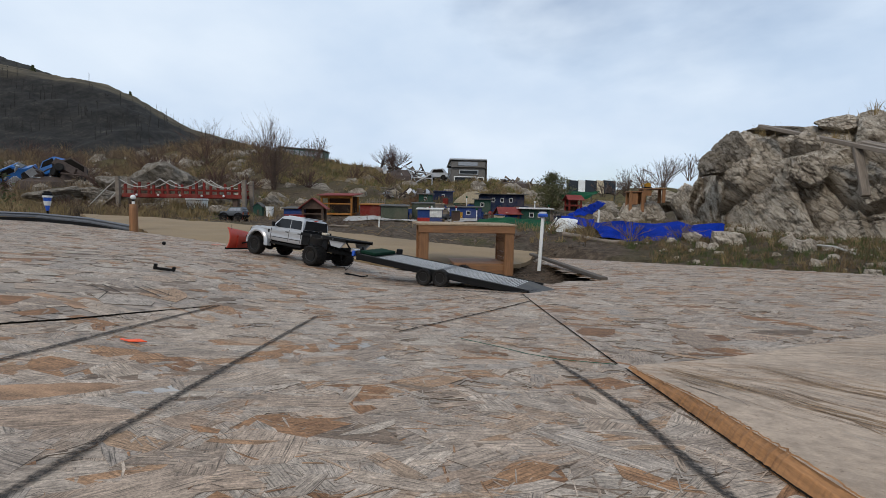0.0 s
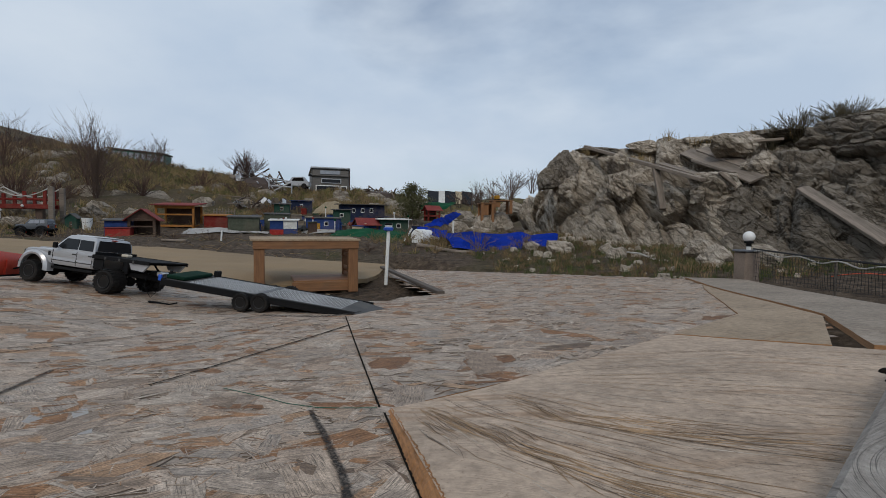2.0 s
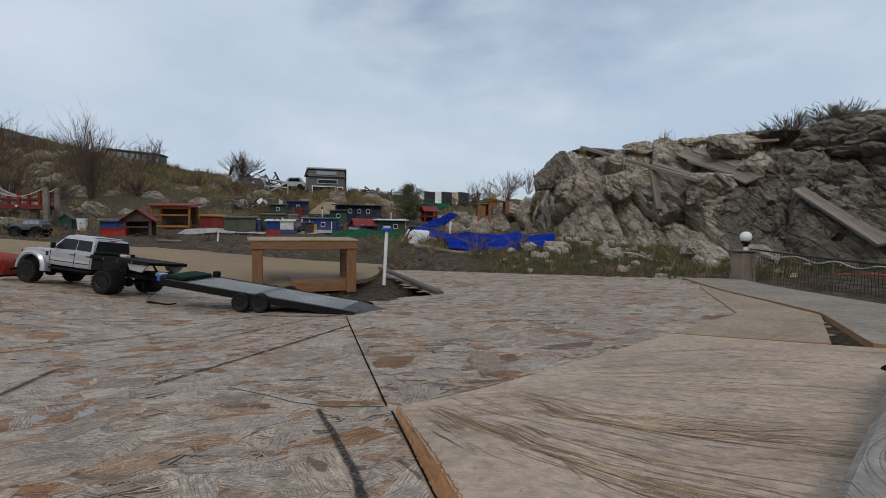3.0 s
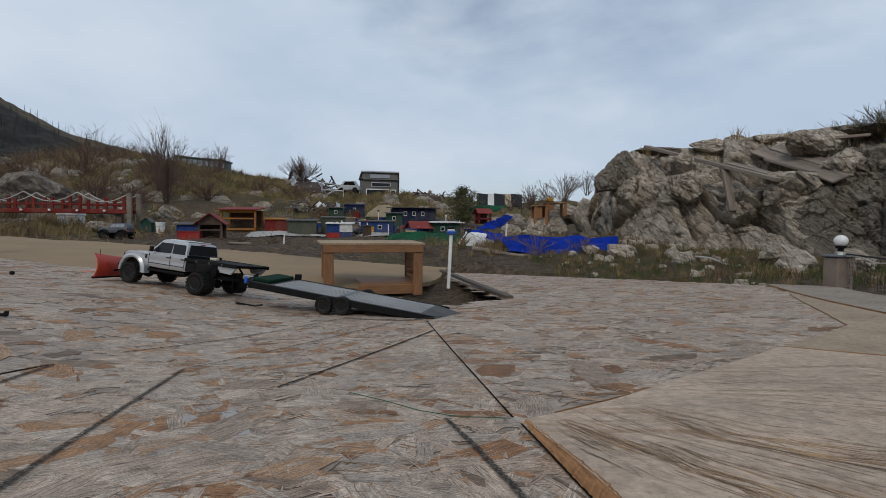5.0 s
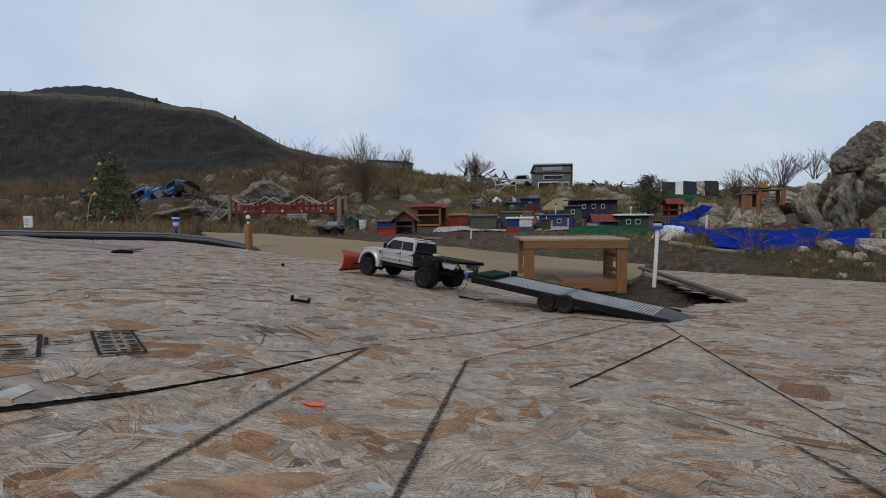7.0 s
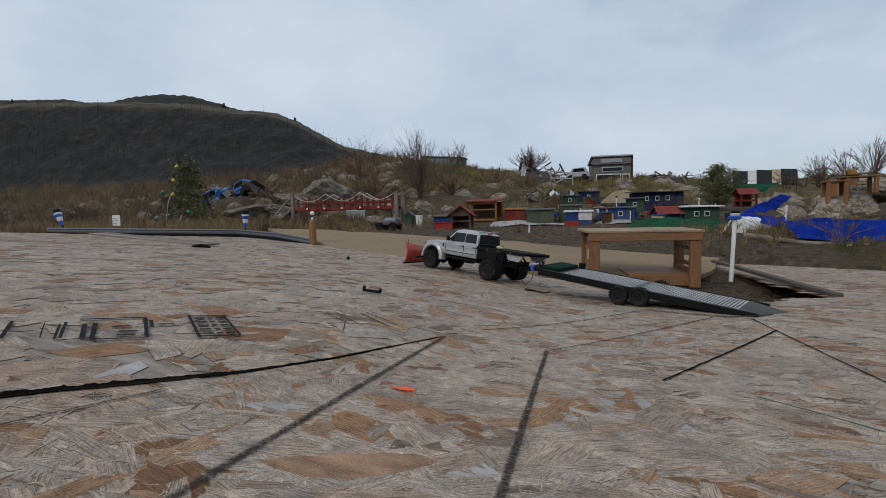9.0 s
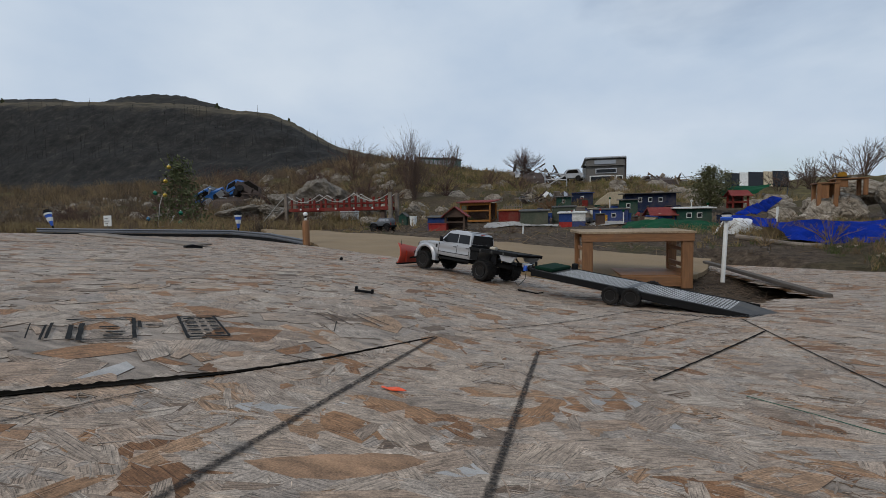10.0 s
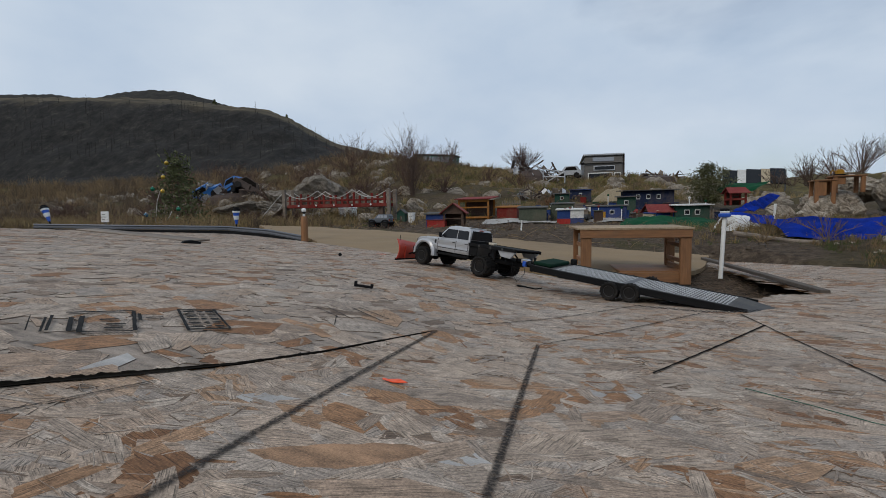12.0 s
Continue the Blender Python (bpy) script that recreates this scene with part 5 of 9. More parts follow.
def ragged_edge():
    """The plywood's broken edge: splintered orange veneer."""
    g = random.Random(31)
    mb = MB()
    L0, L1, L2, L3 = [], [], [], []
    for i in range(361):
        u = i / 360
        x, y = 0.566 + 0.006 * u, 0.485 - 0.80 * u
        j = 0.0012 * noise.noise(Vector((y * 40, 0, 0))) + 0.0018 * noise.noise(Vector((y * 210, 3, 0)))
        w = 0.0012 + 0.0025 * abs(noise.noise(Vector((y * 35, 5, 1)))) + 0.001 * g.random()
        z, e = zb(x, y), ply_lift(x, y)
        L0.append(Vector((x - 0.011 + j, y, z + e * 0.2 - 0.004)))
        L1.append(Vector((x - 0.005 + j, y, z + e - 0.001)))
        L2.append(Vector((x + w + j * 2, y, z + e + 0.0048 + 0.0007 * noise.noise(Vector((y * 60, 1, 4))))))
        L3.append(Vector((x + w + 0.001, y, z + e + 0.003)))
    mb.ring([L0, L1, L2, L3], caps=False)
    mb.f = [f for f in mb.f if not (max(f) % 361 == 360 and min(f) % 361 == 0)]
    mb.m = [0] * len(mb.f)
    return tagged(part("edge_strip", mb, M["ply_split"]), "orange split veneer along the plywood edge", "strip")


ragged_edge()
stripe((0.5565, 0.475), (0.5615, -0.3), 0.003, 0.0045, "seam", M["dark"], "dark gap beside the plywood edge", "seam", 0.0025, 0.2)
GRAIN = (((0.574, 0.452), (0.583, 0.349), (0.604, 0.277), (0.68, 0.15), (0.78, 0.0)), ((0.626, 0.528), (0.663, 0.412), (0.707, 0.306), (0.763, 0.227), (0.90, 0.11)), ((0.712, 0.564), (0.751, 0.36), (0.88, 0.247), (0.986, 0.183), (1.15, 0.10)),
         ((0.78, 0.59), (0.97, 0.43), (1.10, 0.34), (1.30, 0.25), (1.55, 0.16)), ((0.832, 0.622), (1.023, 0.60), (1.241, 0.55), (1.424, 0.462), (1.75, 0.30)), ((0.95, 0.675), (1.15, 0.72), (1.32, 0.72), (1.50, 0.62), (1.62, 0.52)))


def grain_at(s, v):
    """A point of the veneer: s runs across the growth rings, v along them."""
    i, j = min(int(s * 5), 4), min(int(v * 4), 3)
    a, b = s * 5 - i, v * 4 - j
    p = [Vector(GRAIN[i + k][j]).lerp(Vector(GRAIN[i + k][j + 1]), b) for k in (0, 1)]
    return p[0].lerp(p[1], a)


def veneer_marks(name, label, count, wid, lens, mat, seed, lift, bands=None):
    g = random.Random(seed)
    mb = MB()
    for _ in range(count):
        s = g.choice(bands) + g.gauss(0, 0.014) if bands else g.random()
        s = min(0.99, max(0.01, s))
        ln = g.uniform(*lens)
        v0 = g.uniform(0.02, max(0.03, 0.98 - ln))
        w = g.uniform(*wid)
        n = max(6, int(ln * 70))
        drift = g.gauss(0, 0.02)
        left, right = [], []
        for i in range(n + 1):
            u = i / n
            ss = min(0.995, max(0.005, s + drift * u + 0.006 * noise.noise(Vector((s * 90, u * ln * 14, seed)))))
            p = grain_at(ss, v0 + ln * u)
            q = grain_at(ss, min(0.999, v0 + ln * u + 0.01))
            d = (q - p).normalized()
            h = w / 2 * (math.sin(math.pi * min(1, max(0.02, u))) ** 0.5) * (1 + 0.8 * noise.noise(Vector((s * 300, u * ln * 60, 2 + seed))))
            for sgn, arr in ((1, left), (-1, right)):
                x, y = p.x - d.y * h * sgn, p.y + d.x * h * sgn
                arr.append(Vector((x, y, zb(x, y) + 0.004 + ply_lift(x, y) + lift)))
        k = n + 1
        mb.add(left + right, [(k + i, k + i + 1, i + 1, i) for i in range(n)])
    ob = part(name, mb, mat)
    return tagged(ob, label, "veneer", kind="stuff")


M["bare_veneer"] = material("bare_orange_veneer", (0.31, 0.195, 0.105), 0.9, var=0.7, scale=120, fine=600, bump=0.8)
M["check"] = material("veneer_check", (0.095, 0.065, 0.045), 0.95, var=0.6, scale=200)
M["pale_veneer"] = material("bleached_veneer", (0.45, 0.375, 0.30), 0.9, var=0.4, scale=120, fine=600, bump=0.6)
veneer_marks("bleached_grain", "bleached pale grain streaks of the plywood", 60, (0.0008, 0.0022), (0.06, 0.35), M["pale_veneer"], 3, 0.0002)
veneer_marks("worn_grain", "bare orange-brown streaks worn into the plywood", 130, (0.0008, 0.0024), (0.05, 0.3), M["bare_veneer"], 4, 0.0004, (0.10, 0.12, 0.14, 0.20, 0.40, 0.42, 0.43))
veneer_marks("veneer_checks", "dark splits in the worn bands of the plywood", 55, (0.0004, 0.001), (0.05, 0.3), M["check"], 7, 0.0006, (0.10, 0.13, 0.16, 0.41, 0.43))
veneer_marks("worn_grain", "thin brown streaks worn into the plywood", 100, (0.0006, 0.0015), (0.05, 0.3), M["bare_veneer"], 6, 0.0004)
veneer_marks("veneer_checks", "thin dark checks along the plywood grain", 130, (0.0003, 0.0009), (0.05, 0.32), M["check"], 5, 0.0006)
M["cord"] = material("green_cord", (0.02, 0.09, 0.055), 0.8, var=0.3)
cord_pts = [(0.33, 0.648), (0.39, 0.59), (0.43, 0.545), (0.47, 0.517), (0.50, 0.508), (0.55, 0.498)]
tagged(part("cord", MB().tube([(x, y, zb(x, y) + 0.0022) for x, y in cord_pts], 0.00055, 6), M["cord"]), "thin dark green cord lying on the strand board", "cord")

M["plank_dark"] = material("old_dark_plank", (0.085, 0.068, 0.055), 0.9, var=0.4, scale=25, stretch=(1, 0.1, 1), bump=0.5)
# plank and dirt pit behind the trailer
timber("pit_plank", "old grey plank edging the dirt pit", (1.09, 2.27, zb(1.09, 2.27) + 0.006), (1.005, 4.05, -0.15), 0.04, 0.02, M["plank_dark"])


def pit_twigs():
    """Twigs and dead stems lying in the dirt pit."""
    g = random.Random(44)
    mb = MB()
    for _ in range(900):
        x, y = g.uniform(0.58, 1.12), g.uniform(1.98, 3.9)
        if x > 1.06 or (y < 2.9 and x < 0.4 + (2.3 - y) * 0.2) or inside(np.array([x]), np.array([y]), DECK)[0] or inside(np.array([x]), np.array([y]), SAND)[0]:
            continue
        a, ln = g.uniform(0, 3.14), g.uniform(0.02, 0.09)
        z = float(land_z(np.array([x]), np.array([y]))[0]) + g.uniform(0.002, 0.03)
        d = Vector((math.cos(a), math.sin(a), g.uniform(-0.15, 0.35))) * ln
        p = Vector((x, y, z))
        mb.tube([p, p + d * 0.5 + Vector((0, 0, 0.006)), p + d], g.uniform(0.0006, 0.0017), 4)
    tagged(part("pit_twigs", mb, material("dead_twigs", (0.13, 0.09, 0.06), 0.95, var=0.5, scale=30)), "dead twigs and stems lying in the dirt pit", "twigs", kind="stuff")


pit_twigs()

# ---- small litter on the deck ----
M["orange_flag"] = material("orange_plastic", (0.85, 0.10, 0.03), 0.5, var=0.15, scale=40)


def litter_flag(x, y, yaw, s, label):
    mb = MB()
    o = [(-0.5, -0.1), (-0.1, -0.17), (0.42, -0.12), (0.5, 0.02), (0.2, 0.08), (0.05, 0.16), (-0.3, 0.1), (-0.48, 0.05)]
    top = [Vector((px * s, py * s, 0.002 + 0.0015 * math.sin(px * 7))) for px, py in o]
    mb.ring([[p - Vector((0, 0, 0.001)) for p in top], top])
    tagged(part("plastic_scrap", mb, M["orange_flag"], m=on_deck(x, y, yaw, 0.001)), label, "scrap")


p_red = (-0.132, 0.464)
litter_flag(p_red[0], p_red[1], 8, 0.034, "orange-red plastic scrap lying on the strand board")
litter_flag(-1.178, 2.784, 30, 0.07, "red plastic scrap near the truck")
litter_flag(-2.9, 2.45, 50, 0.07, "red plastic scrap near the guard rail")
timber("edge_board", "thin grey board lying along the far strand boards", (-3.5, 2.58, zb(-3.5, 2.58) + 0.012), (-2.14, 2.25, zb(-2.14, 2.25) + 0.012), 0.14, 0.010, M["wood_old"], category="board")
clip = thing("black_bracket", "small black plastic bracket lying on the deck", "bracket", on_deck(-0.518, 1.163, 12))
part("base", MB().box((-0.025, -0.004, 0), (0.025, 0.004, 0.007), 0.0012), M["black"], clip)
part("end", MB().box((-0.028, -0.006, 0), (-0.021, 0.006, 0.016), 0.0012), M["black"], clip)
part("end", MB().box((0.021, -0.006, 0), (0.028, 0.006, 0.013), 0.0012), M["black"], clip)
tagged(part("rubber_ball", MB().lathe([(0.0006, 0.0), (0.006, 0.0016), (0.0094, 0.006), (0.010, 0.010), (0.0083, 0.015), (0.0044, 0.018), (0.0006, 0.019)], 16), M["black"], smooth=True, m=on_deck(-1.21, 2.285)), "small black rubber ball on the deck", "ball")
tagged(part("bark_scrap", MB().prism([(-0.05, 0), (0.05, 0), (0.045, 0.012), (0.0, 0.02), (-0.04, 0.012)], -0.02, 0.02, 1, bev=0.004), M["black"], m=on_deck(-2.06, 2.1, 60)), "flat black bark scrap on the deck", "scrap")
hook = MB().tube([(0, 0, 0.003), (0.03, 0.01, 0.004), (0.075, 0.0, 0.004), (0.1, 0.008, 0.012)], 0.003, 6)
hook.tube([(0.0, 0, 0.003), (-0.01, 0.012, 0.004), (0.005, 0.02, 0.004), (0.03, 0.01, 0.004)], 0.003, 6)
tagged(part("tow_bar", hook, M["black"], m=on_deck(-0.16, 1.9, -10)), "thin black tow bar lying beside the hitch", "tow bar")

# ---- wheels ----
M["rim_black"] = material("black_rim", (0.03, 0.03, 0.032), 0.4, metal=0.5, var=0.2, scale=80)
M["bolt"] = material("dull_bolt", (0.09, 0.088, 0.085), 0.45, metal=0.7, var=0.2, scale=80)
M["chrome"] = material("bright_metal", (0.6, 0.6, 0.6), 0.3, metal=1.0, var=0.1, scale=80)


def wheel(parent, m, r, w, lugs=18, rows=2, rim_mat="rim_black", rim_r=0.56, bolts=8):
    """A tyre with tread blocks, a dished rim with holes and bolts; the axle runs along y and the outside faces +y."""
    tyre = MB()
    h = w / 2
    tyre.lathe([(r * rim_r, -h * 0.8), (r * 0.82, -h), (r * 0.93, -h * 0.9), (r * 0.96, -h * 0.5), (r * 0.96, h * 0.5), (r * 0.93, h * 0.9), (r * 0.82, h), (r * rim_r, h * 0.8)], 36, "Y")
    for i in range(lugs):
        for k in range(rows):
            t = 2 * math.pi * (i + 0.5 * k) / lugs
            y0, y1 = (-h * 0.95, -h * 0.08) if k == 0 else (h * 0.08, h * 0.95)
            rot = Matrix.Rotation(-t, 4, "Y") @ Matrix.Rotation(radians(12 if k else -12), 4, "Z")
            tyre.box((-r * 0.085, y0, r * 0.90), (r * 0.085, y1, r * 1.0), r * 0.015, m=rot)
    t_ob = part("tyre", tyre, M["rubber"], parent, m=m)
    rim = MB()
    rr = r * rim_r
    rim.lathe([(rr * 1.02, h * 0.82), (rr * 1.0, h * 0.90), (rr * 0.9, h * 0.86), (rr * 0.84, h * 0.45), (rr * 0.36, h * 0.5), (rr * 0.30, h * 0.72), (rr * 0.16, h * 0.78), (0.0005, h * 0.78)], 28, "Y", caps=False)
    rim.lathe([(rr * 1.0, -h * 0.85), (rr * 0.8, -h * 0.5), (0.001, -h * 0.45)], 20, "Y", caps=False)
    r_ob = part("rim", rim, M[rim_mat], parent, smooth=True, m=m)
    hol = MB()
    for i in range(bolts):
        t = 2 * math.pi * i / bolts
        hol.lathe([(rr * 0.14, h * 0.40), (rr * 0.14, h * 0.512), (rr * 0.11, h * 0.516)], 10, "Y", m=Matrix.Translation((math.cos(t) * rr * 0.6, 0, math.sin(t) * rr * 0.6)))
    part("hole_ring", hol, M["dark"], r_ob)
    bo = MB()
    for i in range(bolts * 2):
        t = 2 * math.pi * (i + 0.5) / (bolts * 2)
        bo.lathe([(rr * 0.045, h * 0.86), (rr * 0.045, h * 0.93), (0.0003, h * 0.95)], 6, "Y", m=Matrix.Translation((math.cos(t) * rr * 0.93, 0, math.sin(t) * rr * 0.93)))
    part("bolt_ring", bo, M["bolt"], r_ob)
    return t_ob


def side_y(y):
    return pose(0, 0, 0) if y > 0 else pose(0, 0, 0, 0, 0, 180)


# ---- silver flatbed truck ----
def skin(parent, name, stations, mat, smooth=True, label=""):
    """Skins cross-sections given as (x, [(y, z) of one half from bottom to top])."""
    mb = MB()
    rings = []
    for x, half in stations:
        loop = [Vector((x, y, z)) for y, z in half] + [Vector((x, -y, z)) for y, z in reversed(half)]
        rings.append(loop)
    mb.ring(rings)
    return part(name, mb, mat, parent, label, smooth=smooth)


def build_truck():
    t = thing("flatbed_truck", "silver crew-cab model truck with a black flatbed and wide black tyres", "model truck", on_deck(-0.476, 2.21, 155.5))
    W = 0.098
    # lower body: tall square nose, flat hood, doors with a shoulder line
    low = [(-0.092, 0.084, 0.146), (-0.02, 0.084, 0.147), (0.06, 0.084, 0.147), (0.122, 0.086, 0.146), (0.140, 0.108, 0.1455), (0.165, 0.124, 0.145), (0.195, 0.128, 0.144), (0.226, 0.118, 0.142), (0.246, 0.098, 0.138), (0.258, 0.086, 0.130), (0.262, 0.086, 0.120)]
    st = []
    for x, z0, zt in low:
        n = W if x < 0.21 else W - (x - 0.21) * 0.20
        h = zt - z0
        st.append((x, [(n * 0.95, z0), (n, z0 + h * 0.14), (n * 1.0, z0 + h * 0.42), (n * 0.985, z0 + h * 0.50), (n * 1.005, z0 + h * 0.62), (n * 0.985, zt - h * 0.06), (n * 0.90, zt)]))
    body = skin(t, "body", st, M["silver"])
    part("hood_bulge", MB().prism([(0.118, 0.140), (0.130, 0.150), (0.235, 0.1455), (0.250, 0.136)], -0.048, 0.048, 1, bev=0.006), M["silver"], t)
    # cab: upright sides, flat roof
    cab = [(-0.090, 0.146, 0.147, 0.93), (-0.087, 0.146, 0.196, 0.90), (-0.078, 0.146, 0.210, 0.87), (-0.04, 0.146, 0.2155, 0.86), (0.02, 0.146, 0.216, 0.86), (0.050, 0.146, 0.213, 0.86), (0.064, 0.146, 0.206, 0.87), (0.118, 0.146, 0.149, 0.94)]
    st = []
    for x, z0, z1, k in cab:
        st.append((x, [(W * 0.97, z0 - 0.004), (W * 0.955, z0 + (z1 - z0) * 0.2), (W * (0.955 + k) / 2, z0 + (z1 - z0) * 0.6), (W * k, z1 - min(0.007, (z1 - z0) * 0.3)), (W * (k - 0.06), z1 - min(0.002, (z1 - z0) * 0.1)), (W * k * 0.7, z1)]))
    skin(t, "cab", st, M["silver"])
    part("roof_panel", MB().box((-0.066, -0.066, 0.2135), (0.040, 0.066, 0.2165), 0.0015), M["pale_roof"], t, "pale roof panel")

    def side_at(z):
        return W * (0.962 - 0.075 * (z - 0.146) / 0.06)

    for s in (1, -1):
        # side windows in black surrounds
        for o in (((-0.080, 0.155), (-0.012, 0.155), (-0.012, 0.197), (-0.074, 0.197)), ((-0.006, 0.155), (0.066, 0.152), (0.090, 0.160), (0.055, 0.197), (-0.006, 0.198))):
            ring0 = [Vector((x, s * side_at(z), z)) for x, z in o]
            wn = part("side_window", MB().ring([ring0, [p + Vector((0, s * 0.0024, 0)) for p in ring0]]), M["glass"], t)
        # doors as grooves, trim and handles
        for x in (0.108, -0.009, -0.085):
            part("door_seam", MB().box((x - 0.0008, s * W - 0.0012, 0.090), (x + 0.0008, s * W + 0.0009, 0.144), 0), M["dark"], t)
        part("door_trim", MB().box((-0.084, s * W - 0.001, 0.1005), (0.106, s * W + 0.0012, 0.1035), 0.0005), M["rim_black"], t)
        for x in (0.004, -0.074):
            part("door_handle", MB().box((x - 0.009, s * W - 0.001, 0.132), (x + 0.009, s * W + 0.0032, 0.1365), 0.001), M["bolt"], t)
        part("side_step", MB().box((-0.09, min(s * (W - 0.022), s * (W - 0.002)), 0.066), (0.112, max(s * (W - 0.022), s * (W - 0.002)), 0.076), 0.002), M["black"], t)
        part("fender_vent", MB().box((0.118, s * W - 0.001, 0.118), (0.130, s * W + 0.0014, 0.136), 0.001), M["rim_black"], t)
        # mirror
        ya, yb = sorted((s * (W + 0.006), s * (W + 0.022)))
        mir = part("mirror", MB().box((0.078, ya, 0.152), (0.092, yb, 0.176), 0.003), M["black"], t)
        part("mirror_arm", MB().tube([(0.088, s * (W - 0.006), 0.155), (0.086, s * (W + 0.010), 0.158)], 0.0022, 6), M["black"], mir)
        # fender flare: a broad silver arch round the front wheel
        fl = MB()
        rings = []
        for i in range(15):
            a = radians(-6 + 192 * i / 14)
            cx, cz, r0, r1 = 0.193, 0.060, 0.056, 0.074
            rings.append([Vector((cx + r * math.cos(a), s * yy, cz + r * math.sin(a))) for r, yy in ((r0, W - 0.02), (r0, W + 0.010), (r0 + 0.008, W + 0.012), (r1, W + 0.005), (r1 + 0.003, W - 0.02))])
        fl.ring(rings)
        part("fender_flare", fl, M["silver"], t, smooth=True)
        ya, yb = sorted((s * 0.050, s * 0.088))
        part("headlight", MB().box((0.246, ya, 0.104), (0.2645, yb, 0.130), 0.003), M["glass"], t, "dark smoked headlight")
        part("wheel_arch", MB().lathe([(0.056, -0.001), (0.056, 0.004), (0.0005, 0.0045)], 24, "Y", m=Matrix.Translation((0.193, s * (W - 0.012), 0.062)) @ side_y(s)), M["dark"], t)
        part("tow_hook", MB().box((0.275, s * 0.05 - 0.004, 0.066), (0.288, s * 0.05 + 0.004, 0.074), 0.001), M["red"], t)
    # windscreen, rear window
    q = [Vector((0.1165, 0.082, 0.155)), Vector((0.1165, -0.082, 0.155)), Vector((0.070, -0.074, 0.202)), Vector((0.070, 0.074, 0.202))]
    part("windscreen", MB().ring([q, [p + Vector((0.003, 0, 0.003)) for p in q]]), M["glass"], t)
    q = [Vector((-0.0885, 0.084, 0.158)), Vector((-0.0885, -0.084, 0.158)), Vector((-0.0865, -0.076, 0.201)), Vector((-0.0865, 0.076, 0.201))]
    part("rear_window", MB().ring([q, [p + Vector((-0.0035, 0, 0)) for p in q]]), M["glass"], t)
    part("brake_light", MB().box((-0.088, -0.012, 0.205), (-0.079, 0.012, 0.208), 0.0005), M["red"], t)
    part("grille", MB().box((0.255, -0.05, 0.088), (0.267, 0.05, 0.128), 0.002), M["black"], t)
    for k in range(3):
        part("grille_bar", MB().box((0.2655, -0.048, 0.094 + k * 0.011), (0.269, 0.048, 0.098 + k * 0.011), 0.001), M["bolt"], t)
    part("front_bumper", MB().box((0.256, -0.097, 0.062), (0.282, 0.097, 0.084), 0.005), M["black"], t)
    part("wiper", MB().tube([(0.115, 0.03, 0.158), (0.105, -0.03, 0.166)], 0.0012, 5), M["black"], t)
    # frame, axles, shocks
    for s in (1, -1):
        part("frame_rail", MB().box((-0.36, s * 0.032 - 0.006, 0.068), (0.25, s * 0.032 + 0.006, 0.086), 0.001), M["black"], t)
        for x in (0.193, -0.193):
            part("shock", MB().tube([(x + 0.018, s * 0.05, 0.05), (x - 0.008, s * 0.042, 0.108)], 0.0065, 8), M["black"], t)
    for x in (0.193, -0.193):
        part("axle", MB().tube([(x, -0.09, 0.046), (x, 0.09, 0.046)], 0.008, 10), M["black"], t)
        part("axle_case", MB().lathe([(0.001, -0.018), (0.018, -0.012), (0.02, 0), (0.018, 0.012), (0.001, 0.018)], 12, "X", m=Matrix.Translation((x, 0.01, 0.046))), M["black"], t, smooth=True)
    part("drive_shaft", MB().tube([(-0.17, 0, 0.052), (0.02, 0, 0.066)], 0.005, 8), M["black"], t)
    part("gear_box", MB().box((0.0, -0.025, 0.05), (0.09, 0.025, 0.09), 0.005), M["black"], t)
    # flatbed: thin deck on rails, with skirts, tail panels and stakes
    part("bed_deck", MB().box((-0.358, -0.108, 0.138), (-0.098, 0.108, 0.144), 0.0015), M["black"], t)
    for s in (1, -1):
        part("bed_rail", MB().box((-0.362, s * 0.108 - 0.003, 0.131), (-0.098, s * 0.108 + 0.003, 0.146), 0.001), M["black"], t)
        part("bed_side_skirt", MB().box((-0.145, s * 0.100 - 0.002, 0.088), (-0.098, s * 0.100 + 0.002, 0.132), 0.001), M["black"], t)
        part("tail_panel", MB().prism([(-0.356, 0.132), (-0.262, 0.132), (-0.278, 0.106), (-0.330, 0.102)], s * 0.099 - 0.004, s * 0.099 + 0.004, 1), M["silver"], t, "grey metal tail panel")
        for x in (-0.16, -0.225, -0.29):
            part("stake_pocket", MB().box((x - 0.004, s * 0.111 - 0.002, 0.130), (x + 0.004, s * 0.111 + 0.002, 0.143), 0.0005), M["bolt"], t)
        part("bed_strut", MB().tube([(-0.24, s * 0.05, 0.132), (-0.30, s * 0.035, 0.084)], 0.004, 6), M["black"], t)
        part("shock_tower", MB().box((-0.212, s * 0.046 - 0.006, 0.08), (-0.186, s * 0.046 + 0.006, 0.128), 0.002), M["rim_black"], t)
    for i in range(5):
        x = -0.13 - i * 0.05
        part("cross_member", MB().box((x - 0.004, -0.1, 0.130), (x + 0.004, 0.1, 0.139), 0.001), M["black"], t)
    part("headache_board", MB().box((-0.106, -0.102, 0.144), (-0.099, 0.102, 0.156), 0.001), M["black"], t)
    part("rear_bumper", MB().box((-0.352, -0.06, 0.092), (-0.333, 0.06, 0.106), 0.003), M["black"], t)
    part("hitch_bar", MB().box((-0.395, -0.008, 0.078), (-0.335, 0.008, 0.090), 0.001), M["black"], t)
    part("fuel_tank", MB().box((-0.155, -0.085, 0.072), (-0.105, -0.04, 0.104), 0.005), M["rim_black"], t)
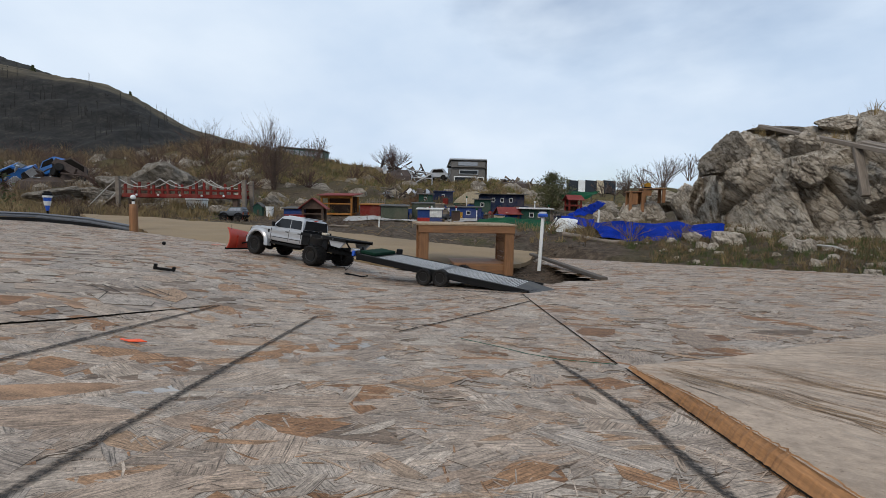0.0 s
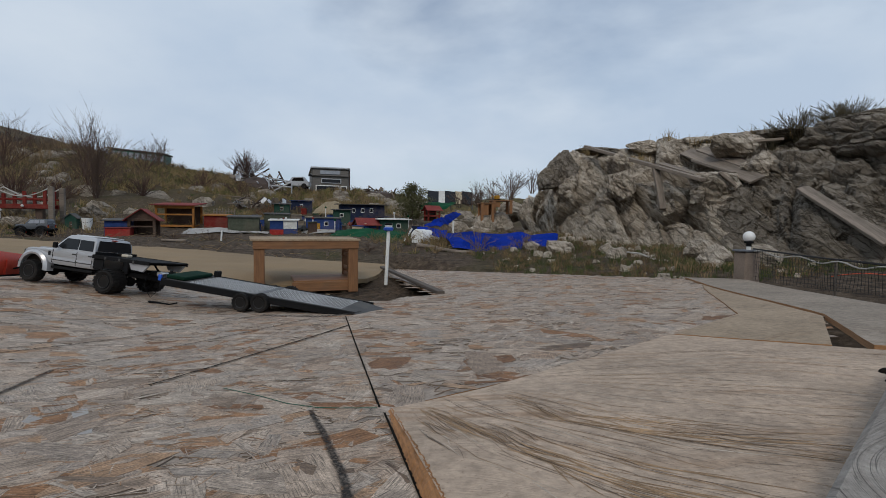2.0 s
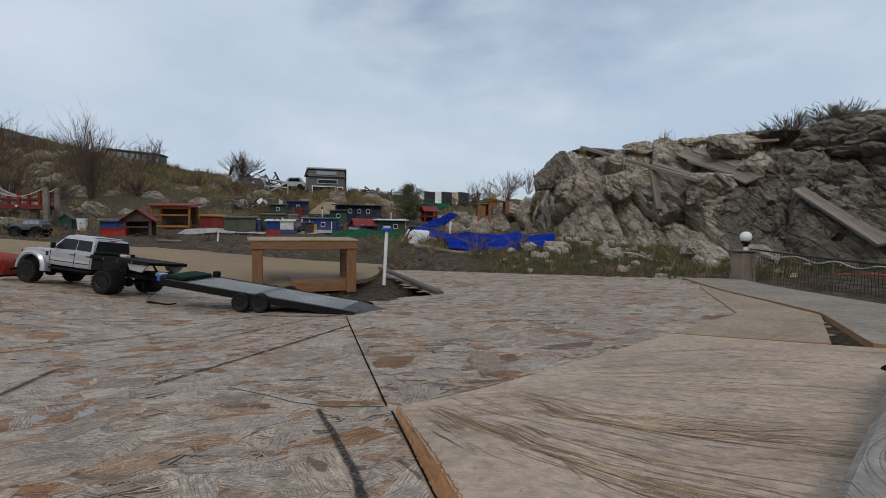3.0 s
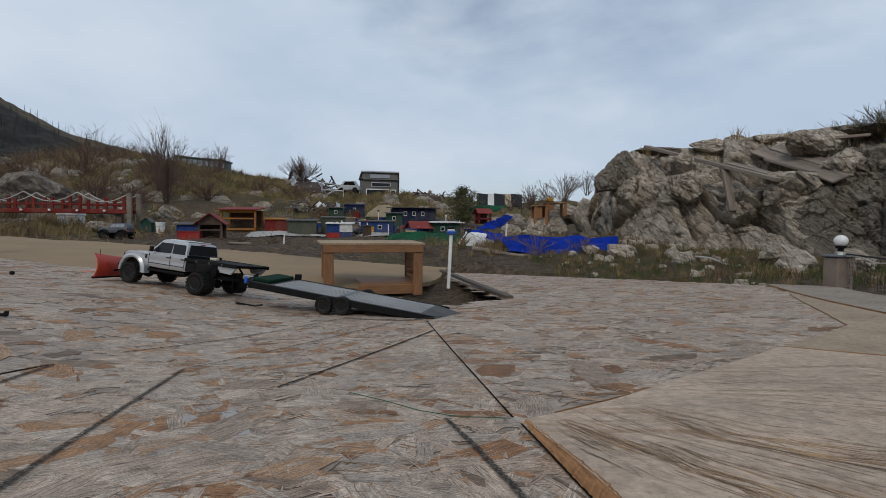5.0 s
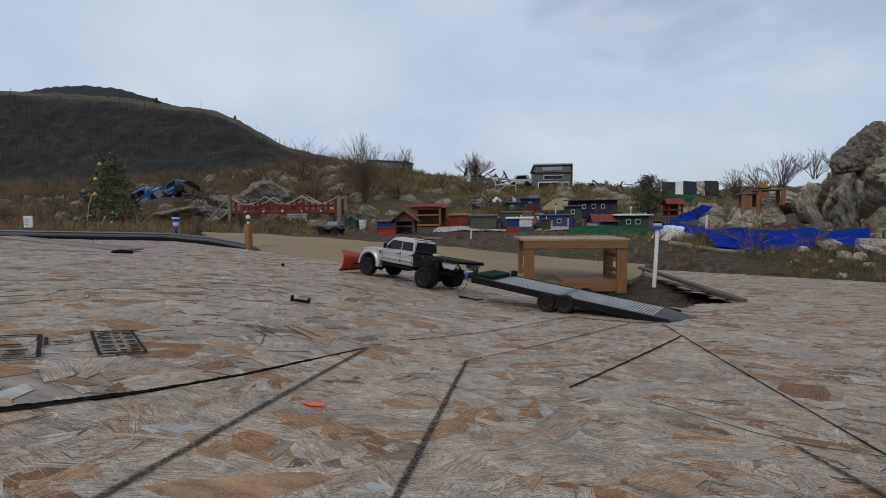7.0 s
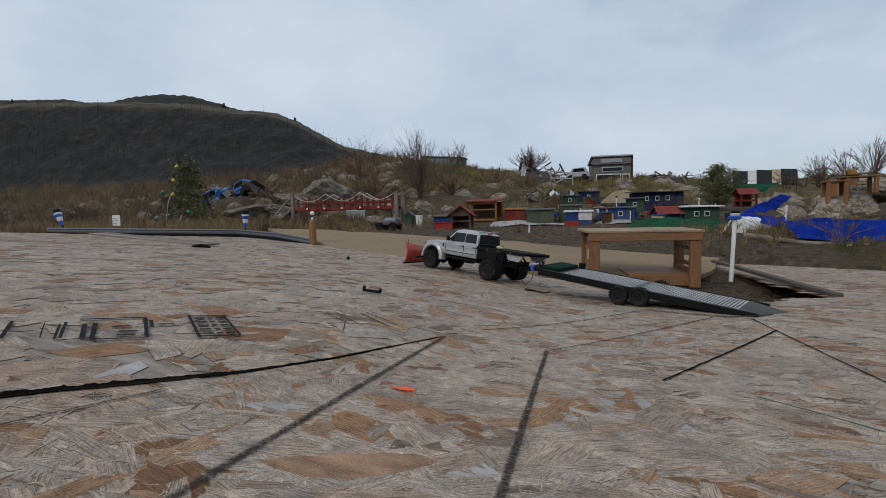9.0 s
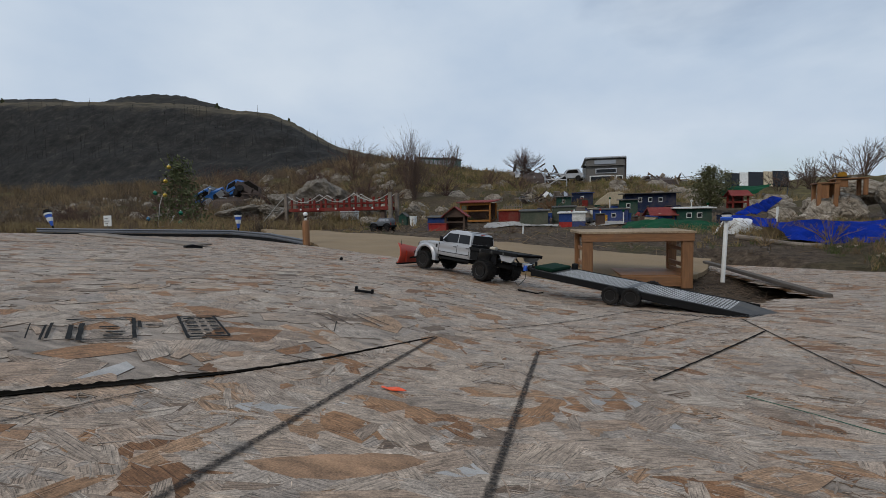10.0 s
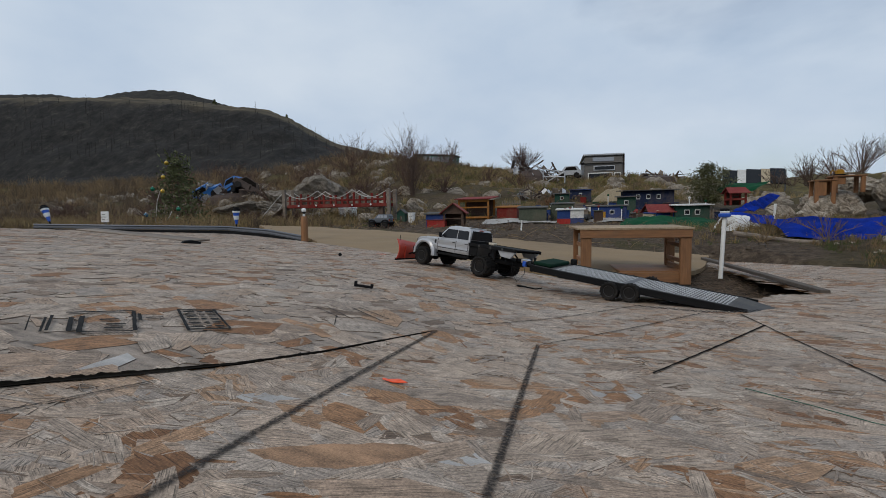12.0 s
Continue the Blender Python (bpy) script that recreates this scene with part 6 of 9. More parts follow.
    for s in (1, -1):
        wheel(t, pose(0.193, s * 0.098, 0.046) @ side_y(s), 0.046, 0.042, 20)
        wheel(t, pose(-0.193, s * 0.106, 0.0475) @ side_y(s), 0.0475, 0.074, 20)
    # winch box lying on the bed
    w = thing("winch", "beige winch with a black drum lying on the truck bed", "winch", t.matrix_basis @ pose(-0.165, 0.02, 0.1455))
    M["beige"] = material("beige_plastic", (0.55, 0.48, 0.38), 0.6, var=0.15)
    part("housing", MB().box((-0.022, -0.014, 0), (0.01, 0.014, 0.012), 0.003), M["beige"], w)
    part("drum", MB().lathe([(0.008, -0.012), (0.008, 0.012)], 14, "X", m=Matrix.Translation((0.022, 0, 0.008))), M["black"], w)
    # plough blade in front
    p = thing("plough_blade", "curved red-orange plastic plough blade in front of the truck", "plough", t.matrix_basis @ pose(0.372, 0.03, 0, 0, 0, 20))
    mb = MB()
    rings = []
    for i in range(9):
        a = radians(-38 + 86 * i / 8)
        x, z = 0.05 - 0.062 * math.cos(a), 0.042 + 0.06 * math.sin(a)
        rings.append([Vector((x, -0.15, z)), Vector((x - 0.004, -0.15, z)), Vector((x - 0.004, 0.15, z * 1.3)), Vector((x, 0.15, z * 1.3))])
    mb.ring(rings)
    blade = part("blade", mb, M["red"], p, smooth=True)
    for y in (-0.08, 0.08):
        part("blade_rib", MB().box((-0.020, y - 0.002, 0.012), (-0.011, y + 0.002, 0.075), 0.001), M["red"], p)
    part("push_arm", MB().tube([(-0.015, 0.03, 0.035), (-0.075, 0.02, 0.055)], 0.004, 8), M["black"], p)
    part("push_arm", MB().tube([(-0.015, -0.03, 0.035), (-0.075, -0.02, 0.055)], 0.004, 8), M["black"], p)
    part("cutting_edge", MB().box((-0.004, -0.15, 0.0), (0.006, 0.15, 0.01), 0.001), M["black"], p)
    part("marker_stick", MB().tube([(0.0, 0.12, 0.10), (0.002, 0.122, 0.13)], 0.0012, 5), M["black"], p)


build_truck()

# ---- car trailer with a tread-plate bed ----
M["tread"] = material("tread_plate", (0.44, 0.45, 0.46), 0.6, metal=0.2, var=0.25, scale=40, dirt=0.3)
M["plate"] = material("dull_plate", (0.06, 0.06, 0.06), 0.85, metal=0.0, var=0.4, scale=40, dirt=0.4)


def build_trailer():
    LEN, W2 = 0.765, 0.106
    rear = Vector((0.634, 1.642, 0))
    rear.z = zb(0.634, 1.642) + 0.004
    m = Matrix.Translation(rear) @ pose(0, 0, 0, 0, 0, 155.5) @ pose(0, 0, 0, 0, -7.2, 0)
    t = thing("car_trailer", "black model car trailer with a tilted bright tread-plate bed", "trailer", m)
    part("bed", MB().box((0.045, -W2 + 0.008, 0.006), (LEN, W2 - 0.008, 0.011), 0.001), M["plate"], t)
    # raised diamonds of the tread plate
    mb = MB()
    nx, ny = 58, 14
    for i in range(nx):
        for j in range(ny):
            x = 0.055 + (LEN - 0.15) * (i + 0.5) / nx
            y = -W2 + 0.016 + (2 * W2 - 0.032) * (j + 0.5) / ny
            a = radians(45 if (i + j) % 2 else -45)
            c, s = math.cos(a), math.sin(a)
            o = [(-0.0064, 0), (0, -0.0027), (0.0064, 0), (0, 0.0027)]
            base = [Vector((x + px * c - py * s, y + px * s + py * c, 0.0108)) for px, py in o]
            top = [Vector((x + px * 0.6 * c - py * 0.6 * s, y + px * 0.6 * s + py * 0.6 * c, 0.0122)) for px, py in o]
            mb.ring([base, top])
    d = part("tread_pattern", mb, M["tread"], t, "raised bright diamonds of the tread plate")
    d["kind"] = "stuff"
    part("bed_joint", MB().box((LEN * 0.5 - 0.012, -W2 + 0.01, 0.0105), (LEN * 0.5 + 0.012, W2 - 0.01, 0.0128), 0.0005), M["rim_black"], t)
    for s in (1, -1):
        part("side_rail", MB().box((0.0, s * W2 - 0.005, -0.013), (LEN + 0.005, s * W2 + 0.005, 0.012), 0.0015), M["black"], t)
        part("ramp_edge", MB().prism([(0.045, -0.012), (0.05, 0.011), (-0.045, -0.004), (-0.045, -0.008)], s * (W2 - 0.012) - 0.008, s * (W2 - 0.012) + 0.008, 1), M["black"], t)
        part("tongue_bar", MB().tube([(LEN, s * W2 * 0.75, -0.004), (LEN + 0.085, 0, 0.0)], 0.007, 6), M["black"], t)
    part("ramp", MB().prism([(0.046, 0.004), (0.046, 0.0105), (-0.05, -0.002), (-0.05, -0.006)], -W2 + 0.006, W2 - 0.006, 1), M["plate"], t, "dark steel loading ramp")
    part("front_beam", MB().box((LEN - 0.004, -W2, -0.016), (LEN + 0.006, W2, 0.014), 0.001), M["black"], t)
    for i in range(8):
        x = 0.06 + i * 0.095
        part("cross_member", MB().box((x - 0.004, -W2 + 0.006, -0.014), (x + 0.004, W2 - 0.006, 0.004), 0.001), M["black"], t)
    part("coupler", MB().box((LEN + 0.070, -0.012, -0.006), (LEN + 0.110, 0.012, 0.012), 0.003), M["chrome"], t, "bright metal coupler")
    part("jack_post", MB().tube([(LEN + 0.035, 0.02, -0.03), (LEN + 0.035, 0.02, 0.03)], 0.006, 8), M["black"], t)
    part("safety_cable", MB().tube([(LEN + 0.085, 0.01, 0.0), (LEN + 0.075, 0.03, -0.05), (LEN + 0.095, 0.05, -0.085), (LEN + 0.13, 0.045, -0.05), (LEN + 0.14, 0.03, -0.01)], 0.0014, 6), M["black"], t)
    part("plug", MB().box((LEN + 0.081, 0.004, -0.02), (LEN + 0.097, 0.018, 0.004), 0.002), M["blue"], t, "blue plastic plug")
    # level axle group
    up = pose(0, 0, 0, 0, 7.2, 0)
    for x in (0.355, 0.428):
        zc = -(x * math.sin(radians(7.2))) + 0.032
        for s in (1, -1):
            wheel(t, Matrix.Translation((x, s * (W2 + 0.006), zc)) @ up @ side_y(s), 0.034, 0.03, 16, rim_r=0.6, bolts=5)
        part("axle", MB().tube([(x, -W2, zc), (x, W2, zc)], 0.005, 8), M["black"], t)
    # tool tray on the front of the bed
    g = thing("tool_tray", "dark green plastic tray with a black box on the trailer front", "tray", m @ pose(LEN - 0.045, 0.0, 0.0125, 0, 0, 0))
    M["dk_green"] = material("dark_green_plastic", (0.006, 0.026, 0.016), 0.9, var=0.3, spec=0.1)
    part("tray", MB().box((-0.035, -0.075, 0), (0.045, 0.09, 0.014), 0.003), M["dk_green"], g)
    part("box", MB().box((-0.058, -0.1, 0), (-0.036, -0.075, 0.024), 0.003), M["black"], g)
    # chain along the near side
    ch = MB()
    pts = []
    for i in range(46):
        u = i / 45
        x, y = 0.28 + 0.33 * u, 1.575 - 0.09 * u - 0.03 * math.sin(u * 3.1)
        pts.append(Vector((x, y, zb(x, y) + 0.005 + 0.045 * max(0, u - 0.55) ** 1.5)))
    for i in range(45):
        a, b = pts[i], pts[i + 1]
        q = Matrix.Translation((a + b) / 2) @ (b - a).to_track_quat("X", "Z").to_matrix().to_4x4() @ pose(0, 0, 0, 90 * (i % 2))
        loop = [q @ Vector((0.0046 * math.cos(v), 0.0024 * math.sin(v), 0)) for v in [2 * math.pi * k / 8 for k in range(8)]]
        for k in range(8):
            ch.tube([loop[k], loop[(k + 1) % 8]], 0.0007, 4)
    tagged(part("chain", ch, M["rim_black"]), "thin steel chain lying along the trailer", "chain")


build_trailer()

# ---- wooden stand behind the trailer ----
def build_stand():
    FL, FR, BR, BL = Vector((0.075, 2.90, 0)), Vector((0.729, 2.976, 0)), Vector((0.69, 3.46, 0)), Vector((0.0, 3.405, 0))
    zt, z0 = 0.128, -0.215
    t = thing("wooden_stand", "open reddish cedar stand built of boards", "stand", pose(0, 0, z0))
    H = zt - z0
    u = (FR - FL).normalized()
    v = Vector((-u.y, u.x, 0))
    yaw = math.degrees(math.atan2(u.y, u.x))

    def leg(p, dx, dy, name="leg"):
        part(name, MB().box((0, 0, 0), (dx, dy, H - 0.022), 0.003), M["wood"], t, m=Matrix.Translation(p) @ pose(0, 0, 0, 0, 0, yaw))

    leg(FL + u * 0.015 + v * 0.012, 0.062, 0.03)
    leg(FR - u * 0.075 + v * 0.012, 0.062, 0.03)
    leg(BL + u * 0.03 - v * 0.06, 0.03, 0.06)
    leg(BR - u * 0.065 - v * 0.06, 0.06, 0.03)
    top = MB()
    o = [FL, FR, BR, BL]
    top.ring([[Vector((p.x, p.y, H - 0.012)) for p in o], [Vector((p.x, p.y, H + (0.004 if i > 1 else -0.002))) for i, p in enumerate(o)]])
    M["pale_board"] = plywood_material("pale_board", (0.36, 0.265, 0.17), (0.22, 0.13, 0.07), angle=0.1)
    part("top_board", top, M["pale_board"], t, "pale weathered top board")
    L = (FR - FL).length
    part("front_rail", MB().box((0.0, 0, 0), (L - 0.02, 0.02, 0.05), 0.002), M["wood_x"], t, m=Matrix.Translation(FL + u * 0.01 + v * 0.004 + Vector((0, 0, H - 0.062))) @ pose(0, 0, 0, 0, 0, yaw))
    part("back_rail", MB().box((0.0, 0, 0), (L - 0.02, 0.02, 0.03), 0.002), M["wood_x"], t, m=Matrix.Translation(BL + u * 0.03 - v * 0.03 + Vector((0, 0, H - 0.05))) @ pose(0, 0, 0, 0, 0, yaw))
    part("lower_rail", MB().box((0.0, 0, 0), (L * 0.62, 0.016, 0.06), 0.002), M["wood_x"], t, m=Matrix.Translation(FR - u * (L * 0.64) + v * 0.03 + Vector((0, 0, 0.01))) @ pose(0, 0, 0, 0, 0, yaw))
    part("lower_shelf", MB().box((0.0, 0, 0), (L * 0.6, 0.4, 0.012), 0.002), M["wood_x"], t, m=Matrix.Translation(FR - u * (L * 0.62) + v * 0.05 + Vector((0, 0, 0.065))) @ pose(0, 0, 0, 0, 0, yaw))
    for z in (0.12, 0.215):
        for p in (FR - u * 0.04, FL + u * 0.03):
            q = p + v * 0.03
            part("side_rail", MB().box((0, 0, 0), (0.014, 0.40, 0.025), 0.002), M["wood"], t, m=Matrix.Translation(q + Vector((0, 0, z))) @ pose(0, 0, 0, 0, 0, yaw))
    part("side_panel", MB().box((0, 0, 0), (0.012, 0.36, 0.075), 0.002), M["wood_x"], t, m=Matrix.Translation(FR - u * 0.042 + v * 0.05 + Vector((0, 0, 0.03))) @ pose(0, 0, 0, 0, 0, yaw))
    timber("white_lath", "pale wooden lath lying beside the trailer", (0.30, 2.33, zb(0.30, 2.33) + 0.008), (0.60, 2.0, zb(0.60, 2.0) + 0.008), 0.02, 0.012, M["pale_board"])
    timber("pale_block", "short pale wood block on the lath", (0.50, 2.11, zb(0.50, 2.11) + 0.022), (0.515, 2.093, zb(0.515, 2.093) + 0.022), 0.016, 0.018, M["pale_board"], category="block")


build_stand()

# ---- white pole with a solar lamp ----
def build_pole():
    b, tp = Vector((0.928, 3.232, -0.205)), Vector((0.95, 3.26, 0.178))
    t = thing("solar_lamp_pole", "white plastic pole carrying a blue and black solar lamp", "lamp pole", Matrix.Translation(b))
    part("pole", MB().tube([(0, 0, 0), (tp - b) * 0.5, tp - b], 0.0125, 14), M["white"], t, smooth=True)
    top = tp - b
    part("lamp_body", MB().lathe([(0.024, 0), (0.034, 0.006), (0.036, 0.02), (0.03, 0.026)], 20, m=Matrix.Translation(top)), M["blue"], t, "bright blue lamp rim", smooth=True)
    part("lamp_glass", MB().lathe([(0.025, 0.026), (0.028, 0.036), (0.024, 0.04)], 20, m=Matrix.Translation(top)), M["white"], t, smooth=True)
    part("solar_cap", MB().lathe([(0.026, 0.04), (0.027, 0.05), (0.018, 0.056), (0.001, 0.057)], 20, m=Matrix.Translation(top)), M["black"], t, "black solar cap")


build_pole()

# ---- wooden post with a globe lamp, guard rail and leaning lamps at the left edge ----
M["frost"] = material("frosted_globe", (0.75, 0.75, 0.74), 0.3, var=0.08, bump=0, coat=0.3)
M["zinc"] = material("galvanised_rail", (0.13, 0.14, 0.16), 0.6, metal=0.25, var=0.2, scale=12, dirt=0.3)


def globe_lamp(parent, m, r=0.03):
    part("lamp_neck", MB().lathe([(r * 0.45, 0), (r * 0.4, r * 0.5), (r * 0.75, r * 0.6), (r * 0.8, r * 0.9), (r * 0.5, r)], 16, m=m), M["black"], parent, smooth=True)
    prof = [(r * math.sin(a) + 1e-4, r * 1.75 - r * math.cos(a)) for a in [radians(28 + 152 * i / 12) for i in range(13)]]
    part("globe", MB().lathe(prof, 24, m=m), M["frost"], parent, "frosted white globe", smooth=True)


post = thing("lamp_post", "round cedar post with a small white globe lamp", "lamp post", pose(-2.534, 3.999, -0.03))
part("post", MB().lathe([(0.034, 0), (0.035, 0.05), (0.034, 0.2), (0.032, 0.255), (0.028, 0.262)], 18), M["wood"], post, smooth=True)
part("cap_pin", MB().tube([(0, 0, 0.26), (0, 0, 0.285)], 0.012, 10), M["white"], post)
globe_lamp(post, Matrix.Translation((0, 0, 0.283)), 0.022)

RAIL = [(-6.0, 3.85, 0.15), (-5.0, 4.15, 0.12), (-3.95, 4.62, 0.085), (-3.2, 4.35, 0.05), (-2.55, 4.02, -0.005)]
rail = thing("guard_rail", "low galvanised guard rail on a dark timber kerb", "guard rail", kind="")
for a, b in zip(RAIL, RAIL[1:]):
    a, b = Vector(a), Vector(b)
    q = Matrix.Translation(a) @ (b - a).to_track_quat("X", "Z").to_matrix().to_4x4()
    ln = (b - a).length
    part("kerb_timber", MB().box((0, -0.03, -0.10), (ln, 0.03, -0.005), 0.004), M["black"], rail, m=q)
    mb = MB()
    prof = [(-0.028, 0.0), (-0.03, 0.012), (-0.018, 0.02), (-0.016, 0.03), (-0.028, 0.038), (-0.022, 0.05), (-0.012, 0.05), (-0.008, 0.0)]
    mb.ring([[Vector((0, y, z)) for y, z in prof], [Vector((ln, y, z)) for y, z in prof]])
    part("rail_beam", mb, M["zinc"], rail, m=q)


def leaning_lamp(base, lean, label):
    t = thing("solar_stake_lamp", label, "lamp", Matrix.Translation(base) @ pose(0, 0, 0, lean[0], lean[1], 0))
    part("stake", MB().tube([(0, 0, -0.03), (0, 0, 0.11)], 0.009, 8), M["black"], t)
    part("lamp_cone", MB().lathe([(0.012, 0.10), (0.022, 0.16), (0.036, 0.235), (0.04, 0.26)], 16), M["blue"], t, "blue and white plastic cone", smooth=True)
    part("band", MB().lathe([(0.0265, 0.155), (0.0335, 0.20), (0.031, 0.20)], 16), M["white"], t, smooth=True)
    part("band", MB().lathe([(0.040, 0.236), (0.042, 0.256), (0.038, 0.258)], 16), M["white"], t, smooth=True)
    part("solar_cap", MB().lathe([(0.043, 0.258), (0.044, 0.275), (0.03, 0.285), (0.03, 0.30), (0.001, 0.302)], 16), M["black"], t, smooth=True)


leaning_lamp((-5.80, 3.9, 0.13), (0, -24, 0), "blue and white solar stake lamp leaning sideways")
leaning_lamp((-3.86, 4.63, 0.055), (0, 1, 0), "blue and white solar stake lamp beside the guard rail")

# ---- net fence and globe lamp at the walkway ----
M["net"] = material("black_net", (0.016, 0.015, 0.015), 0.8, var=0.3)
M["stone_post"] = material("mortared_stone", (0.20, 0.155, 0.125), 0.9, var=0.4, scale=40, bump=0.6)


def build_fence():
    p0 = Vector((2.945, 2.16, zb(2.945, 2.16) - 0.03))
    t = thing("gate_post", "stone-coloured post wrapped in net with a white globe lamp", "post", Matrix.Translation(p0))
    part("post", MB().box((-0.055, -0.045, 0), (0.055, 0.045, 0.20), 0.008), M["stone_post"], t)
    part("post_cap", MB().box((-0.062, -0.052, 0.2), (0.066, 0.052, 0.212), 0.004), M["zinc"], t)
    part("lamp_pin", MB().tube([(0.01, 0, 0.21), (0.01, 0, 0.235)], 0.012, 10), M["white"], t)
    globe_lamp(t, Matrix.Translation((0.01, 0, 0.232)), 0.033)
    f = thing("net_fence", "sagging black plastic net fence with a pale top rope", "fence")
    a = [Vector((2.93, 2.12, zb(2.93, 2.12))), Vector((2.75, 1.62, zb(2.75, 1.62))), Vector((2.62, 1.25, zb(2.62, 1.25))), Vector((2.52, 0.85, zb(2.52, 0.85))), Vector((2.45, 0.3, zb(2.45, 0.3)))]
    hs = (0.185, 0.15, 0.125, 0.12, 0.12)

    def at(u):
        k = min(int(u * 4), 3)
        w = u * 4 - k
        return a[k].lerp(a[k + 1], w), hs[k] + (hs[k + 1] - hs[k]) * w

    mb = MB()
    n, rows = 84, 8
    grid = []
    for i in range(n + 1):
        p, h = at(i / n)
        col = []
        for j in range(rows + 1):
            z = h * j / rows
            s = 0.012 * math.sin(i * 0.35 + j * 0.5) + 0.006 * noise.noise(Vector((i * 0.3, j * 0.4, 2)))
            col.append(Vector((p.x + 0.02 + s, p.y + s * 0.3, p.z + 0.004 + z - 0.006 * math.sin(i * 0.13) * j / rows)))
        grid.append(col)
    for i in range(n + 1):
        mb.tube([grid[i][j] for j in range(rows + 1)], 0.001, 3)
    for j in range(rows + 1):
        mb.tube([grid[i][j] for i in range(n + 1)], 0.001, 3)
    net = part("net_mesh", mb, M["net"], f)
    M["rope"] = material("pale_rope", (0.42, 0.40, 0.37), 0.9, var=0.2)
    part("top_rope", MB().tube([at(i / 40)[0] + Vector((0.015, 0, at(i / 40)[1] - 0.012 + 0.01 * math.sin(i))) for i in range(41)], 0.0035, 6), M["rope"], f, "pale rope along the net")
    part("top_band", MB().tube([at(i / 40)[0] + Vector((0.018, 0, at(i / 40)[1] + 0.004)) for i in range(41)], 0.0045, 6), M["net"], f)
    part("red_cord", MB().tube([at(0.3 + 0.7 * i / 30)[0] + Vector((0.05, 0, at(0.3 + 0.7 * i / 30)[1] * (0.45 + 0.25 * math.sin(i * 0.2)))) for i in range(31)], 0.002, 5), M["orange_flag"], f, "red cord behind the net")
    for u in (0.33, 0.66, 1.0):
        p, h = at(u)
        part("stake", MB().tube([p + Vector((0.03, 0, -0.05)), p + Vector((0.03, 0, h + 0.01))], 0.006, 8), M["wood_old"], f)


build_fence()

# ---- vegetation ----
M["twig"] = material("bare_twigs", (0.10, 0.065, 0.048), 0.9, var=0.4, scale=20)
M["twig_red"] = material("reddish_twigs", (0.085, 0.045, 0.034), 0.9, var=0.4, scale=20)
M["dry_grass"] = material("dry_grass", (0.24, 0.17, 0.075), 0.9, var=0.45, scale=8, bump=0)
M["weed"] = material("dead_weeds", (0.20, 0.135, 0.07), 0.95, var=0.85, scale=2.2, bump=0)
M["weed_red"] = material("rusty_weeds", (0.105, 0.072, 0.046), 0.95, var=0.85, scale=2.2, bump=0)
M["green_grass"] = material("green_grass", (0.06, 0.075, 0.02), 0.9, var=0.5, scale=8, bump=0)
M["meadow"] = material("meadow_grass", (0.115, 0.105, 0.030), 0.9, var=0.5, scale=3, bump=0)
M["needle"] = material("green_needles", (0.075, 0.085, 0.03), 0.8, var=0.5, scale=12, bump=0)
M["leaf_olive"] = material("olive_leaves", (0.095, 0.095, 0.036), 0.8, var=0.5, scale=10, bump=0)
M["sage"] = material("sage_stems", (0.105, 0.088, 0.052), 0.9, var=0.4, scale=12)
M["dead_orange"] = material("dead_branches", (0.17, 0.085, 0.04), 0.9, var=0.4, scale=20)
M["far_wood"] = material("dead_wood", (0.028, 0.024, 0.021), 0.95, var=0.3)


def gz(x, y):
    return float(land_z(np.array([x]), np.array([y]))[0])


def bare_bush(name, label, at, height, spread, stems, mat, seed, forks=4, thick=0.012, category="bush"):
    """Upright stems that fork into fine bare twigs."""
    g = random.Random(seed)
    t = thing(name, label, category, Matrix.Translation(at))
    low, fine = MB(), MB()
    for i in range(stems):
        a = g.uniform(0, 2 * math.pi)
        lean = g.uniform(0.05, 1.0) * spread
        h = height * g.uniform(0.6, 1.0) * (1 - 0.25 * lean / max(spread, 1e-3))
        base = Vector((math.cos(a), math.sin(a), 0)) * spread * 0.12 * g.random()
        tip = Vector((math.cos(a) * lean, math.sin(a) * lean, h))
        mid = base.lerp(tip, 0.5) + Vector((g.gauss(0, 1), g.gauss(0, 1), 0)) * height * 0.03 - Vector((math.cos(a), math.sin(a), 0)) * lean * 0.12
        pts = [base, base.lerp(mid, 0.5), mid, mid.lerp(tip, 0.55), tip]
        low.tube(pts, thick * 0.6, 5, taper=thick * 0.15)
        for k in range(forks):
            u = g.uniform(0.3, 0.95)
            s = mid.lerp(tip, (u - 0.5) * 2) if u > 0.5 else base.lerp(mid, u * 2)
            d = (tip - base).normalized() * height * g.uniform(0.12, 0.3) + Vector((g.gauss(0, 1), g.gauss(0, 1), g.uniform(-0.2, 0.8))) * height * 0.09
            e = s + d
            fine.tube([s, s.lerp(e, 0.5) + Vector((g.gauss(0, 1), g.gauss(0, 1), 0)) * height * 0.012, e], thick * 0.28, 4, taper=thick * 0.1)
            for _ in range(4):
                s2 = s.lerp(e, g.uniform(0.3, 0.9))
                e2 = s2 + d * g.uniform(0.25, 0.5) + Vector((g.gauss(0, 1), g.gauss(0, 1), g.random())) * height * 0.04
                fine.tube([s2, e2], thick * 0.16, 3, taper=thick * 0.06)
    for nm, mb in (("branchwork", low), ("twig_mass", fine)):
        part(nm, mb, mat, t)["kind"] = "stuff"
    return t


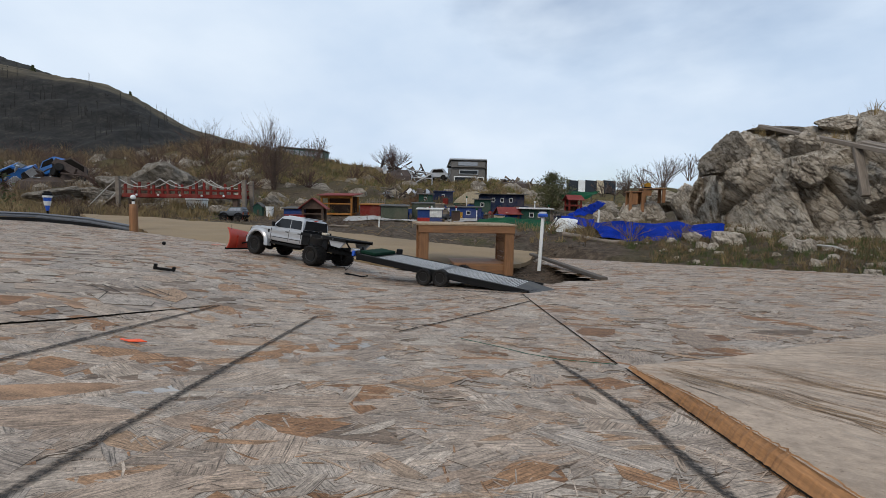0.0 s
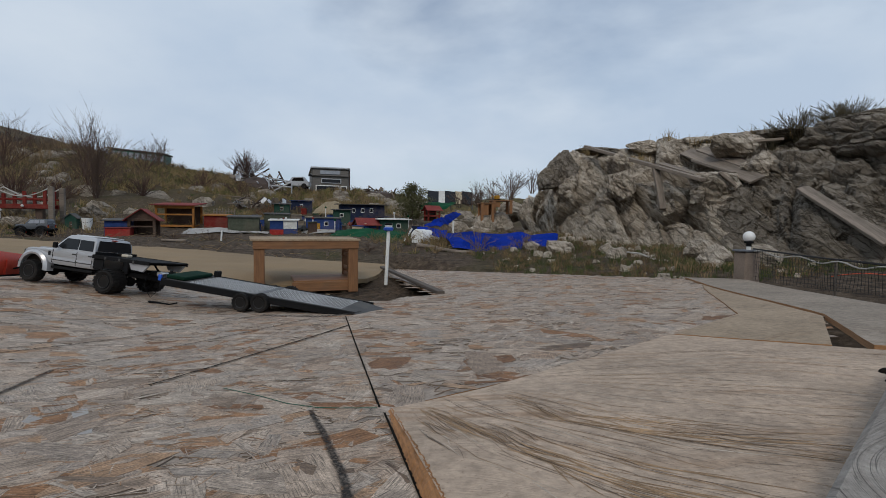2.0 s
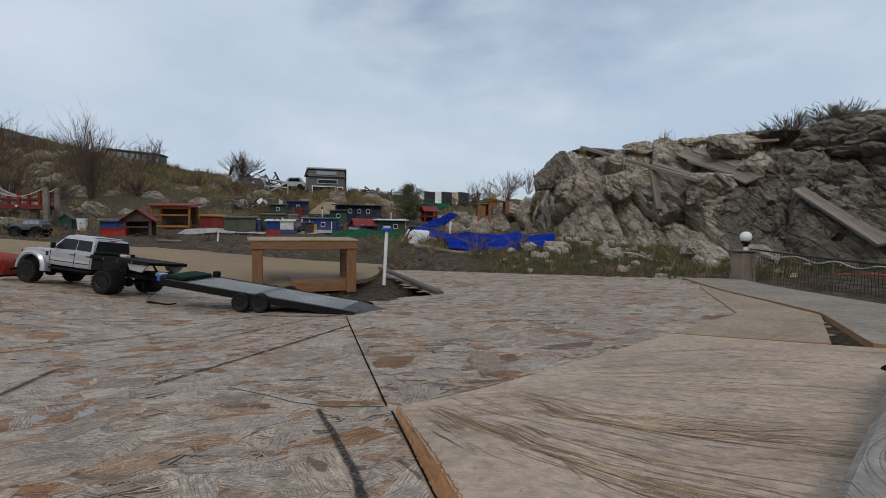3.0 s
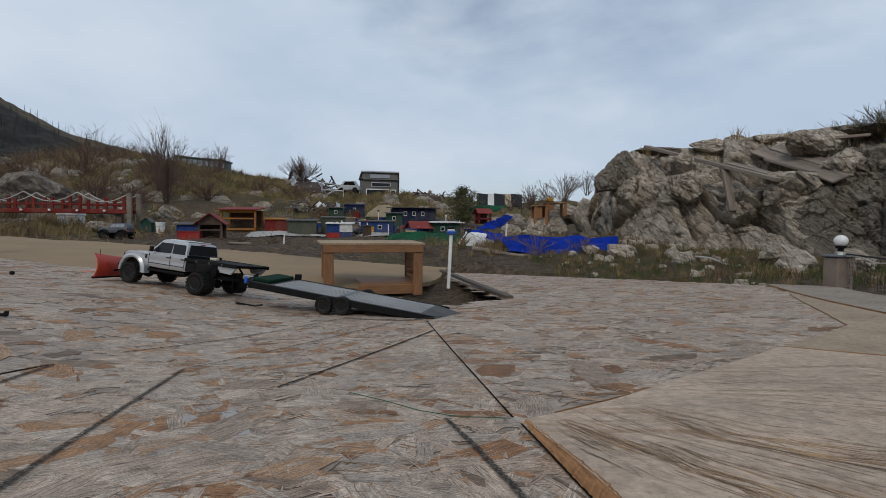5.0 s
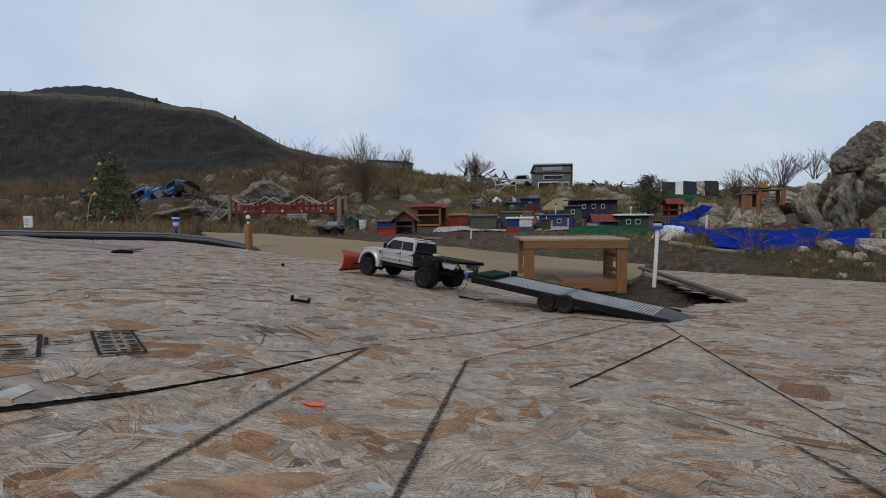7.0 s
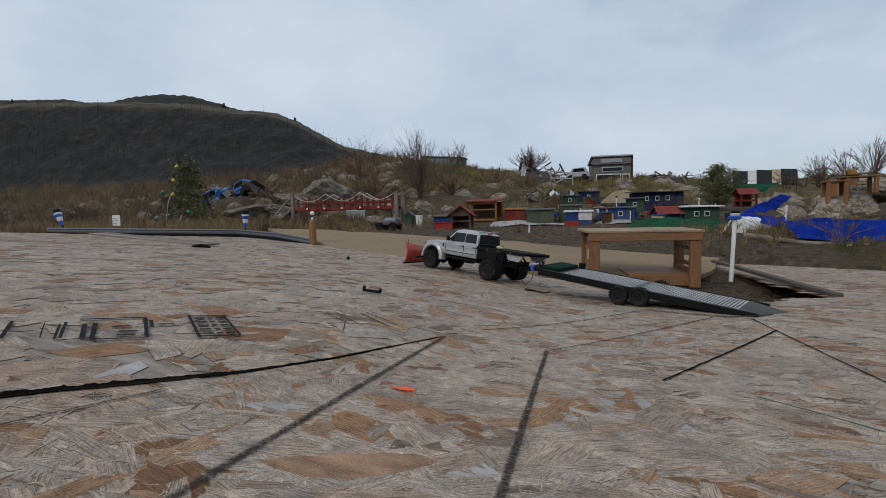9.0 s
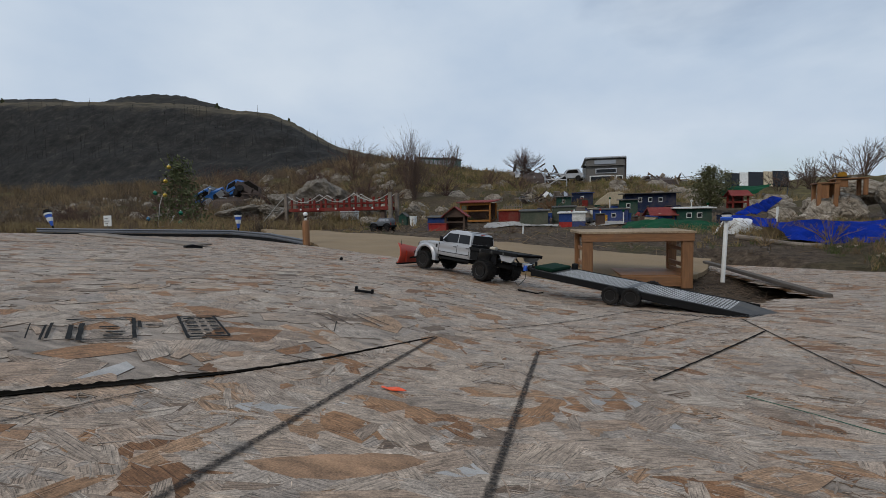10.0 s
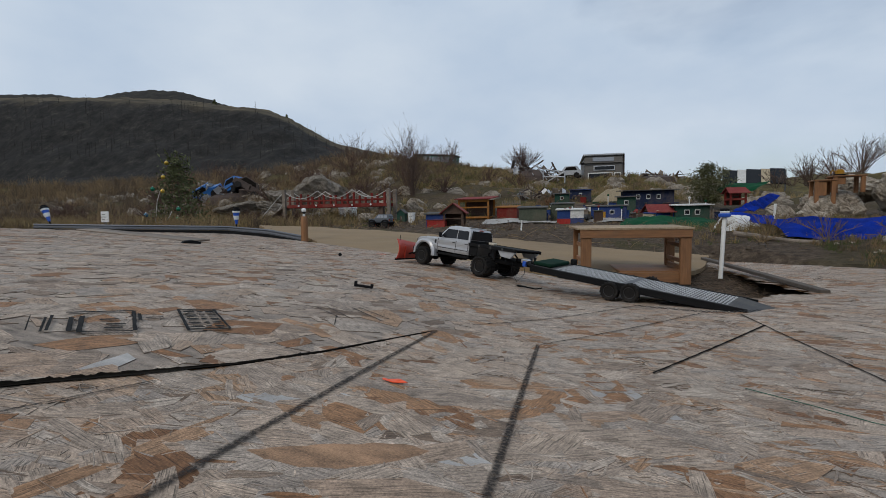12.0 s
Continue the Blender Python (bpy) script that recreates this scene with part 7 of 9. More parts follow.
def tufts(name, label, spots, mat, blade=(0.05, 0.12), per=26, spread=0.05, width=0.0025, seed=1):
    """Grass blades in clumps, joined."""
    g = random.Random(seed)
    vs, fs = [], []
    for x, y, z, k in spots:
        for _ in range(per):
            a = g.uniform(0, 2 * math.pi)
            r = abs(g.gauss(0, spread)) * k
            b = Vector((x + math.cos(a) * r, y + math.sin(a) * r, z - 0.01))
            h = g.uniform(*blade) * k
            lean = Vector((g.gauss(0, 1), g.gauss(0, 1), 0)) * h * 0.35
            w = Vector((math.cos(a + 1.57), math.sin(a + 1.57), 0)) * width * k
            m = b + lean * 0.4 + Vector((0, 0, h * 0.6))
            tp = b + lean + Vector((0, 0, h))
            n = len(vs)
            vs += [b - w, b + w, m + w * 0.7, m - w * 0.7, tp]
            fs += [(n, n + 1, n + 2, n + 3), (n + 3, n + 2, n + 4)]
    me = bpy.data.meshes.new(name)
    me.from_pydata([tuple(v) for v in vs], [], fs)
    me.materials.append(mat)
    return tagged(new(name, me), label, "grass", kind="stuff")


def grow():
    g = random.Random(17)
    XY = []
    dry, green, meadow = [], [], []
    # banks at the left, under the bridge, round the houses and under the outcrop
    zones = [((-15, -4.6), (5.0, 9.5), 1700, 0.9, 1.9), ((-14, -3.0), (8.0, 12), 700, 0.8, 1.5), ((-7, -3.2), (6.2, 9), 220, 0.3, 0.8), ((2.0, 3.9), (2.6, 6.4), 420, 0.35, 0.55), ((1.2, 3.4), (5.0, 8.5), 240, 0.55, 0.9), ((-3, 2), (9.8, 15), 300, 0.6, 1.2), ((-12, 6), (14, 31), 900, 0.8, 2.2)]
    for (x0, x1), (y0, y1), n, pd, k in zones:
        xs = np.array([g.uniform(x0, x1) for _ in range(n)])
        ys = np.array([g.uniform(y0, y1) for _ in range(n)])
        ok = ~inside(xs, ys, DECK) & ~inside(xs, ys, SAND)
        xs, ys = xs[ok], ys[ok]
        zs = land_z(xs, ys)
        for x, y, z in zip(xs, ys, zs):
            (dry if g.random() < pd else green).append((x, y, float(z), k * g.uniform(0.6, 1.3)))
    for _ in range(2600):
        x, y = g.uniform(-9, 3), g.uniform(15, 26)
        (dry if g.random() < 0.5 else meadow).append((x, y, gz(x, y), g.uniform(1.0, 2.2)))
    tufts("meadow_grass", "yellow-green grass on the slope above the village", meadow, M["meadow"], (0.04, 0.11), 22, 0.10, 0.004, seed=41)
    tufts("dry_grass", "dry straw-coloured grass tufts on the slopes", dry, M["dry_grass"], seed=3)
    tufts("green_grass", "short green grass tufts on the banks", green, M["green_grass"], (0.03, 0.08), 24, 0.06, seed=4)
    bank, moss = [], []
    for _ in range(1500):
        x, y = g.uniform(2.1, 4.3), g.uniform(2.2, 6.6)
        z = float(land_z(np.array([x]), np.array([y]))[0])
        if inside(np.array([x]), np.array([y]), DECK)[0] or x < 2.0 + max(0.0, 4.0 - y) * 0.5:
            continue
        (moss if g.random() < 0.55 else bank).append((x, y, z, g.uniform(0.35, 0.8)))
    tufts("bank_grass", "short mossy green grass on the bank below the rocks", moss, M["green_grass"], (0.03, 0.10), 34, 0.07, 0.0035, seed=31)
    tufts("bank_grass", "dry brown grass on the bank below the rocks", bank, M["weed"], (0.03, 0.13), 30, 0.07, 0.0035, seed=32)
    weeds = []
    for (x0, x1), (y0, y1), n, k in (((-16, -4.4), (4.9, 9.5), 620, 0.62), ((-30, -5), (9.5, 20), 800, 1.1), ((-40, -9), (18, 31), 700, 1.7), ((-8, 3), (15, 30), 260, 1.0)):
        xs, ys = np.array([g.uniform(x0, x1) for _ in range(n)]), np.array([g.uniform(y0, y1) for _ in range(n)])
        ok = ~inside(xs, ys, DECK) & ~inside(xs, ys, SAND) & (rim(xs, ys, SAND) > 0.25)
        for x, y, z in zip(xs[ok], ys[ok], land_z(xs[ok], ys[ok])):
            weeds.append((x, y, float(z), k * g.uniform(0.5, 1.25)))
    tufts("brown_weeds", "dense dead brown weeds over the left bank and slope", weeds[::2], M["weed"], (0.14, 0.5), 44, 0.16, 0.0045, seed=21)
    tufts("brown_weeds", "dense rust-brown dead stems over the slope", weeds[1::2], M["weed_red"], (0.12, 0.42), 44, 0.18, 0.0045, seed=22)
    top = []
    for x, y in ((4.55, 5.6), (4.7, 5.5), (4.95, 5.3), (5.2, 5.1), (5.35, 5.0), (4.3, 6.2), (5.6, 4.6), (5.7, 4.5), (5.9, 4.3)):
        top.append((x, y, rock_z(x, y), 1.2))
    tufts("outcrop_grass", "dry grass growing along the top of the outcrop", top, M["dry_grass"], (0.08, 0.16), 40, 0.09, seed=9)


grow()
bare_bush("bare_bush", "tall bare brown bush on the hillside", (-4.6, 12.8, gz(-4.6, 12.8)), 1.85, 0.75, 34, M["twig"], 2, 8, 0.0115)
bare_bush("bare_bush", "small bare bush beside the parked bus", (-6.6, 24, gz(-6.6, 24)), 1.3, 0.8, 22, M["twig"], 3, 7, 0.018)
bare_bush("bare_bush", "dense bare bush on the skyline", (-3.0, 25, gz(-3, 25) + 0.2), 1.35, 1.0, 60, M["twig_red"], 4, 8, 0.016)
for x, y, h, s, k in ((-6.3, 10.9, 0.55, 0.5, 5), (-7.8, 13.0, 1.2, 0.8, 6), (-5.3, 14.2, 1.0, 0.7, 15), (-3.2, 16.5, 0.7, 0.9, 16), (-2.2, 17.5, 0.7, 0.8, 17), (-9.3, 15.0, 1.1, 1.0, 18), (-10.4, 9.3, 0.5, 0.5, 19), (-8.6, 8.6, 0.45, 0.4, 20), (-7.0, 18.0, 1.0, 1.0, 22),
                      (-5.6, 11.6, 0.8, 0.6, 81), (-5.1, 12.1, 0.6, 0.6, 82), (-8.9, 17.5, 1.3, 1.2, 83), (-12.5, 16.0, 1.0, 1.2, 84), (-16.0, 19.0, 1.2, 1.5, 85), (-14.0, 13.0, 0.7, 0.8, 86), (-20.0, 22.0, 1.3, 1.6, 87), (-11.0, 22.0, 1.5, 1.6, 88), (-6.2, 21.0, 1.0, 1.2, 89), (-24.0, 24.0, 1.2, 1.8, 90), (-3.9, 13.6, 0.5, 0.7, 91), (-9.6, 7.2, 0.42, 0.5, 111), (-11.8, 8.0, 0.5, 0.6, 112), (-8.0, 7.4, 0.36, 0.4, 113), (-10.6, 10.8, 0.6, 0.8, 114), (-13.4, 9.6, 0.5, 0.7, 115), (-6.9, 8.6, 0.4, 0.5, 116), (-5.2, 7.9, 0.35, 0.45, 117), (-12.4, 12.2, 0.7, 0.9, 118), (-15.8, 11.2, 0.6, 0.9, 119), (-9.0, 12.4, 0.6, 0.8, 120), (-7.6, 6.2, 0.32, 0.4, 121), (-10.4, 5.8, 0.4, 0.45, 122)):
    bare_bush("thicket_bush", "low reddish-brown bare thicket on the hillside", (x, y, gz(x, y)), h, s, 34, M["twig_red"], k, 4, 0.012)
for x, y, z, h, s, k in ((3.55, 8.95, 0.60, 0.8, 0.32, 135), (3.85, 8.8, 0.66, 0.85, 0.3, 136), (4.1, 8.6, 0.75, 0.9, 0.3, 137), (3.95, 8.3, 0.75, 0.75, 0.3, 31), (4.35, 8.2, 0.85, 0.7, 0.3, 32), (4.75, 8.4, 0.95, 0.62, 0.4, 33), (3.6, 8.9, 0.55, 0.6, 0.3, 34), (3.45, 10.0, 0.62, 0.55, 0.35, 35), (3.7, 10.0, 0.66, 0.5, 0.4, 36), (4.0, 10.1, 0.70, 0.62, 0.4, 37), (4.3, 10.0, 0.72, 0.5, 0.4, 38), (4.6, 10.0, 0.8, 0.6, 0.45, 39)):
    bare_bush("bare_shrub", "leafless dark shrub behind the rocks", (x, y, z), h * 0.62, s * 1.25, 13, M["twig"], k, 6, 0.0085)
for x, y, z, h, s, k in ((5.85, 4.22, 1.42, 0.33, 0.40, 41), (6.15, 4.0, 1.42, 0.32, 0.4, 42), (5.68, 4.42, 1.42, 0.29, 0.38, 43), (6.0, 3.82, 1.42, 0.31, 0.4, 46), (6.6, 3.05, 1.38, 0.32, 0.4, 44), (6.85, 2.6, 1.38, 0.32, 0.4, 45)):
    bare_bush("sage_bush", "grey-green brush on top of the outcrop", (x, y, rock_z(x, y) - 0.02), h * 1.15, s, 50, M["sage"], k, 6, 0.0085)


def leafy(name, label, at, height, width, mat, seed, cone=False, trunk=0.03, n=1500, leaf=0.05):
    """A tree with a tapered trunk, limbs and a crown of many small leaves."""
    g = random.Random(seed)
    t = thing(name, label, "tree", Matrix.Translation(at))
    tr = MB().tube([(0, 0, -0.05), (0.01, 0, height * 0.4), (0, 0.01, height * 0.95)], trunk, 8, taper=trunk * 0.2)
    vs, fs = [], []
    for i in range(26):
        u = (i + 0.5) / 26
        z = height * (0.12 + 0.86 * u)
        a = i * 2.4
        r = width * ((1 - u) ** 0.8 if cone else math.sqrt(max(0.02, 1 - (2 * u - 0.9) ** 2))) * g.uniform(0.7, 1.1)
        e = Vector((math.cos(a) * r, math.sin(a) * r, z + (-0.05 if cone else 0.12) * height))
        s = Vector((0, 0, z - 0.02 * height))
        tr.tube([s, s.lerp(e, 0.5) + Vector((0, 0, 0.02 * height)), e], trunk * 0.3, 5, taper=trunk * 0.08)
        for _ in range(n // 26):
            w = g.random() ** 0.6
            c = s.lerp(e, w) + Vector((g.gauss(0, 1), g.gauss(0, 1), g.gauss(0, 0.7))) * width * 0.13
            d = Vector((g.gauss(0, 1), g.gauss(0, 1), g.gauss(0, 1))).normalized() * leaf * g.uniform(0.5, 1.2)
            o = d.cross(Vector((g.gauss(0, 1), g.gauss(0, 1), g.gauss(0, 1)))).normalized() * leaf * (0.17 if cone else 0.22)
            k = len(vs)
            vs += [c - d * 0.5, c + o, c + d * 0.5, c - o]
            fs.append((k, k + 1, k + 2, k + 3))
    part("trunk", tr, M["twig"], t)
    me = bpy.data.meshes.new("crown")
    me.from_pydata([tuple(v) for v in vs], [], fs)
    c = part("crown", me, mat, t)
    return t


pine = leafy("pine_tree", "young pine tree hung with coloured baubles and a wire", (-6.55, 6.45, gz(-6.55, 6.45)), 1.3, 0.62, M["needle"], 5, True, 0.025, 1700, 0.085)
M["gold"] = material("gold_bauble", (0.5, 0.33, 0.05), 0.3, metal=0.6, var=0.1, bump=0)
M["teal"] = material("green_bauble", (0.01, 0.16, 0.09), 0.25, metal=0.3, var=0.1, bump=0)
M["teal_b"] = material("blue_bauble", (0.02, 0.12, 0.22), 0.25, metal=0.3, var=0.1, bump=0)
for i, (dx, dy, dz, k) in enumerate(((0.02, -0.3, 0.86, "gold"), (0.12, -0.42, 0.62, "gold"), (-0.05, -0.45, 0.66, "teal"), (0.35, -0.35, 0.33, "teal"), (0.34, -0.36, 0.18, "teal"), (-0.22, -0.45, 0.24, "teal_b"), (0.0, -0.2, 1.1, "gold"))):
    r = 0.034
    b = thing("bauble", "shiny %s bauble hanging on the pine" % {"gold": "gold", "teal": "green", "teal_b": "blue-green"}[k], "bauble", Matrix.Translation(Vector((-6.55 + dx, 6.45 + dy, gz(-6.55, 6.45) + dz))), group="baubles on the pine")
    part("ball", MB().lathe([(r * math.sin(radians(a)) + 1e-4, -r * math.cos(radians(a))) for a in range(0, 181, 15)], 16), M[k], b, smooth=True)
    part("cap", MB().lathe([(0.008, r * 0.95), (0.008, r * 1.25), (0.001, r * 1.3)], 8), M["white"], b)
wire = [(-6.45, 6.0, 0.62), (-6.5, 5.98, 0.45), (-6.55, 6.0, 0.25), (-6.6, 6.02, 0.12), (-6.4, 6.02, 0.12), (-6.3, 6.02, 0.22), (-6.28, 6.05, 0.3)]
tagged(part("light_wire", MB().tube([(x, y, z + gz(-6.55, 6.45)) for x, y, z in wire], 0.006, 6), M["rope"]), "pale wire looped over the pine branches", "wire")
leafy("small_tree", "small olive-green tree behind the model houses", (2.78, 12.0, gz(2.78, 12.0)), 0.92, 0.50, M["leaf_olive"], 8, False, 0.02, 7800, 0.045)


def far_trees():
    """Burnt trunks on the dark hillside."""
    g = random.Random(23)
    mb = MB()
    for i in range(300):
        a = g.uniform(-1.9, -0.5)
        f = g.uniform(205, 262)
        x, y = a * f, f
        if abs(x) > 1.7 * y:
            continue
        z = gz(x, y)
        h = g.uniform(2.5, 7.5)
        mb.tube([(x, y, z - 1), (x + g.gauss(0, 0.3), y, z + h)], 0.2, 4, taper=0.05)
        for k in range(3):
            u = g.uniform(0.4, 0.9)
            mb.tube([(x, y, z + h * u), (x + g.choice((-1, 1)) * g.uniform(0.3, 0.9), y, z + h * u + g.uniform(0.2, 1.2))], 0.1, 3, taper=0.03)
    for i in range(16):
        a = -0.62 + 0.12 * i / 16 + g.gauss(0, 0.01)
        f = 300
        x, y = a * f, f
        z = gz(x, y)
        mb.tube([(x, y, z - 2), (x, y, z + g.uniform(2, 5))], 0.2, 4, taper=0.05)
    tagged(part("burnt_trunks", mb, M["far_wood"]), "scattered burnt tree trunks on the dark hillside", "trees", kind="stuff")


far_trees()
for a, h, k in ((-0.885, 4.5, 51), (-1.655, 5, 52), (-0.68, 2.5, 53)):
    leafy("hilltop_tree", "lone dark tree on the hilltop", (a * 318, 318, gz(a * 318, 318) - 0.5), h, h * 0.42, M["needle"], k, True, 0.3, 500, 1.1)

# ---- boards and planks on the outcrop ----
def plank(a, b, w, h, label="old grey plank lying across the rocks", roll=0.0):
    return timber("rock_plank", label, a, b, w, h, M["wood_old"], roll=roll, bev=0.004)


plank((4.12, 5.95, 1.36), (4.34, 4.02, 0.725), 0.085, 0.04)
plank((4.40, 4.75, 0.985), (4.50, 4.0, 0.72), 0.10, 0.03, "broad grey plank lying beside another on the rocks", roll=8)
plank((4.27, 4.68, 0.96), (4.20, 4.44, 0.43), 0.07, 0.045, "upright grey post propped under a plank")
plank((4.93, 4.95, 1.185), (4.78, 3.78, 0.72), 0.17, 0.025, roll=25)
plank((5.02, 4.80, 1.20), (4.93, 3.92, 0.85), 0.14, 0.022, roll=18)
plank((4.72, 4.60, 1.02), (4.66, 3.95, 0.80), 0.05, 0.03)
plank((4.44, 3.92, 0.80), (4.58, 3.85, 0.66), 0.05, 0.03)
plank((4.64, 3.20, 0.59), (4.52, 2.42, 0.12), 0.11, 0.03, roll=15)
plank((4.70, 2.80, 0.34), (4.60, 2.35, 0.10), 0.06, 0.03)
plank((5.08, 4.22, 1.19), (5.45, 4.10, 1.22), 0.07, 0.03)
tagged(part("hose", MB().tube([(3.18, 3.75, 0.0), (3.25, 3.55, -0.01), (3.28, 3.35, -0.06), (3.4, 3.1, -0.08)], 0.008, 8), M["rope"]), "pale hose lying over the rubble", "hose")
tagged(part("fallen_log", MB().tube([(1.66 + 0.5 * u + 0.02 * math.sin(u * 9), 5.72 - 0.7 * u, gz(1.66 + 0.5 * u, 5.72 - 0.7 * u) + 0.02 + 0.008 * math.sin(u * 5)) for u in [i / 14 for i in range(15)]], 0.03, 9, taper=0.02), M["wood_old"], smooth=True), "weathered grey fallen log on the bank", "log")

# ---- nets and tarps ----
M["tarp"] = material("blue_mesh_tarp", (0.003, 0.024, 0.25), 0.85, spec=0.08, var=0.6, scale=26, fine=240, bump=0.9, depth=0.012)
M["green_net"] = material("green_mesh", (0.006, 0.06, 0.026), 0.85, spec=0.1, var=0.35, scale=16, bump=0.6, depth=0.01)


def sheet(name, label, rows, mat, sag=0.03, seed=1.0, n=40, m=14, category="tarp"):
    """Cloth spread between two polylines of points."""
    def along(pts, u):
        k = min(int(u * (len(pts) - 1)), len(pts) - 2)
        w = u * (len(pts) - 1) - k
        return Vector(pts[k]).lerp(Vector(pts[k + 1]), w)
    top, bot = rows
    vs = []
    for i in range(n + 1):
        for j in range(m + 1):
            p = along(top, i / n).lerp(along(bot, i / n), j / m)
            q = noise.fractal(Vector((p.x * 2.5, p.y * 2.5, p.z * 5 + seed)), 1.0, 2.0, 3)
            vs.append(p + Vector((0.3 * q, -q, q)) * sag)
    w = m + 1
    back = [v + Vector((0, 0.004, -0.003)) for v in vs]
    N = len(vs)
    fs = [(i * w + j, (i + 1) * w + j, (i + 1) * w + j + 1, i * w + j + 1) for i in range(n) for j in range(m)]
    fs += [tuple(reversed([k + N for k in f])) for f in fs]
    ob = part(name, MB().add(vs + back, fs), mat, smooth=True)
    return tagged(ob, label, category)


sheet("blue_tarp", "bright blue mesh tarp hung along the bank", ([(2.0, 5.9, 0.155), (2.4, 5.7, 0.13), (2.82, 5.4, 0.118), (3.2, 5.0, 0.12)], [(2.0, 5.25, -0.04), (2.25, 5.05, -0.09), (2.6, 4.75, -0.12), (3.1, 4.75, 0.04)]), M["tarp"], 0.05, 2.0)
sheet("blue_tarp", "strip of blue mesh tarp running up the slope", ([(2.2, 7.8, 0.25), (2.4, 8.1, 0.31), (2.65, 8.5, 0.37), (3.329, 9.7, 0.54)], [(2.25, 7.7, 0.19), (2.42, 7.9, 0.20), (2.70, 8.3, 0.25), (3.35, 9.5, 0.45)]), M["tarp"], 0.06, 5.0)
sheet("blue_tarp", "strip of blue mesh tarp behind the white drum", ([(1.89, 6.9, 0.20), (2.06, 6.6, 0.195), (2.12, 6.0, 0.16)], [(1.841, 6.7, 0.12), (2.005, 6.4, 0.10), (2.045, 5.8, 0.06)]), M["tarp"], 0.02, 7.0)
sheet("green_net", "dark green mesh stretched in front of the houses", ([(0.75, 8.2, 0.11), (1.2, 7.9, 0.155), (1.6, 7.7, 0.15), (1.9, 7.5, 0.12)], [(0.6, 7.6, 0.02), (1.1, 7.1, -0.0), (1.5, 6.9, -0.02), (1.85, 6.9, 0.0)]), M["green_net"], 0.05, 3.0)
sheet("green_net", "green mesh on the slope behind the small tree", ([(3.0, 12.5, 0.80), (3.5, 12.3, 0.86), (4.0, 12.0, 0.88)], [(2.95, 11.6, 0.62), (3.3, 11.6, 0.62), (3.6, 11.6, 0.66)]), M["green_net"], 0.05, 4.0)

# ---- white drum, logs and stakes ----
drum = thing("white_drum", "white plastic drum lying on its side", "drum", pose(1.93, 6.5, 0.045, 0, 4, 38))
part("barrel", MB().lathe([(0.001, -0.2), (0.10, -0.2), (0.115, -0.185), (0.118, -0.07), (0.123, -0.06), (0.118, -0.05), (0.118, 0.05), (0.123, 0.06), (0.118, 0.07), (0.115, 0.185), (0.10, 0.2), (0.001, 0.2)], 28, "X"), M["white"], drum, smooth=True)
for a, b, r, lab in (((1.55, 6.2, gz(1.55, 6.2)), (1.68, 6.2, gz(1.55, 6.2) + 0.2), 0.012, "white stake leaning by the drum"), ((2.62, 7.52, 0.1), (2.63, 7.52, 0.31), 0.016, "short white stake on the slope"), ((-0.68, 6.1, gz(-0.68, 6.1)), (-0.67, 6.1, gz(-0.68, 6.1) + 0.13), 0.01, "short pale stake on the bank")):
    tagged(part("stake", MB().tube([a, b], r, 10), M["white"]), lab, "stake")
for i, (x, y, l, yaw) in enumerate(((-1.35, 6.2, 0.28, -8), (-3.0, 9.3, 0.6, 4), (-4.6, 9.1, 0.9, -3), (0.6, 14.5, 1.2, 2), (-2.4, 15.0, 0.9, -5), (-3.4, 9.7, 0.4, 12), (-1.2, 10.9, 0.7, 3))):
    z = gz(x, y)
    timber("board", "weathered pale board lying on the slope", (x, y, z + 0.015), (x + l * math.cos(radians(yaw)), y + l * math.sin(radians(yaw)), gz(x + l, y) + 0.02), 0.06, 0.02, M["wood_old"], category="board")

# ---- model houses ----
def paint(name, c, **k):
    return material(name, c, 0.85, var=0.4, scale=9, dirt=0.6, spec=0.2, **k)


M["h_orange"] = paint("orange_boards", (0.30, 0.125, 0.03))
M["h_red"] = paint("red_boards", (0.165, 0.022, 0.017))
M["h_brightred"] = paint("bright_red_boards", (0.30, 0.03, 0.025))
M["h_roofred"] = paint("red_roof", (0.20, 0.04, 0.036))
M["h_green"] = paint("grey_green_boards", (0.075, 0.085, 0.062))
M["h_dkgreen"] = paint("dark_green_boards", (0.02, 0.06, 0.045))
M["h_blue"] = paint("blue_boards", (0.022, 0.05, 0.17))
M["h_navy"] = paint("navy_boards", (0.016, 0.024, 0.055))
M["h_brown"] = paint("brown_boards", (0.085, 0.055, 0.042))
M["h_cream"] = paint("cream_boards", (0.42, 0.35, 0.245))
M["h_yellow"] = paint("yellow_boards", (0.38, 0.2, 0.025))
M["h_white"] = paint("white_boards", (0.6, 0.6, 0.58))
M["h_grey"] = paint("grey_felt", (0.09, 0.088, 0.085))
M["sheet_w"] = material("white_sheeting", (0.36, 0.345, 0.325), 0.8, var=0.35, scale=10, dirt=0.5)


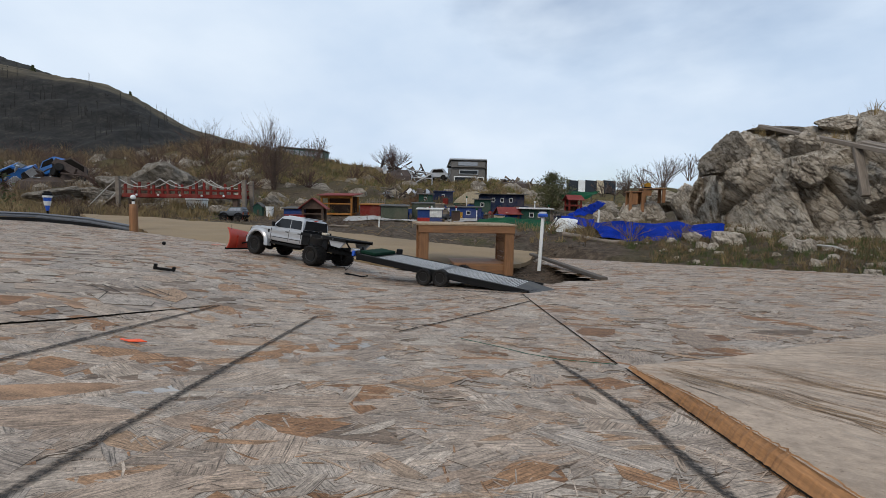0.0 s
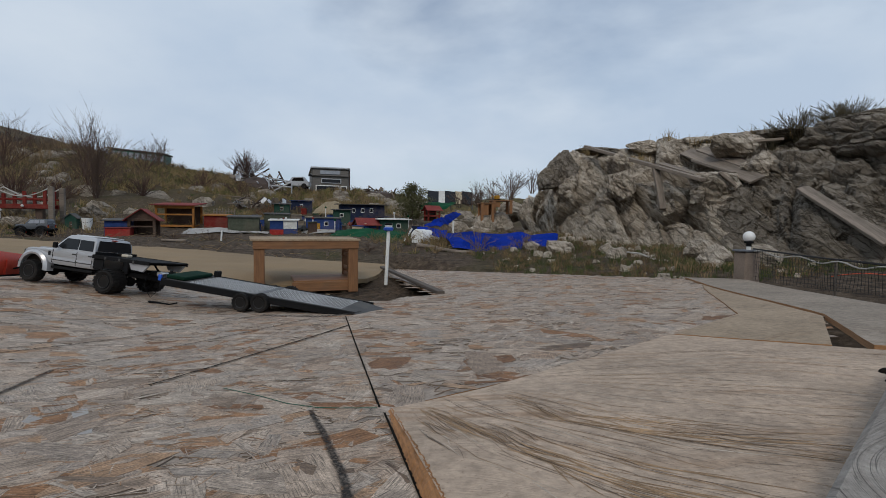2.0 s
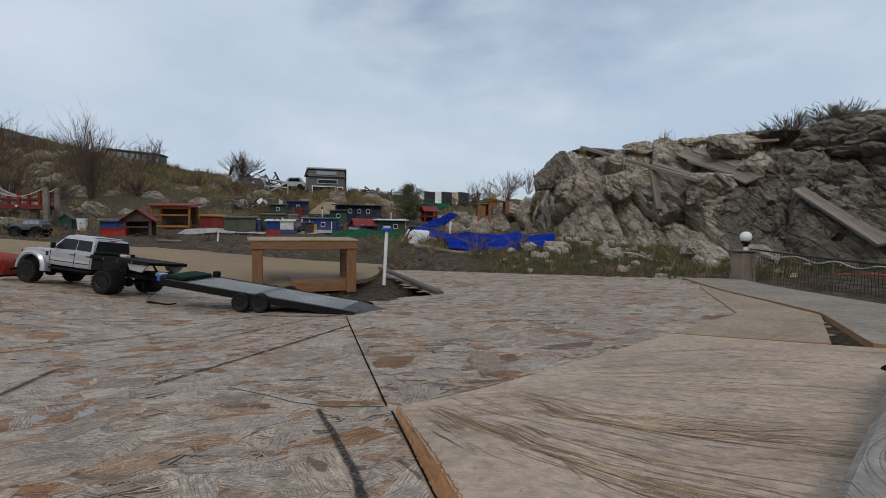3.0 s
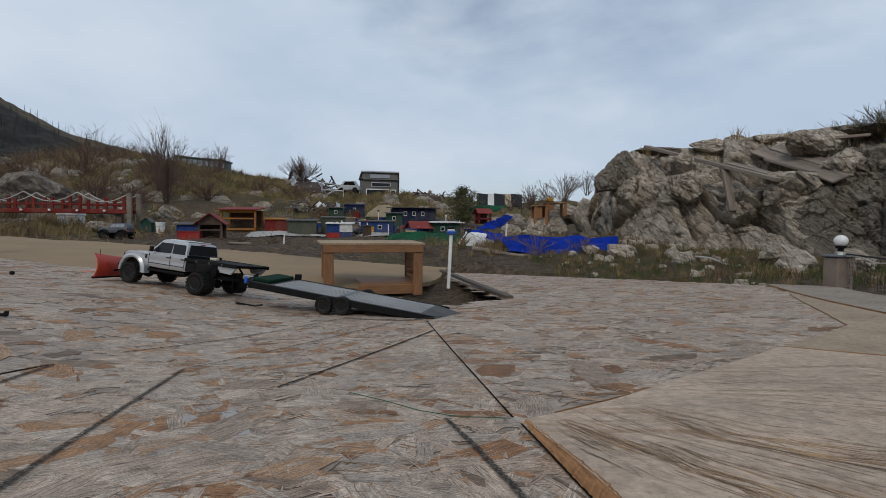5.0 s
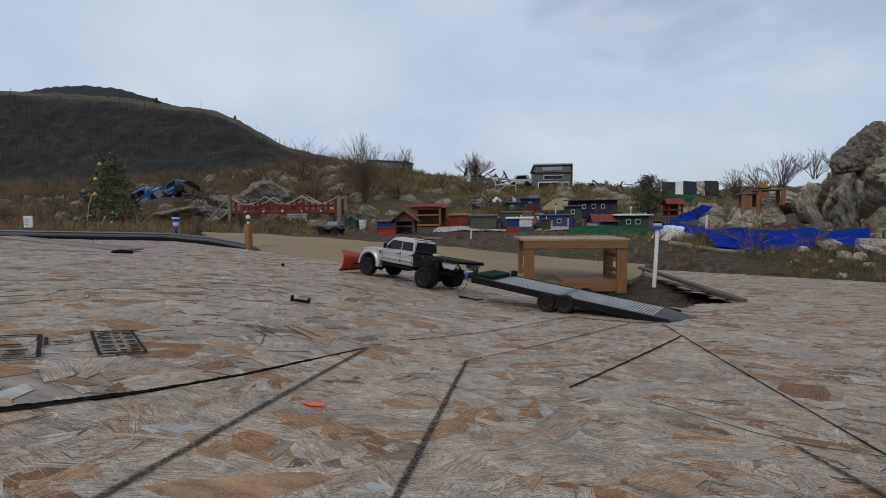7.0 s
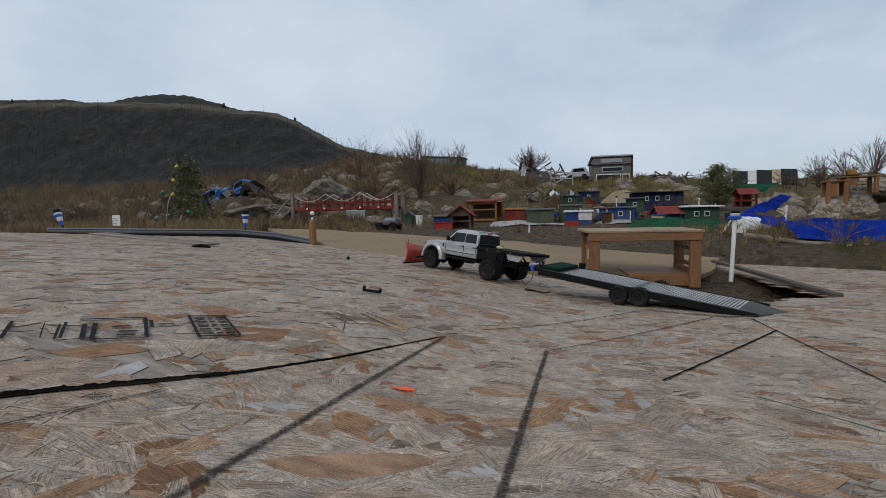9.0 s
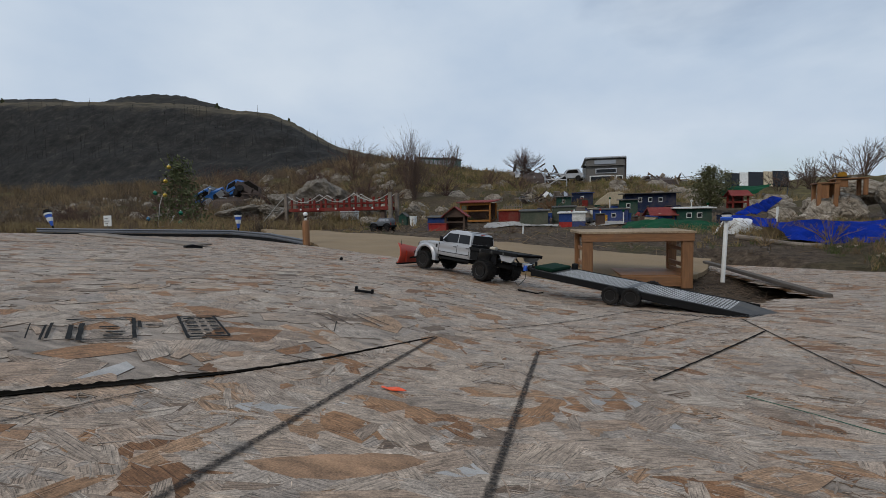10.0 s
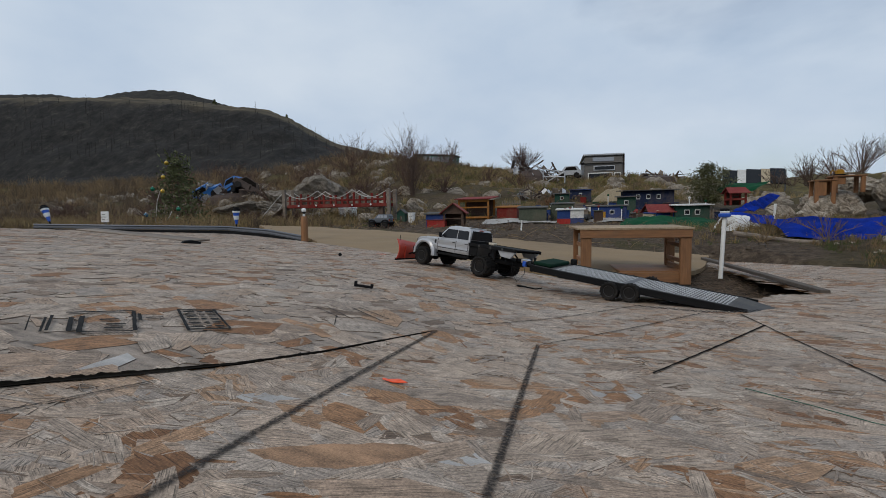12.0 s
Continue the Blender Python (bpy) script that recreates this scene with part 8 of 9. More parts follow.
def model_house(label, x, y, z, w, d, h, yaw, wall, roof, kind="gable", pitch=0.4, over=0.04, door=None, windows=0, open_front=False, name="model_house"):
    """A small timber model building: walls with corner posts, a roof with overhang, door and windows."""
    t = thing(name, label, "model house", pose(x, y, z, 0, 0, yaw))
    th = 0.018
    if open_front:
        for sx in (-1, 1):
            for sy in (-1, 1):
                part("post", MB().box((sx * (w / 2 - th) - th, sy * (d / 2 - th) - th, -0.12), (sx * (w / 2 - th) + th, sy * (d / 2 - th) + th, h), 0.003), M[wall], t)
        part("back_wall", MB().box((-w / 2, d / 2 - th, -0.12), (w / 2, d / 2, h), 0.003), M["h_brown"], t)
        part("floor", MB().box((-w / 2, -d / 2, -0.02), (w / 2, d / 2, 0.02), 0.003), M[wall], t)
        part("mid_rail", MB().box((-w / 2, -d / 2, h * 0.52), (w / 2, -d / 2 + 0.02, h * 0.6), 0.003), M[wall], t)
        part("lintel", MB().box((-w / 2, -d / 2 - 0.004, h * 0.86), (w / 2, -d / 2 + 0.02, h), 0.003), M[wall], t)
    else:
        n = max(3, int(h / 0.06))
        for s, (lo, hi) in enumerate((((-w / 2, -d / 2), (w / 2, -d / 2 + th)), ((-w / 2, d / 2 - th), (w / 2, d / 2)), ((-w / 2, -d / 2 + th), (-w / 2 + th, d / 2 - th)), ((w / 2 - th, -d / 2 + th), (w / 2, d / 2 - th)))):
            part("wall", MB().box((*lo, -0.12), (*hi, h), 0.003), M[wall], t)
        for k in range(1, n):
            zz = h * k / n
            part("board_line", MB().box((-w / 2 - 0.003, -d / 2 - 0.003, zz - 0.003), (w / 2 + 0.003, -d / 2 + 0.004, zz + 0.003), 0), M[wall], t)
    o = over
    if kind == "gable":
        r = w * pitch
        for s in (1, -1):
            mb = MB()
            a = [Vector((s * (w / 2 + o), -d / 2 - o, h - o * pitch * 2)), Vector((0, -d / 2 - o, h + r)), Vector((0, d / 2 + o, h + r)), Vector((s * (w / 2 + o), d / 2 + o, h - o * pitch * 2))]
            mb.ring([a, [p + Vector((0, 0, 0.014)) for p in a]])
            part("roof_slope", mb, M[roof], t)
        for yy in (-d / 2, d / 2 - th):
            part("gable", MB().prism([(-w / 2, h), (w / 2, h), (0, h + r)], yy, yy + th, 1), M[wall], t)
    elif kind == "ridge_x":
        r = d * pitch
        for s in (1, -1):
            mb = MB()
            a = [Vector((-w / 2 - o, s * (d / 2 + o), h - o * pitch * 2)), Vector((-w / 2 - o * 0.6, 0, h + r)), Vector((w / 2 + o * 0.6, 0, h + r)), Vector((w / 2 + o, s * (d / 2 + o), h - o * pitch * 2))]
            mb.ring([a, [p + Vector((0, 0, 0.014)) for p in a]])
            part("roof_slope", mb, M[roof], t)
        for xx in (-w / 2, w / 2 - th):
            part("gable", MB().prism([(-d / 2, h), (d / 2, h), (0, h + r)], xx, xx + th, 0), M[wall], t)
    else:
        mb = MB()
        a = [Vector((-w / 2 - o, -d / 2 - o, h)), Vector((w / 2 + o, -d / 2 - o, h)), Vector((w / 2 + o, d / 2 + o, h + d * pitch)), Vector((-w / 2 - o, d / 2 + o, h + d * pitch))]
        mb.ring([a, [p + Vector((0, 0, 0.016)) for p in a]])
        part("roof", mb, M[roof], t)
    if door is not None:
        dw, dh = w * 0.2, h * 0.62
        dd = part("door", MB().box((door * w - dw / 2, -d / 2 - 0.006, 0), (door * w + dw / 2, -d / 2 + 0.004, dh), 0.002), M["h_yellow"] if wall in ("h_blue",) else M["h_brown"], t)
        part("knob", MB().lathe([(0.006, 0), (0.001, 0.008)], 8, "Y", m=pose(door * w + dw * 0.3, -d / 2 - 0.006, dh * 0.5, 0, 0, 180)), M["white"], dd)
    for k in range(windows):
        xc = (-0.3 + 0.6 * (k + 0.5) / windows) * w if door is None else (0.1 + 0.3 * k) * w
        wn = part("window", MB().box((xc - 0.04, -d / 2 - 0.005, h * 0.42), (xc + 0.04, -d / 2 + 0.003, h * 0.75), 0.002), M["h_white"], t)
        part("pane", MB().box((xc - 0.03, -d / 2 - 0.007, h * 0.47), (xc + 0.03, -d / 2 - 0.004, h * 0.7), 0), M["glass"], wn)
    return t


model_house("dark wooden barn with a red gabled roof", -1.98, 7.62, 0.02, 0.34, 0.42, 0.26, 8, "h_brown", "h_roofred", "gable", 0.38, 0.05, open_front=True)
model_house("small blue lean-to beside the barn", -2.33, 7.72, 0.02, 0.30, 0.3, 0.22, 5, "h_blue", "h_grey", "shed", 0.1, 0.03)
model_house("orange open-fronted two-storey stall", -2.07, 9.75, 0.17, 0.68, 0.42, 0.37, -8, "h_orange", "h_roofred", "shed", 0.14, 0.06, open_front=True)
model_house("low dark red shed", -1.38, 9.6, 0.16, 0.40, 0.4, 0.20, 0, "h_red", "h_orange", "shed", 0.08, 0.03)
model_house("grey-green boarded shed with a flat roof", -0.82, 8.95, 0.06, 0.50, 0.42, 0.27, 4, "h_green", "h_grey", "shed", 0.08, 0.03)
model_house("grey-green boarded shed with a flat roof", -0.30, 9.35, 0.08, 0.42, 0.42, 0.32, 0, "h_green", "h_grey", "shed", 0.06, 0.02)
fb = model_house("box house painted in blue, white and red panels", -0.127, 8.62, 0.03, 0.44, 0.4, 0.25, 0, "h_blue", "h_white", "shed", 0.06, 0.03)
part("white_panel", MB().box((0.0, -0.208, 0.11), (0.22, -0.199, 0.25), 0.002), M["h_white"], fb, "white painted panel")
part("red_panel", MB().box((-0.222, -0.208, -0.05), (0.0, -0.199, 0.10), 0.002), M["h_brightred"], fb, "red painted panel")
for i in range(6):
    part("roof_slat", MB().box((-0.12 + i * 0.042, -0.06, 0.24), (-0.10 + i * 0.042, 0.06, 0.30), 0.002, m=pose(0, 0, 0, 0, -14, 0)), M["h_white" if i % 2 else "h_roofred"], fb)
model_house("bright blue house with a yellow door", 0.55, 9.4, 0.09, 0.62, 0.4, 0.25, -6, "h_blue", "h_grey", "shed", 0.05, 0.03, door=-0.18, windows=1)
model_house("red-roofed open shelter on posts", 1.30, 8.7, 0.05, 0.36, 0.36, 0.19, 10, "h_brown", "h_roofred", "ridge_x", 0.28, 0.05, open_front=True)
model_house("dark green house with a pale flat roof", 1.78, 8.75, 0.06, 0.52, 0.42, 0.26, 4, "h_dkgreen", "h_white", "shed", 0.05, 0.06, windows=2)
model_house("navy house with white posts", 0.0, 13.3, 0.52, 0.55, 0.4, 0.32, 0, "h_navy", "h_blue", "shed", 0.06, 0.04, windows=1)
model_house("small dark green cabin", -0.45, 12.6, 0.46, 0.36, 0.34, 0.26, 0, "h_dkgreen", "h_grey", "shed", 0.08, 0.05, windows=1)
model_house("long green and blue house with a flat dark roof", 1.45, 11.6, 0.38, 1.05, 0.5, 0.32, 2, "h_navy", "h_grey", "shed", 0.04, 0.1, windows=3)
model_house("green cabin with white posts", 0.95, 10.6, 0.28, 0.36, 0.34, 0.26, -6, "h_dkgreen", "h_grey", "shed", 0.06, 0.05, windows=1)
model_house("dark red shelter with a red roof on posts", 3.12, 11.2, 0.46, 0.32, 0.3, 0.15, 8, "h_red", "h_roofred", "ridge_x", 0.3, 0.05, open_front=True)
dome = thing("cream_dome_shed", "cream tent-shaped shed with a dark base", "shed", pose(0.78, 12.6, 0.42))
part("canopy", MB().prism([(-0.5, 0.08), (0.45, 0.08), (0.42, 0.26), (0.1, 0.40), (-0.15, 0.38), (-0.4, 0.2)], -0.25, 0.25, 1, bev=0.02), M["h_cream"], dome)
part("base", MB().box((-0.48, -0.24, -0.1), (0.44, 0.24, 0.09), 0.005), M["h_dkgreen"], dome)
for x0, x1, y0 in ((-1.70, -1.0, 8.45), (-1.02, -0.36, 8.25), (0.15, 0.75, 8.8)):
    sheet("white_sheeting", "flat crumpled white sheeting on the ground", ([(x0 + (x1 - x0) * i / 5, y0 + 0.4, gz(x0 + (x1 - x0) * i / 5, y0 + 0.4) + 0.035) for i in range(6)], [(x0 + (x1 - x0) * i / 5, y0 - 0.05, gz(x0 + (x1 - x0) * i / 5, y0 - 0.05) + 0.02) for i in range(6)]), M["sheet_w"], 0.025, x0, 30, 12, "sheeting")
# cars, lamps and small figures of the village
for i, (x, y, c) in enumerate(((0.25, 10.3, "h_white"), (0.7, 10.2, "h_cream"), (1.15, 10.0, "h_roofred"), (0.15, 9.1, "h_grey"), (-0.6, 11.6, "h_white"), (0.45, 11.4, "h_brown"))):
    z = gz(x, y)
    b = thing("toy_car", "small %s toy car in the model village" % {"h_white": "white", "h_cream": "cream", "h_roofred": "red", "h_grey": "grey", "h_brown": "brown"}[c], "toy car", pose(x, y, z + 0.02, 0, 0, 20 * i), group="toy cars in the village")
    part("body", MB().prism([(-0.13, 0.02), (0.13, 0.02), (0.13, 0.06), (0.07, 0.065), (0.03, 0.105), (-0.07, 0.105), (-0.11, 0.065), (-0.13, 0.06)], -0.055, 0.055, 1, bev=0.008), M[c], b)
    for sx in (-0.08, 0.08):
        for sy in (-0.055, 0.055):
            part("wheel", MB().lathe([(0.001, -0.01), (0.026, -0.01), (0.026, 0.01), (0.001, 0.01)], 12, "Y", m=Matrix.Translation((sx, sy, 0.02))), M["rubber"], b)
for x, y, h, c in ((0.35, 9.0, 0.26, "h_roofred"), (0.75, 9.1, 0.22, "green_net"), (1.95, 9.6, 0.26, "h_white"), (2.35, 10.2, 0.28, "green_net"), (0.6, 11.0, 0.4, "green_net")):
    z = gz(x, y)
    p = thing("model_lamp", "thin model street lamp among the houses", "street lamp", pose(x, y, z - 0.02), group="street lamps in the village")
    part("mast", MB().tube([(0, 0, 0), (0, 0, h)], 0.009, 8), M["white"], p)
    part("head", MB().lathe([(0.001, h), (0.022, h + 0.01), (0.026, h + 0.03), (0.001, h + 0.05)], 12), M[c], p, smooth=True)

# ---- red bridge ----
def build_bridge():
    A, B = Vector((-6.05, 9.0, 0.48)), Vector((-3.72, 8.95, 0.50))
    t = thing("toy_bridge", "red timber foot bridge with rope rails and posts", "bridge", Matrix.Translation(A))
    ln = (B - A).length
    for y in (-0.14, 0.14):
        part("beam", MB().box((0, y - 0.02, -0.055), (ln, y + 0.02, 0.015), 0.004), M["h_red"], t)
        part("hand_rail", MB().box((0, y - 0.012, 0.085), (ln, y + 0.012, 0.11), 0.004), M["h_red"], t)
        for i in range(9):
            x = 0.06 + (ln - 0.12) * i / 8
            hh = (0.2, 0.24, 0.18, 0.22, 0.2, 0.26, 0.18, 0.22, 0.24)[i]
            part("baluster", MB().box((x - 0.022, y - 0.018, -0.02), (x + 0.022, y + 0.018, hh), 0.004), M["h_red"], t)
    for i in range(22):
        x = ln * (i + 0.5) / 22
        part("tread", MB().box((x - 0.045, -0.13, 0.0), (x + 0.045, 0.13, 0.018), 0.003), M["h_red"], t)
    for x, hh in ((-0.06, 0.34), (ln + 0.04, 0.30)):
        for y in (-0.17, 0.17):
            part("tower_post", MB().box((x - 0.035, y - 0.03, -0.5), (x + 0.035, y + 0.03, hh), 0.005), M["wood_old"], t)
    part("support_post", MB().box((ln - 0.22, -0.1, -0.45), (ln - 0.12, 0.0, -0.02), 0.008), M["twig"], t)
    part("brace", MB().tube([(ln - 0.1, 0.0, -0.4), (ln + 0.04, 0.0, -0.06)], 0.02, 8), M["twig"], t)
    for y in (-0.16, 0.16):
        for k in range(3):
            x0, x1 = -0.06 + (ln + 0.1) * k / 3, -0.06 + (ln + 0.1) * (k + 1) / 3
            pts = [(x0 + (x1 - x0) * u / 8, y, 0.30 - 0.16 * math.sin(math.pi * u / 8)) for u in range(9)]
            part("rope", MB().tube(pts, 0.009, 6), M["rope"], t, "sagging pale rope")
    for s in (-0.16, 0.16):
        part("rope", MB().tube([(-0.06, s, 0.3), (-0.3, s, 0.1), (-0.75, s * 1.4, -0.38)], 0.009, 6), M["rope"], t, "sagging pale rope")
    for i in range(7):
        u = i / 6
        part("ramp_board", MB().box((-0.06, -0.15, -0.01), (0.06, 0.15, 0.012), 0.003), M["wood_old"], t, m=pose(-0.14 - 0.55 * u, 0, -0.04 - 0.36 * u, 0, -33, 0))
    for i in range(5):
        part("globe_light", MB().lathe([(0.001, -0.022), (0.018, -0.012), (0.022, 0), (0.018, 0.012), (0.001, 0.022)], 12, m=Matrix.Translation((0.3 + i * 0.42, -0.18, -0.01))), M["frost"], t, smooth=True)


build_bridge()
cool = thing("white_cooler", "white plastic box under the bridge", "box", pose(-4.95, 9.5, gz(-4.95, 9.5)))
part("body", MB().box((-0.17, -0.12, -0.02), (0.17, 0.12, 0.15), 0.015), M["white"], cool)
part("lid", MB().box((-0.18, -0.13, 0.15), (0.18, 0.13, 0.19), 0.012), M["white"], cool)
model_house("tiny dark green hut with a grey roof beside the bridge", -3.42, 8.9, gz(-3.42, 8.9), 0.17, 0.16, 0.15, 0, "h_dkgreen", "h_grey", "gable", 0.4, 0.02, door=0.0)
bk = thing("white_bucket", "white plastic bucket standing beside the green hut", "bucket", pose(-3.20, 8.85, gz(-3.20, 8.85)))
part("pail", MB().lathe([(0.001, -0.02), (0.062, -0.02), (0.075, 0.17), (0.079, 0.172), (0.079, 0.185), (0.070, 0.185), (0.066, 0.16), (0.001, 0.16)], 20), M["white"], bk, smooth=True)
part("handle", MB().tube([(-0.078, 0, 0.16), (-0.06, -0.04, 0.12), (0, -0.085, 0.10), (0.06, -0.04, 0.12), (0.078, 0, 0.16)], 0.003, 6), M["bolt"], bk)
rb = thing("red_crate", "worn red wooden box in front of the barn", "crate", pose(-2.24, 7.45, gz(-2.24, 7.45), 0, 0, 6))
part("body", MB().box((-0.15, -0.1, -0.05), (0.15, 0.1, 0.14), 0.006), M["h_brightred"], rb)
part("lid", MB().box((-0.16, -0.11, 0.14), (0.16, 0.11, 0.155), 0.004), M["h_roofred"], rb)
sign = thing("white_notice", "small white notice board on a stake", "sign", pose(-6.25, 4.9, gz(-6.25, 4.9)))
part("stake", MB().tube([(0, 0, -0.05), (0, 0, 0.2)], 0.012, 8), M["wood_old"], sign)
part("board", MB().box((-0.07, -0.012, 0.14), (0.07, 0.0, 0.29), 0.004), M["white"], sign)
for i in range(3):
    part("print_bar", MB().box((-0.045, -0.0145, 0.175 + i * 0.035), (0.01 + 0.03 * (i % 2), -0.0118, 0.181 + i * 0.035), 0), M["ink"], sign)

# ---- yellow toy digger and small tables by the rocks ----
dg = thing("toy_digger", "yellow toy digger standing on a small wooden table", "toy digger", pose(3.69, 8.3, 0.719) @ Matrix.Scale(0.45, 4))
part("cab", MB().box((-0.1, -0.08, 0.03), (0.1, 0.08, 0.16), 0.012), M["h_yellow"], dg)
part("roof", MB().box((-0.07, -0.07, 0.16), (0.07, 0.07, 0.19), 0.01), M["h_yellow"], dg)
part("track_unit", MB().box((-0.14, -0.09, -0.02), (0.14, 0.09, 0.035), 0.012), M["black"], dg)
part("arm", MB().tube([(-0.1, 0, 0.1), (-0.2, 0, 0.17), (-0.27, 0, 0.05)], 0.018, 8), M["h_yellow"], dg)
for (x, y, z, w, h) in ((3.77, 8.3, 0.56, 0.40, 0.15), (3.44, 8.2, 0.40, 0.28, 0.25)):
    tb = thing("small_table", "small orange-brown wooden table on the slope", "table", pose(x, y, z, 0, 0, -6))
    part("top", MB().box((-w / 2, -0.15, h - 0.02), (w / 2, 0.15, h), 0.004), M["wood_x"], tb)
    for sx in (-1, 1):
        for sy in (-1, 1):
            part("leg", MB().box((sx * (w / 2 - 0.04) - 0.025, sy * 0.12 - 0.02, -0.1), (sx * (w / 2 - 0.04) + 0.025, sy * 0.12 + 0.02, h - 0.02), 0.003), M["wood"], tb)
    part("panel", MB().box((-w / 2 + 0.02, -0.12, 0.02), (-w / 2 + 0.16, -0.1, h - 0.03), 0.003), M["wood"], tb)

# ---- solar panels on the skyline ----
sp = thing("solar_array", "row of dark panels with two pale ones tilted on a frame", "solar panels", pose(5.25, 17.4, 1.06, 0, 0, -4))
for i, k in enumerate(("glass", "h_white", "glass", "h_cream", "glass")):
    w = 0.40 if k == "glass" else 0.24
    x = (-0.62, -0.29, 0.04, 0.37, 0.70)[i]
    pn = part("panel", MB().box((-w / 2, -0.30, 0), (w / 2, 0.30, 0.03), 0.004), M[k], sp, m=pose(x, 0.12, 0.24, 55, 0, 0) @ pose(0, 0, 0, 0, 0, -6))
    part("frame", MB().box((-w / 2 - 0.012, -0.312, -0.012), (w / 2 + 0.012, 0.312, 0.0), 0.002), M["rim_black"], pn)
for x in (-0.75, 0.1, 0.95):
    part("strut", MB().tube([(x, 0.3, -0.3), (x, 0.26, 0.45)], 0.02, 6), M["zinc"], sp)

# ---- jeep-shaped crawler by the bridge ----
M["jeep"] = material("matt_grey_paint", (0.085, 0.095, 0.11), 0.55, var=0.15, scale=15, dirt=0.15)
M["lamp_red"] = material("red_lens", (0.25, 0.015, 0.01), 0.25, var=0.1, bump=0)
M["lamp_amber"] = material("amber_lens", (0.45, 0.16, 0.01), 0.25, var=0.1, bump=0)
M["clear"] = material("milky_window", (0.30, 0.32, 0.36), 0.2, var=0.15, scale=6, bump=0)


def build_crawler():
    x0, y0 = -3.36, 7.72
    t = thing("model_crawler", "matt grey boxy model off-roader with black flares and knobbly tyres", "model car", pose(x0, y0, gz(x0, y0) + 0.004, 0, 0, 172))
    W = 0.085
    st = [(-0.205, [(W * 0.94, 0.105), (W, 0.115), (W, 0.165), (W * 0.97, 0.172), (W * 0.9, 0.174)]), (0.05, [(W * 0.94, 0.1), (W, 0.11), (W, 0.165), (W * 0.97, 0.172), (W * 0.9, 0.174)]), (0.195, [(W * 0.92, 0.105), (W * 0.98, 0.115), (W * 0.98, 0.158), (W * 0.95, 0.165), (W * 0.88, 0.167)]), (0.205, [(W * 0.9, 0.11), (W * 0.95, 0.118), (W * 0.95, 0.15), (W * 0.92, 0.158), (W * 0.86, 0.16)])]
    skin(t, "body", st, M["jeep"])
    st = [(-0.203, [(W * 0.96, 0.17), (W * 0.94, 0.185), (W * 0.9, 0.2), (W * 0.87, 0.208), (W * 0.8, 0.21)]), (-0.175, [(W * 0.96, 0.17), (W * 0.92, 0.2), (W * 0.86, 0.23), (W * 0.83, 0.24), (W * 0.76, 0.243)]), (0.02, [(W * 0.96, 0.17), (W * 0.92, 0.2), (W * 0.86, 0.23), (W * 0.83, 0.24), (W * 0.76, 0.244)]), (0.085, [(W * 0.95, 0.168), (W * 0.94, 0.172), (W * 0.92, 0.176), (W * 0.9, 0.178), (W * 0.86, 0.18)])]
    skin(t, "cabin", st, M["jeep"])
    for s in (1, -1):
        for xa, xb, xc, xd in ((-0.168, -0.105, -0.105, -0.16), (-0.095, -0.035, -0.035, -0.095), (-0.027, 0.045, 0.018, -0.027)):
            o = [(xa, 0.182), (xb, 0.182), (xc, 0.228), (xd, 0.228)]
            r0 = [Vector((x, s * W * (0.955 - (z - 0.17) * 1.45), z)) for x, z in o]
            wn = part("side_window", MB().ring([r0, [p + Vector((0, s * 0.002, 0)) for p in r0]]), M["clear"], t)
        part("door_handle", MB().box((-0.085, s * W - 0.002, 0.163), (-0.062, s * W + 0.003, 0.168), 0.001), M["black"], t)
        for xc in (0.135, -0.135):
            fl = MB()
            rings = []
            for i in range(11):
                a = radians(8 + 164 * i / 10)
                rings.append([Vector((xc + r * math.cos(a), s * yy, 0.075 + r * math.sin(a) * 0.95)) for r, yy in ((0.064, W - 0.01), (0.064, W + 0.028), (0.08, W + 0.024), (0.084, W - 0.01))])
            fl.ring(rings)
            part("fender_flare", fl, M["black"], t, smooth=True)
            wheel(t, pose(xc, s * 0.098, 0.058) @ side_y(s), 0.058, 0.046, 22)
        lt = part("tail_light", MB().box((-0.211, s * W * 0.86 - 0.014, 0.118), (-0.203, s * W * 0.86 + 0.012, 0.16), 0.002), M["lamp_red"], t, "red and amber tail light")
        part("amber_lens", MB().box((-0.2125, s * W * 0.86 - 0.012, 0.12), (-0.204, s * W * 0.86 + 0.01, 0.137), 0.001), M["lamp_amber"], lt)
        part("headlight", MB().box((0.203, s * 0.055 - 0.013, 0.128), (0.211, s * 0.055 + 0.013, 0.15), 0.002), M["frost"], t)
    q = [Vector((-0.2055, 0.07, 0.18)), Vector((-0.2055, -0.07, 0.18)), Vector((-0.180, -0.065, 0.232)), Vector((-0.180, 0.065, 0.232))]
    part("rear_window", MB().ring([q, [p + Vector((-0.003, 0, 0.001)) for p in q]]), M["clear"], t)
    q = [Vector((0.08, 0.072, 0.184)), Vector((0.08, -0.072, 0.184)), Vector((0.028, -0.066, 0.237)), Vector((0.028, 0.066, 0.237))]
    part("windscreen", MB().ring([q, [p + Vector((0.003, 0, 0.002)) for p in q]]), M["clear"], t)
    part("rear_wiper", MB().tube([(-0.211, -0.01, 0.182), (-0.208, 0.03, 0.188)], 0.002, 6), M["black"], t)
    part("plate_recess", MB().box((-0.2075, -0.03, 0.125), (-0.204, 0.03, 0.148), 0.001), M["h_grey"], t)
    part("rear_bumper", MB().box((-0.226, -0.1, 0.088), (-0.2, 0.1, 0.112), 0.004), M["black"], t)
    part("front_bumper", MB().box((0.2, -0.1, 0.088), (0.23, 0.1, 0.112), 0.004), M["black"], t)
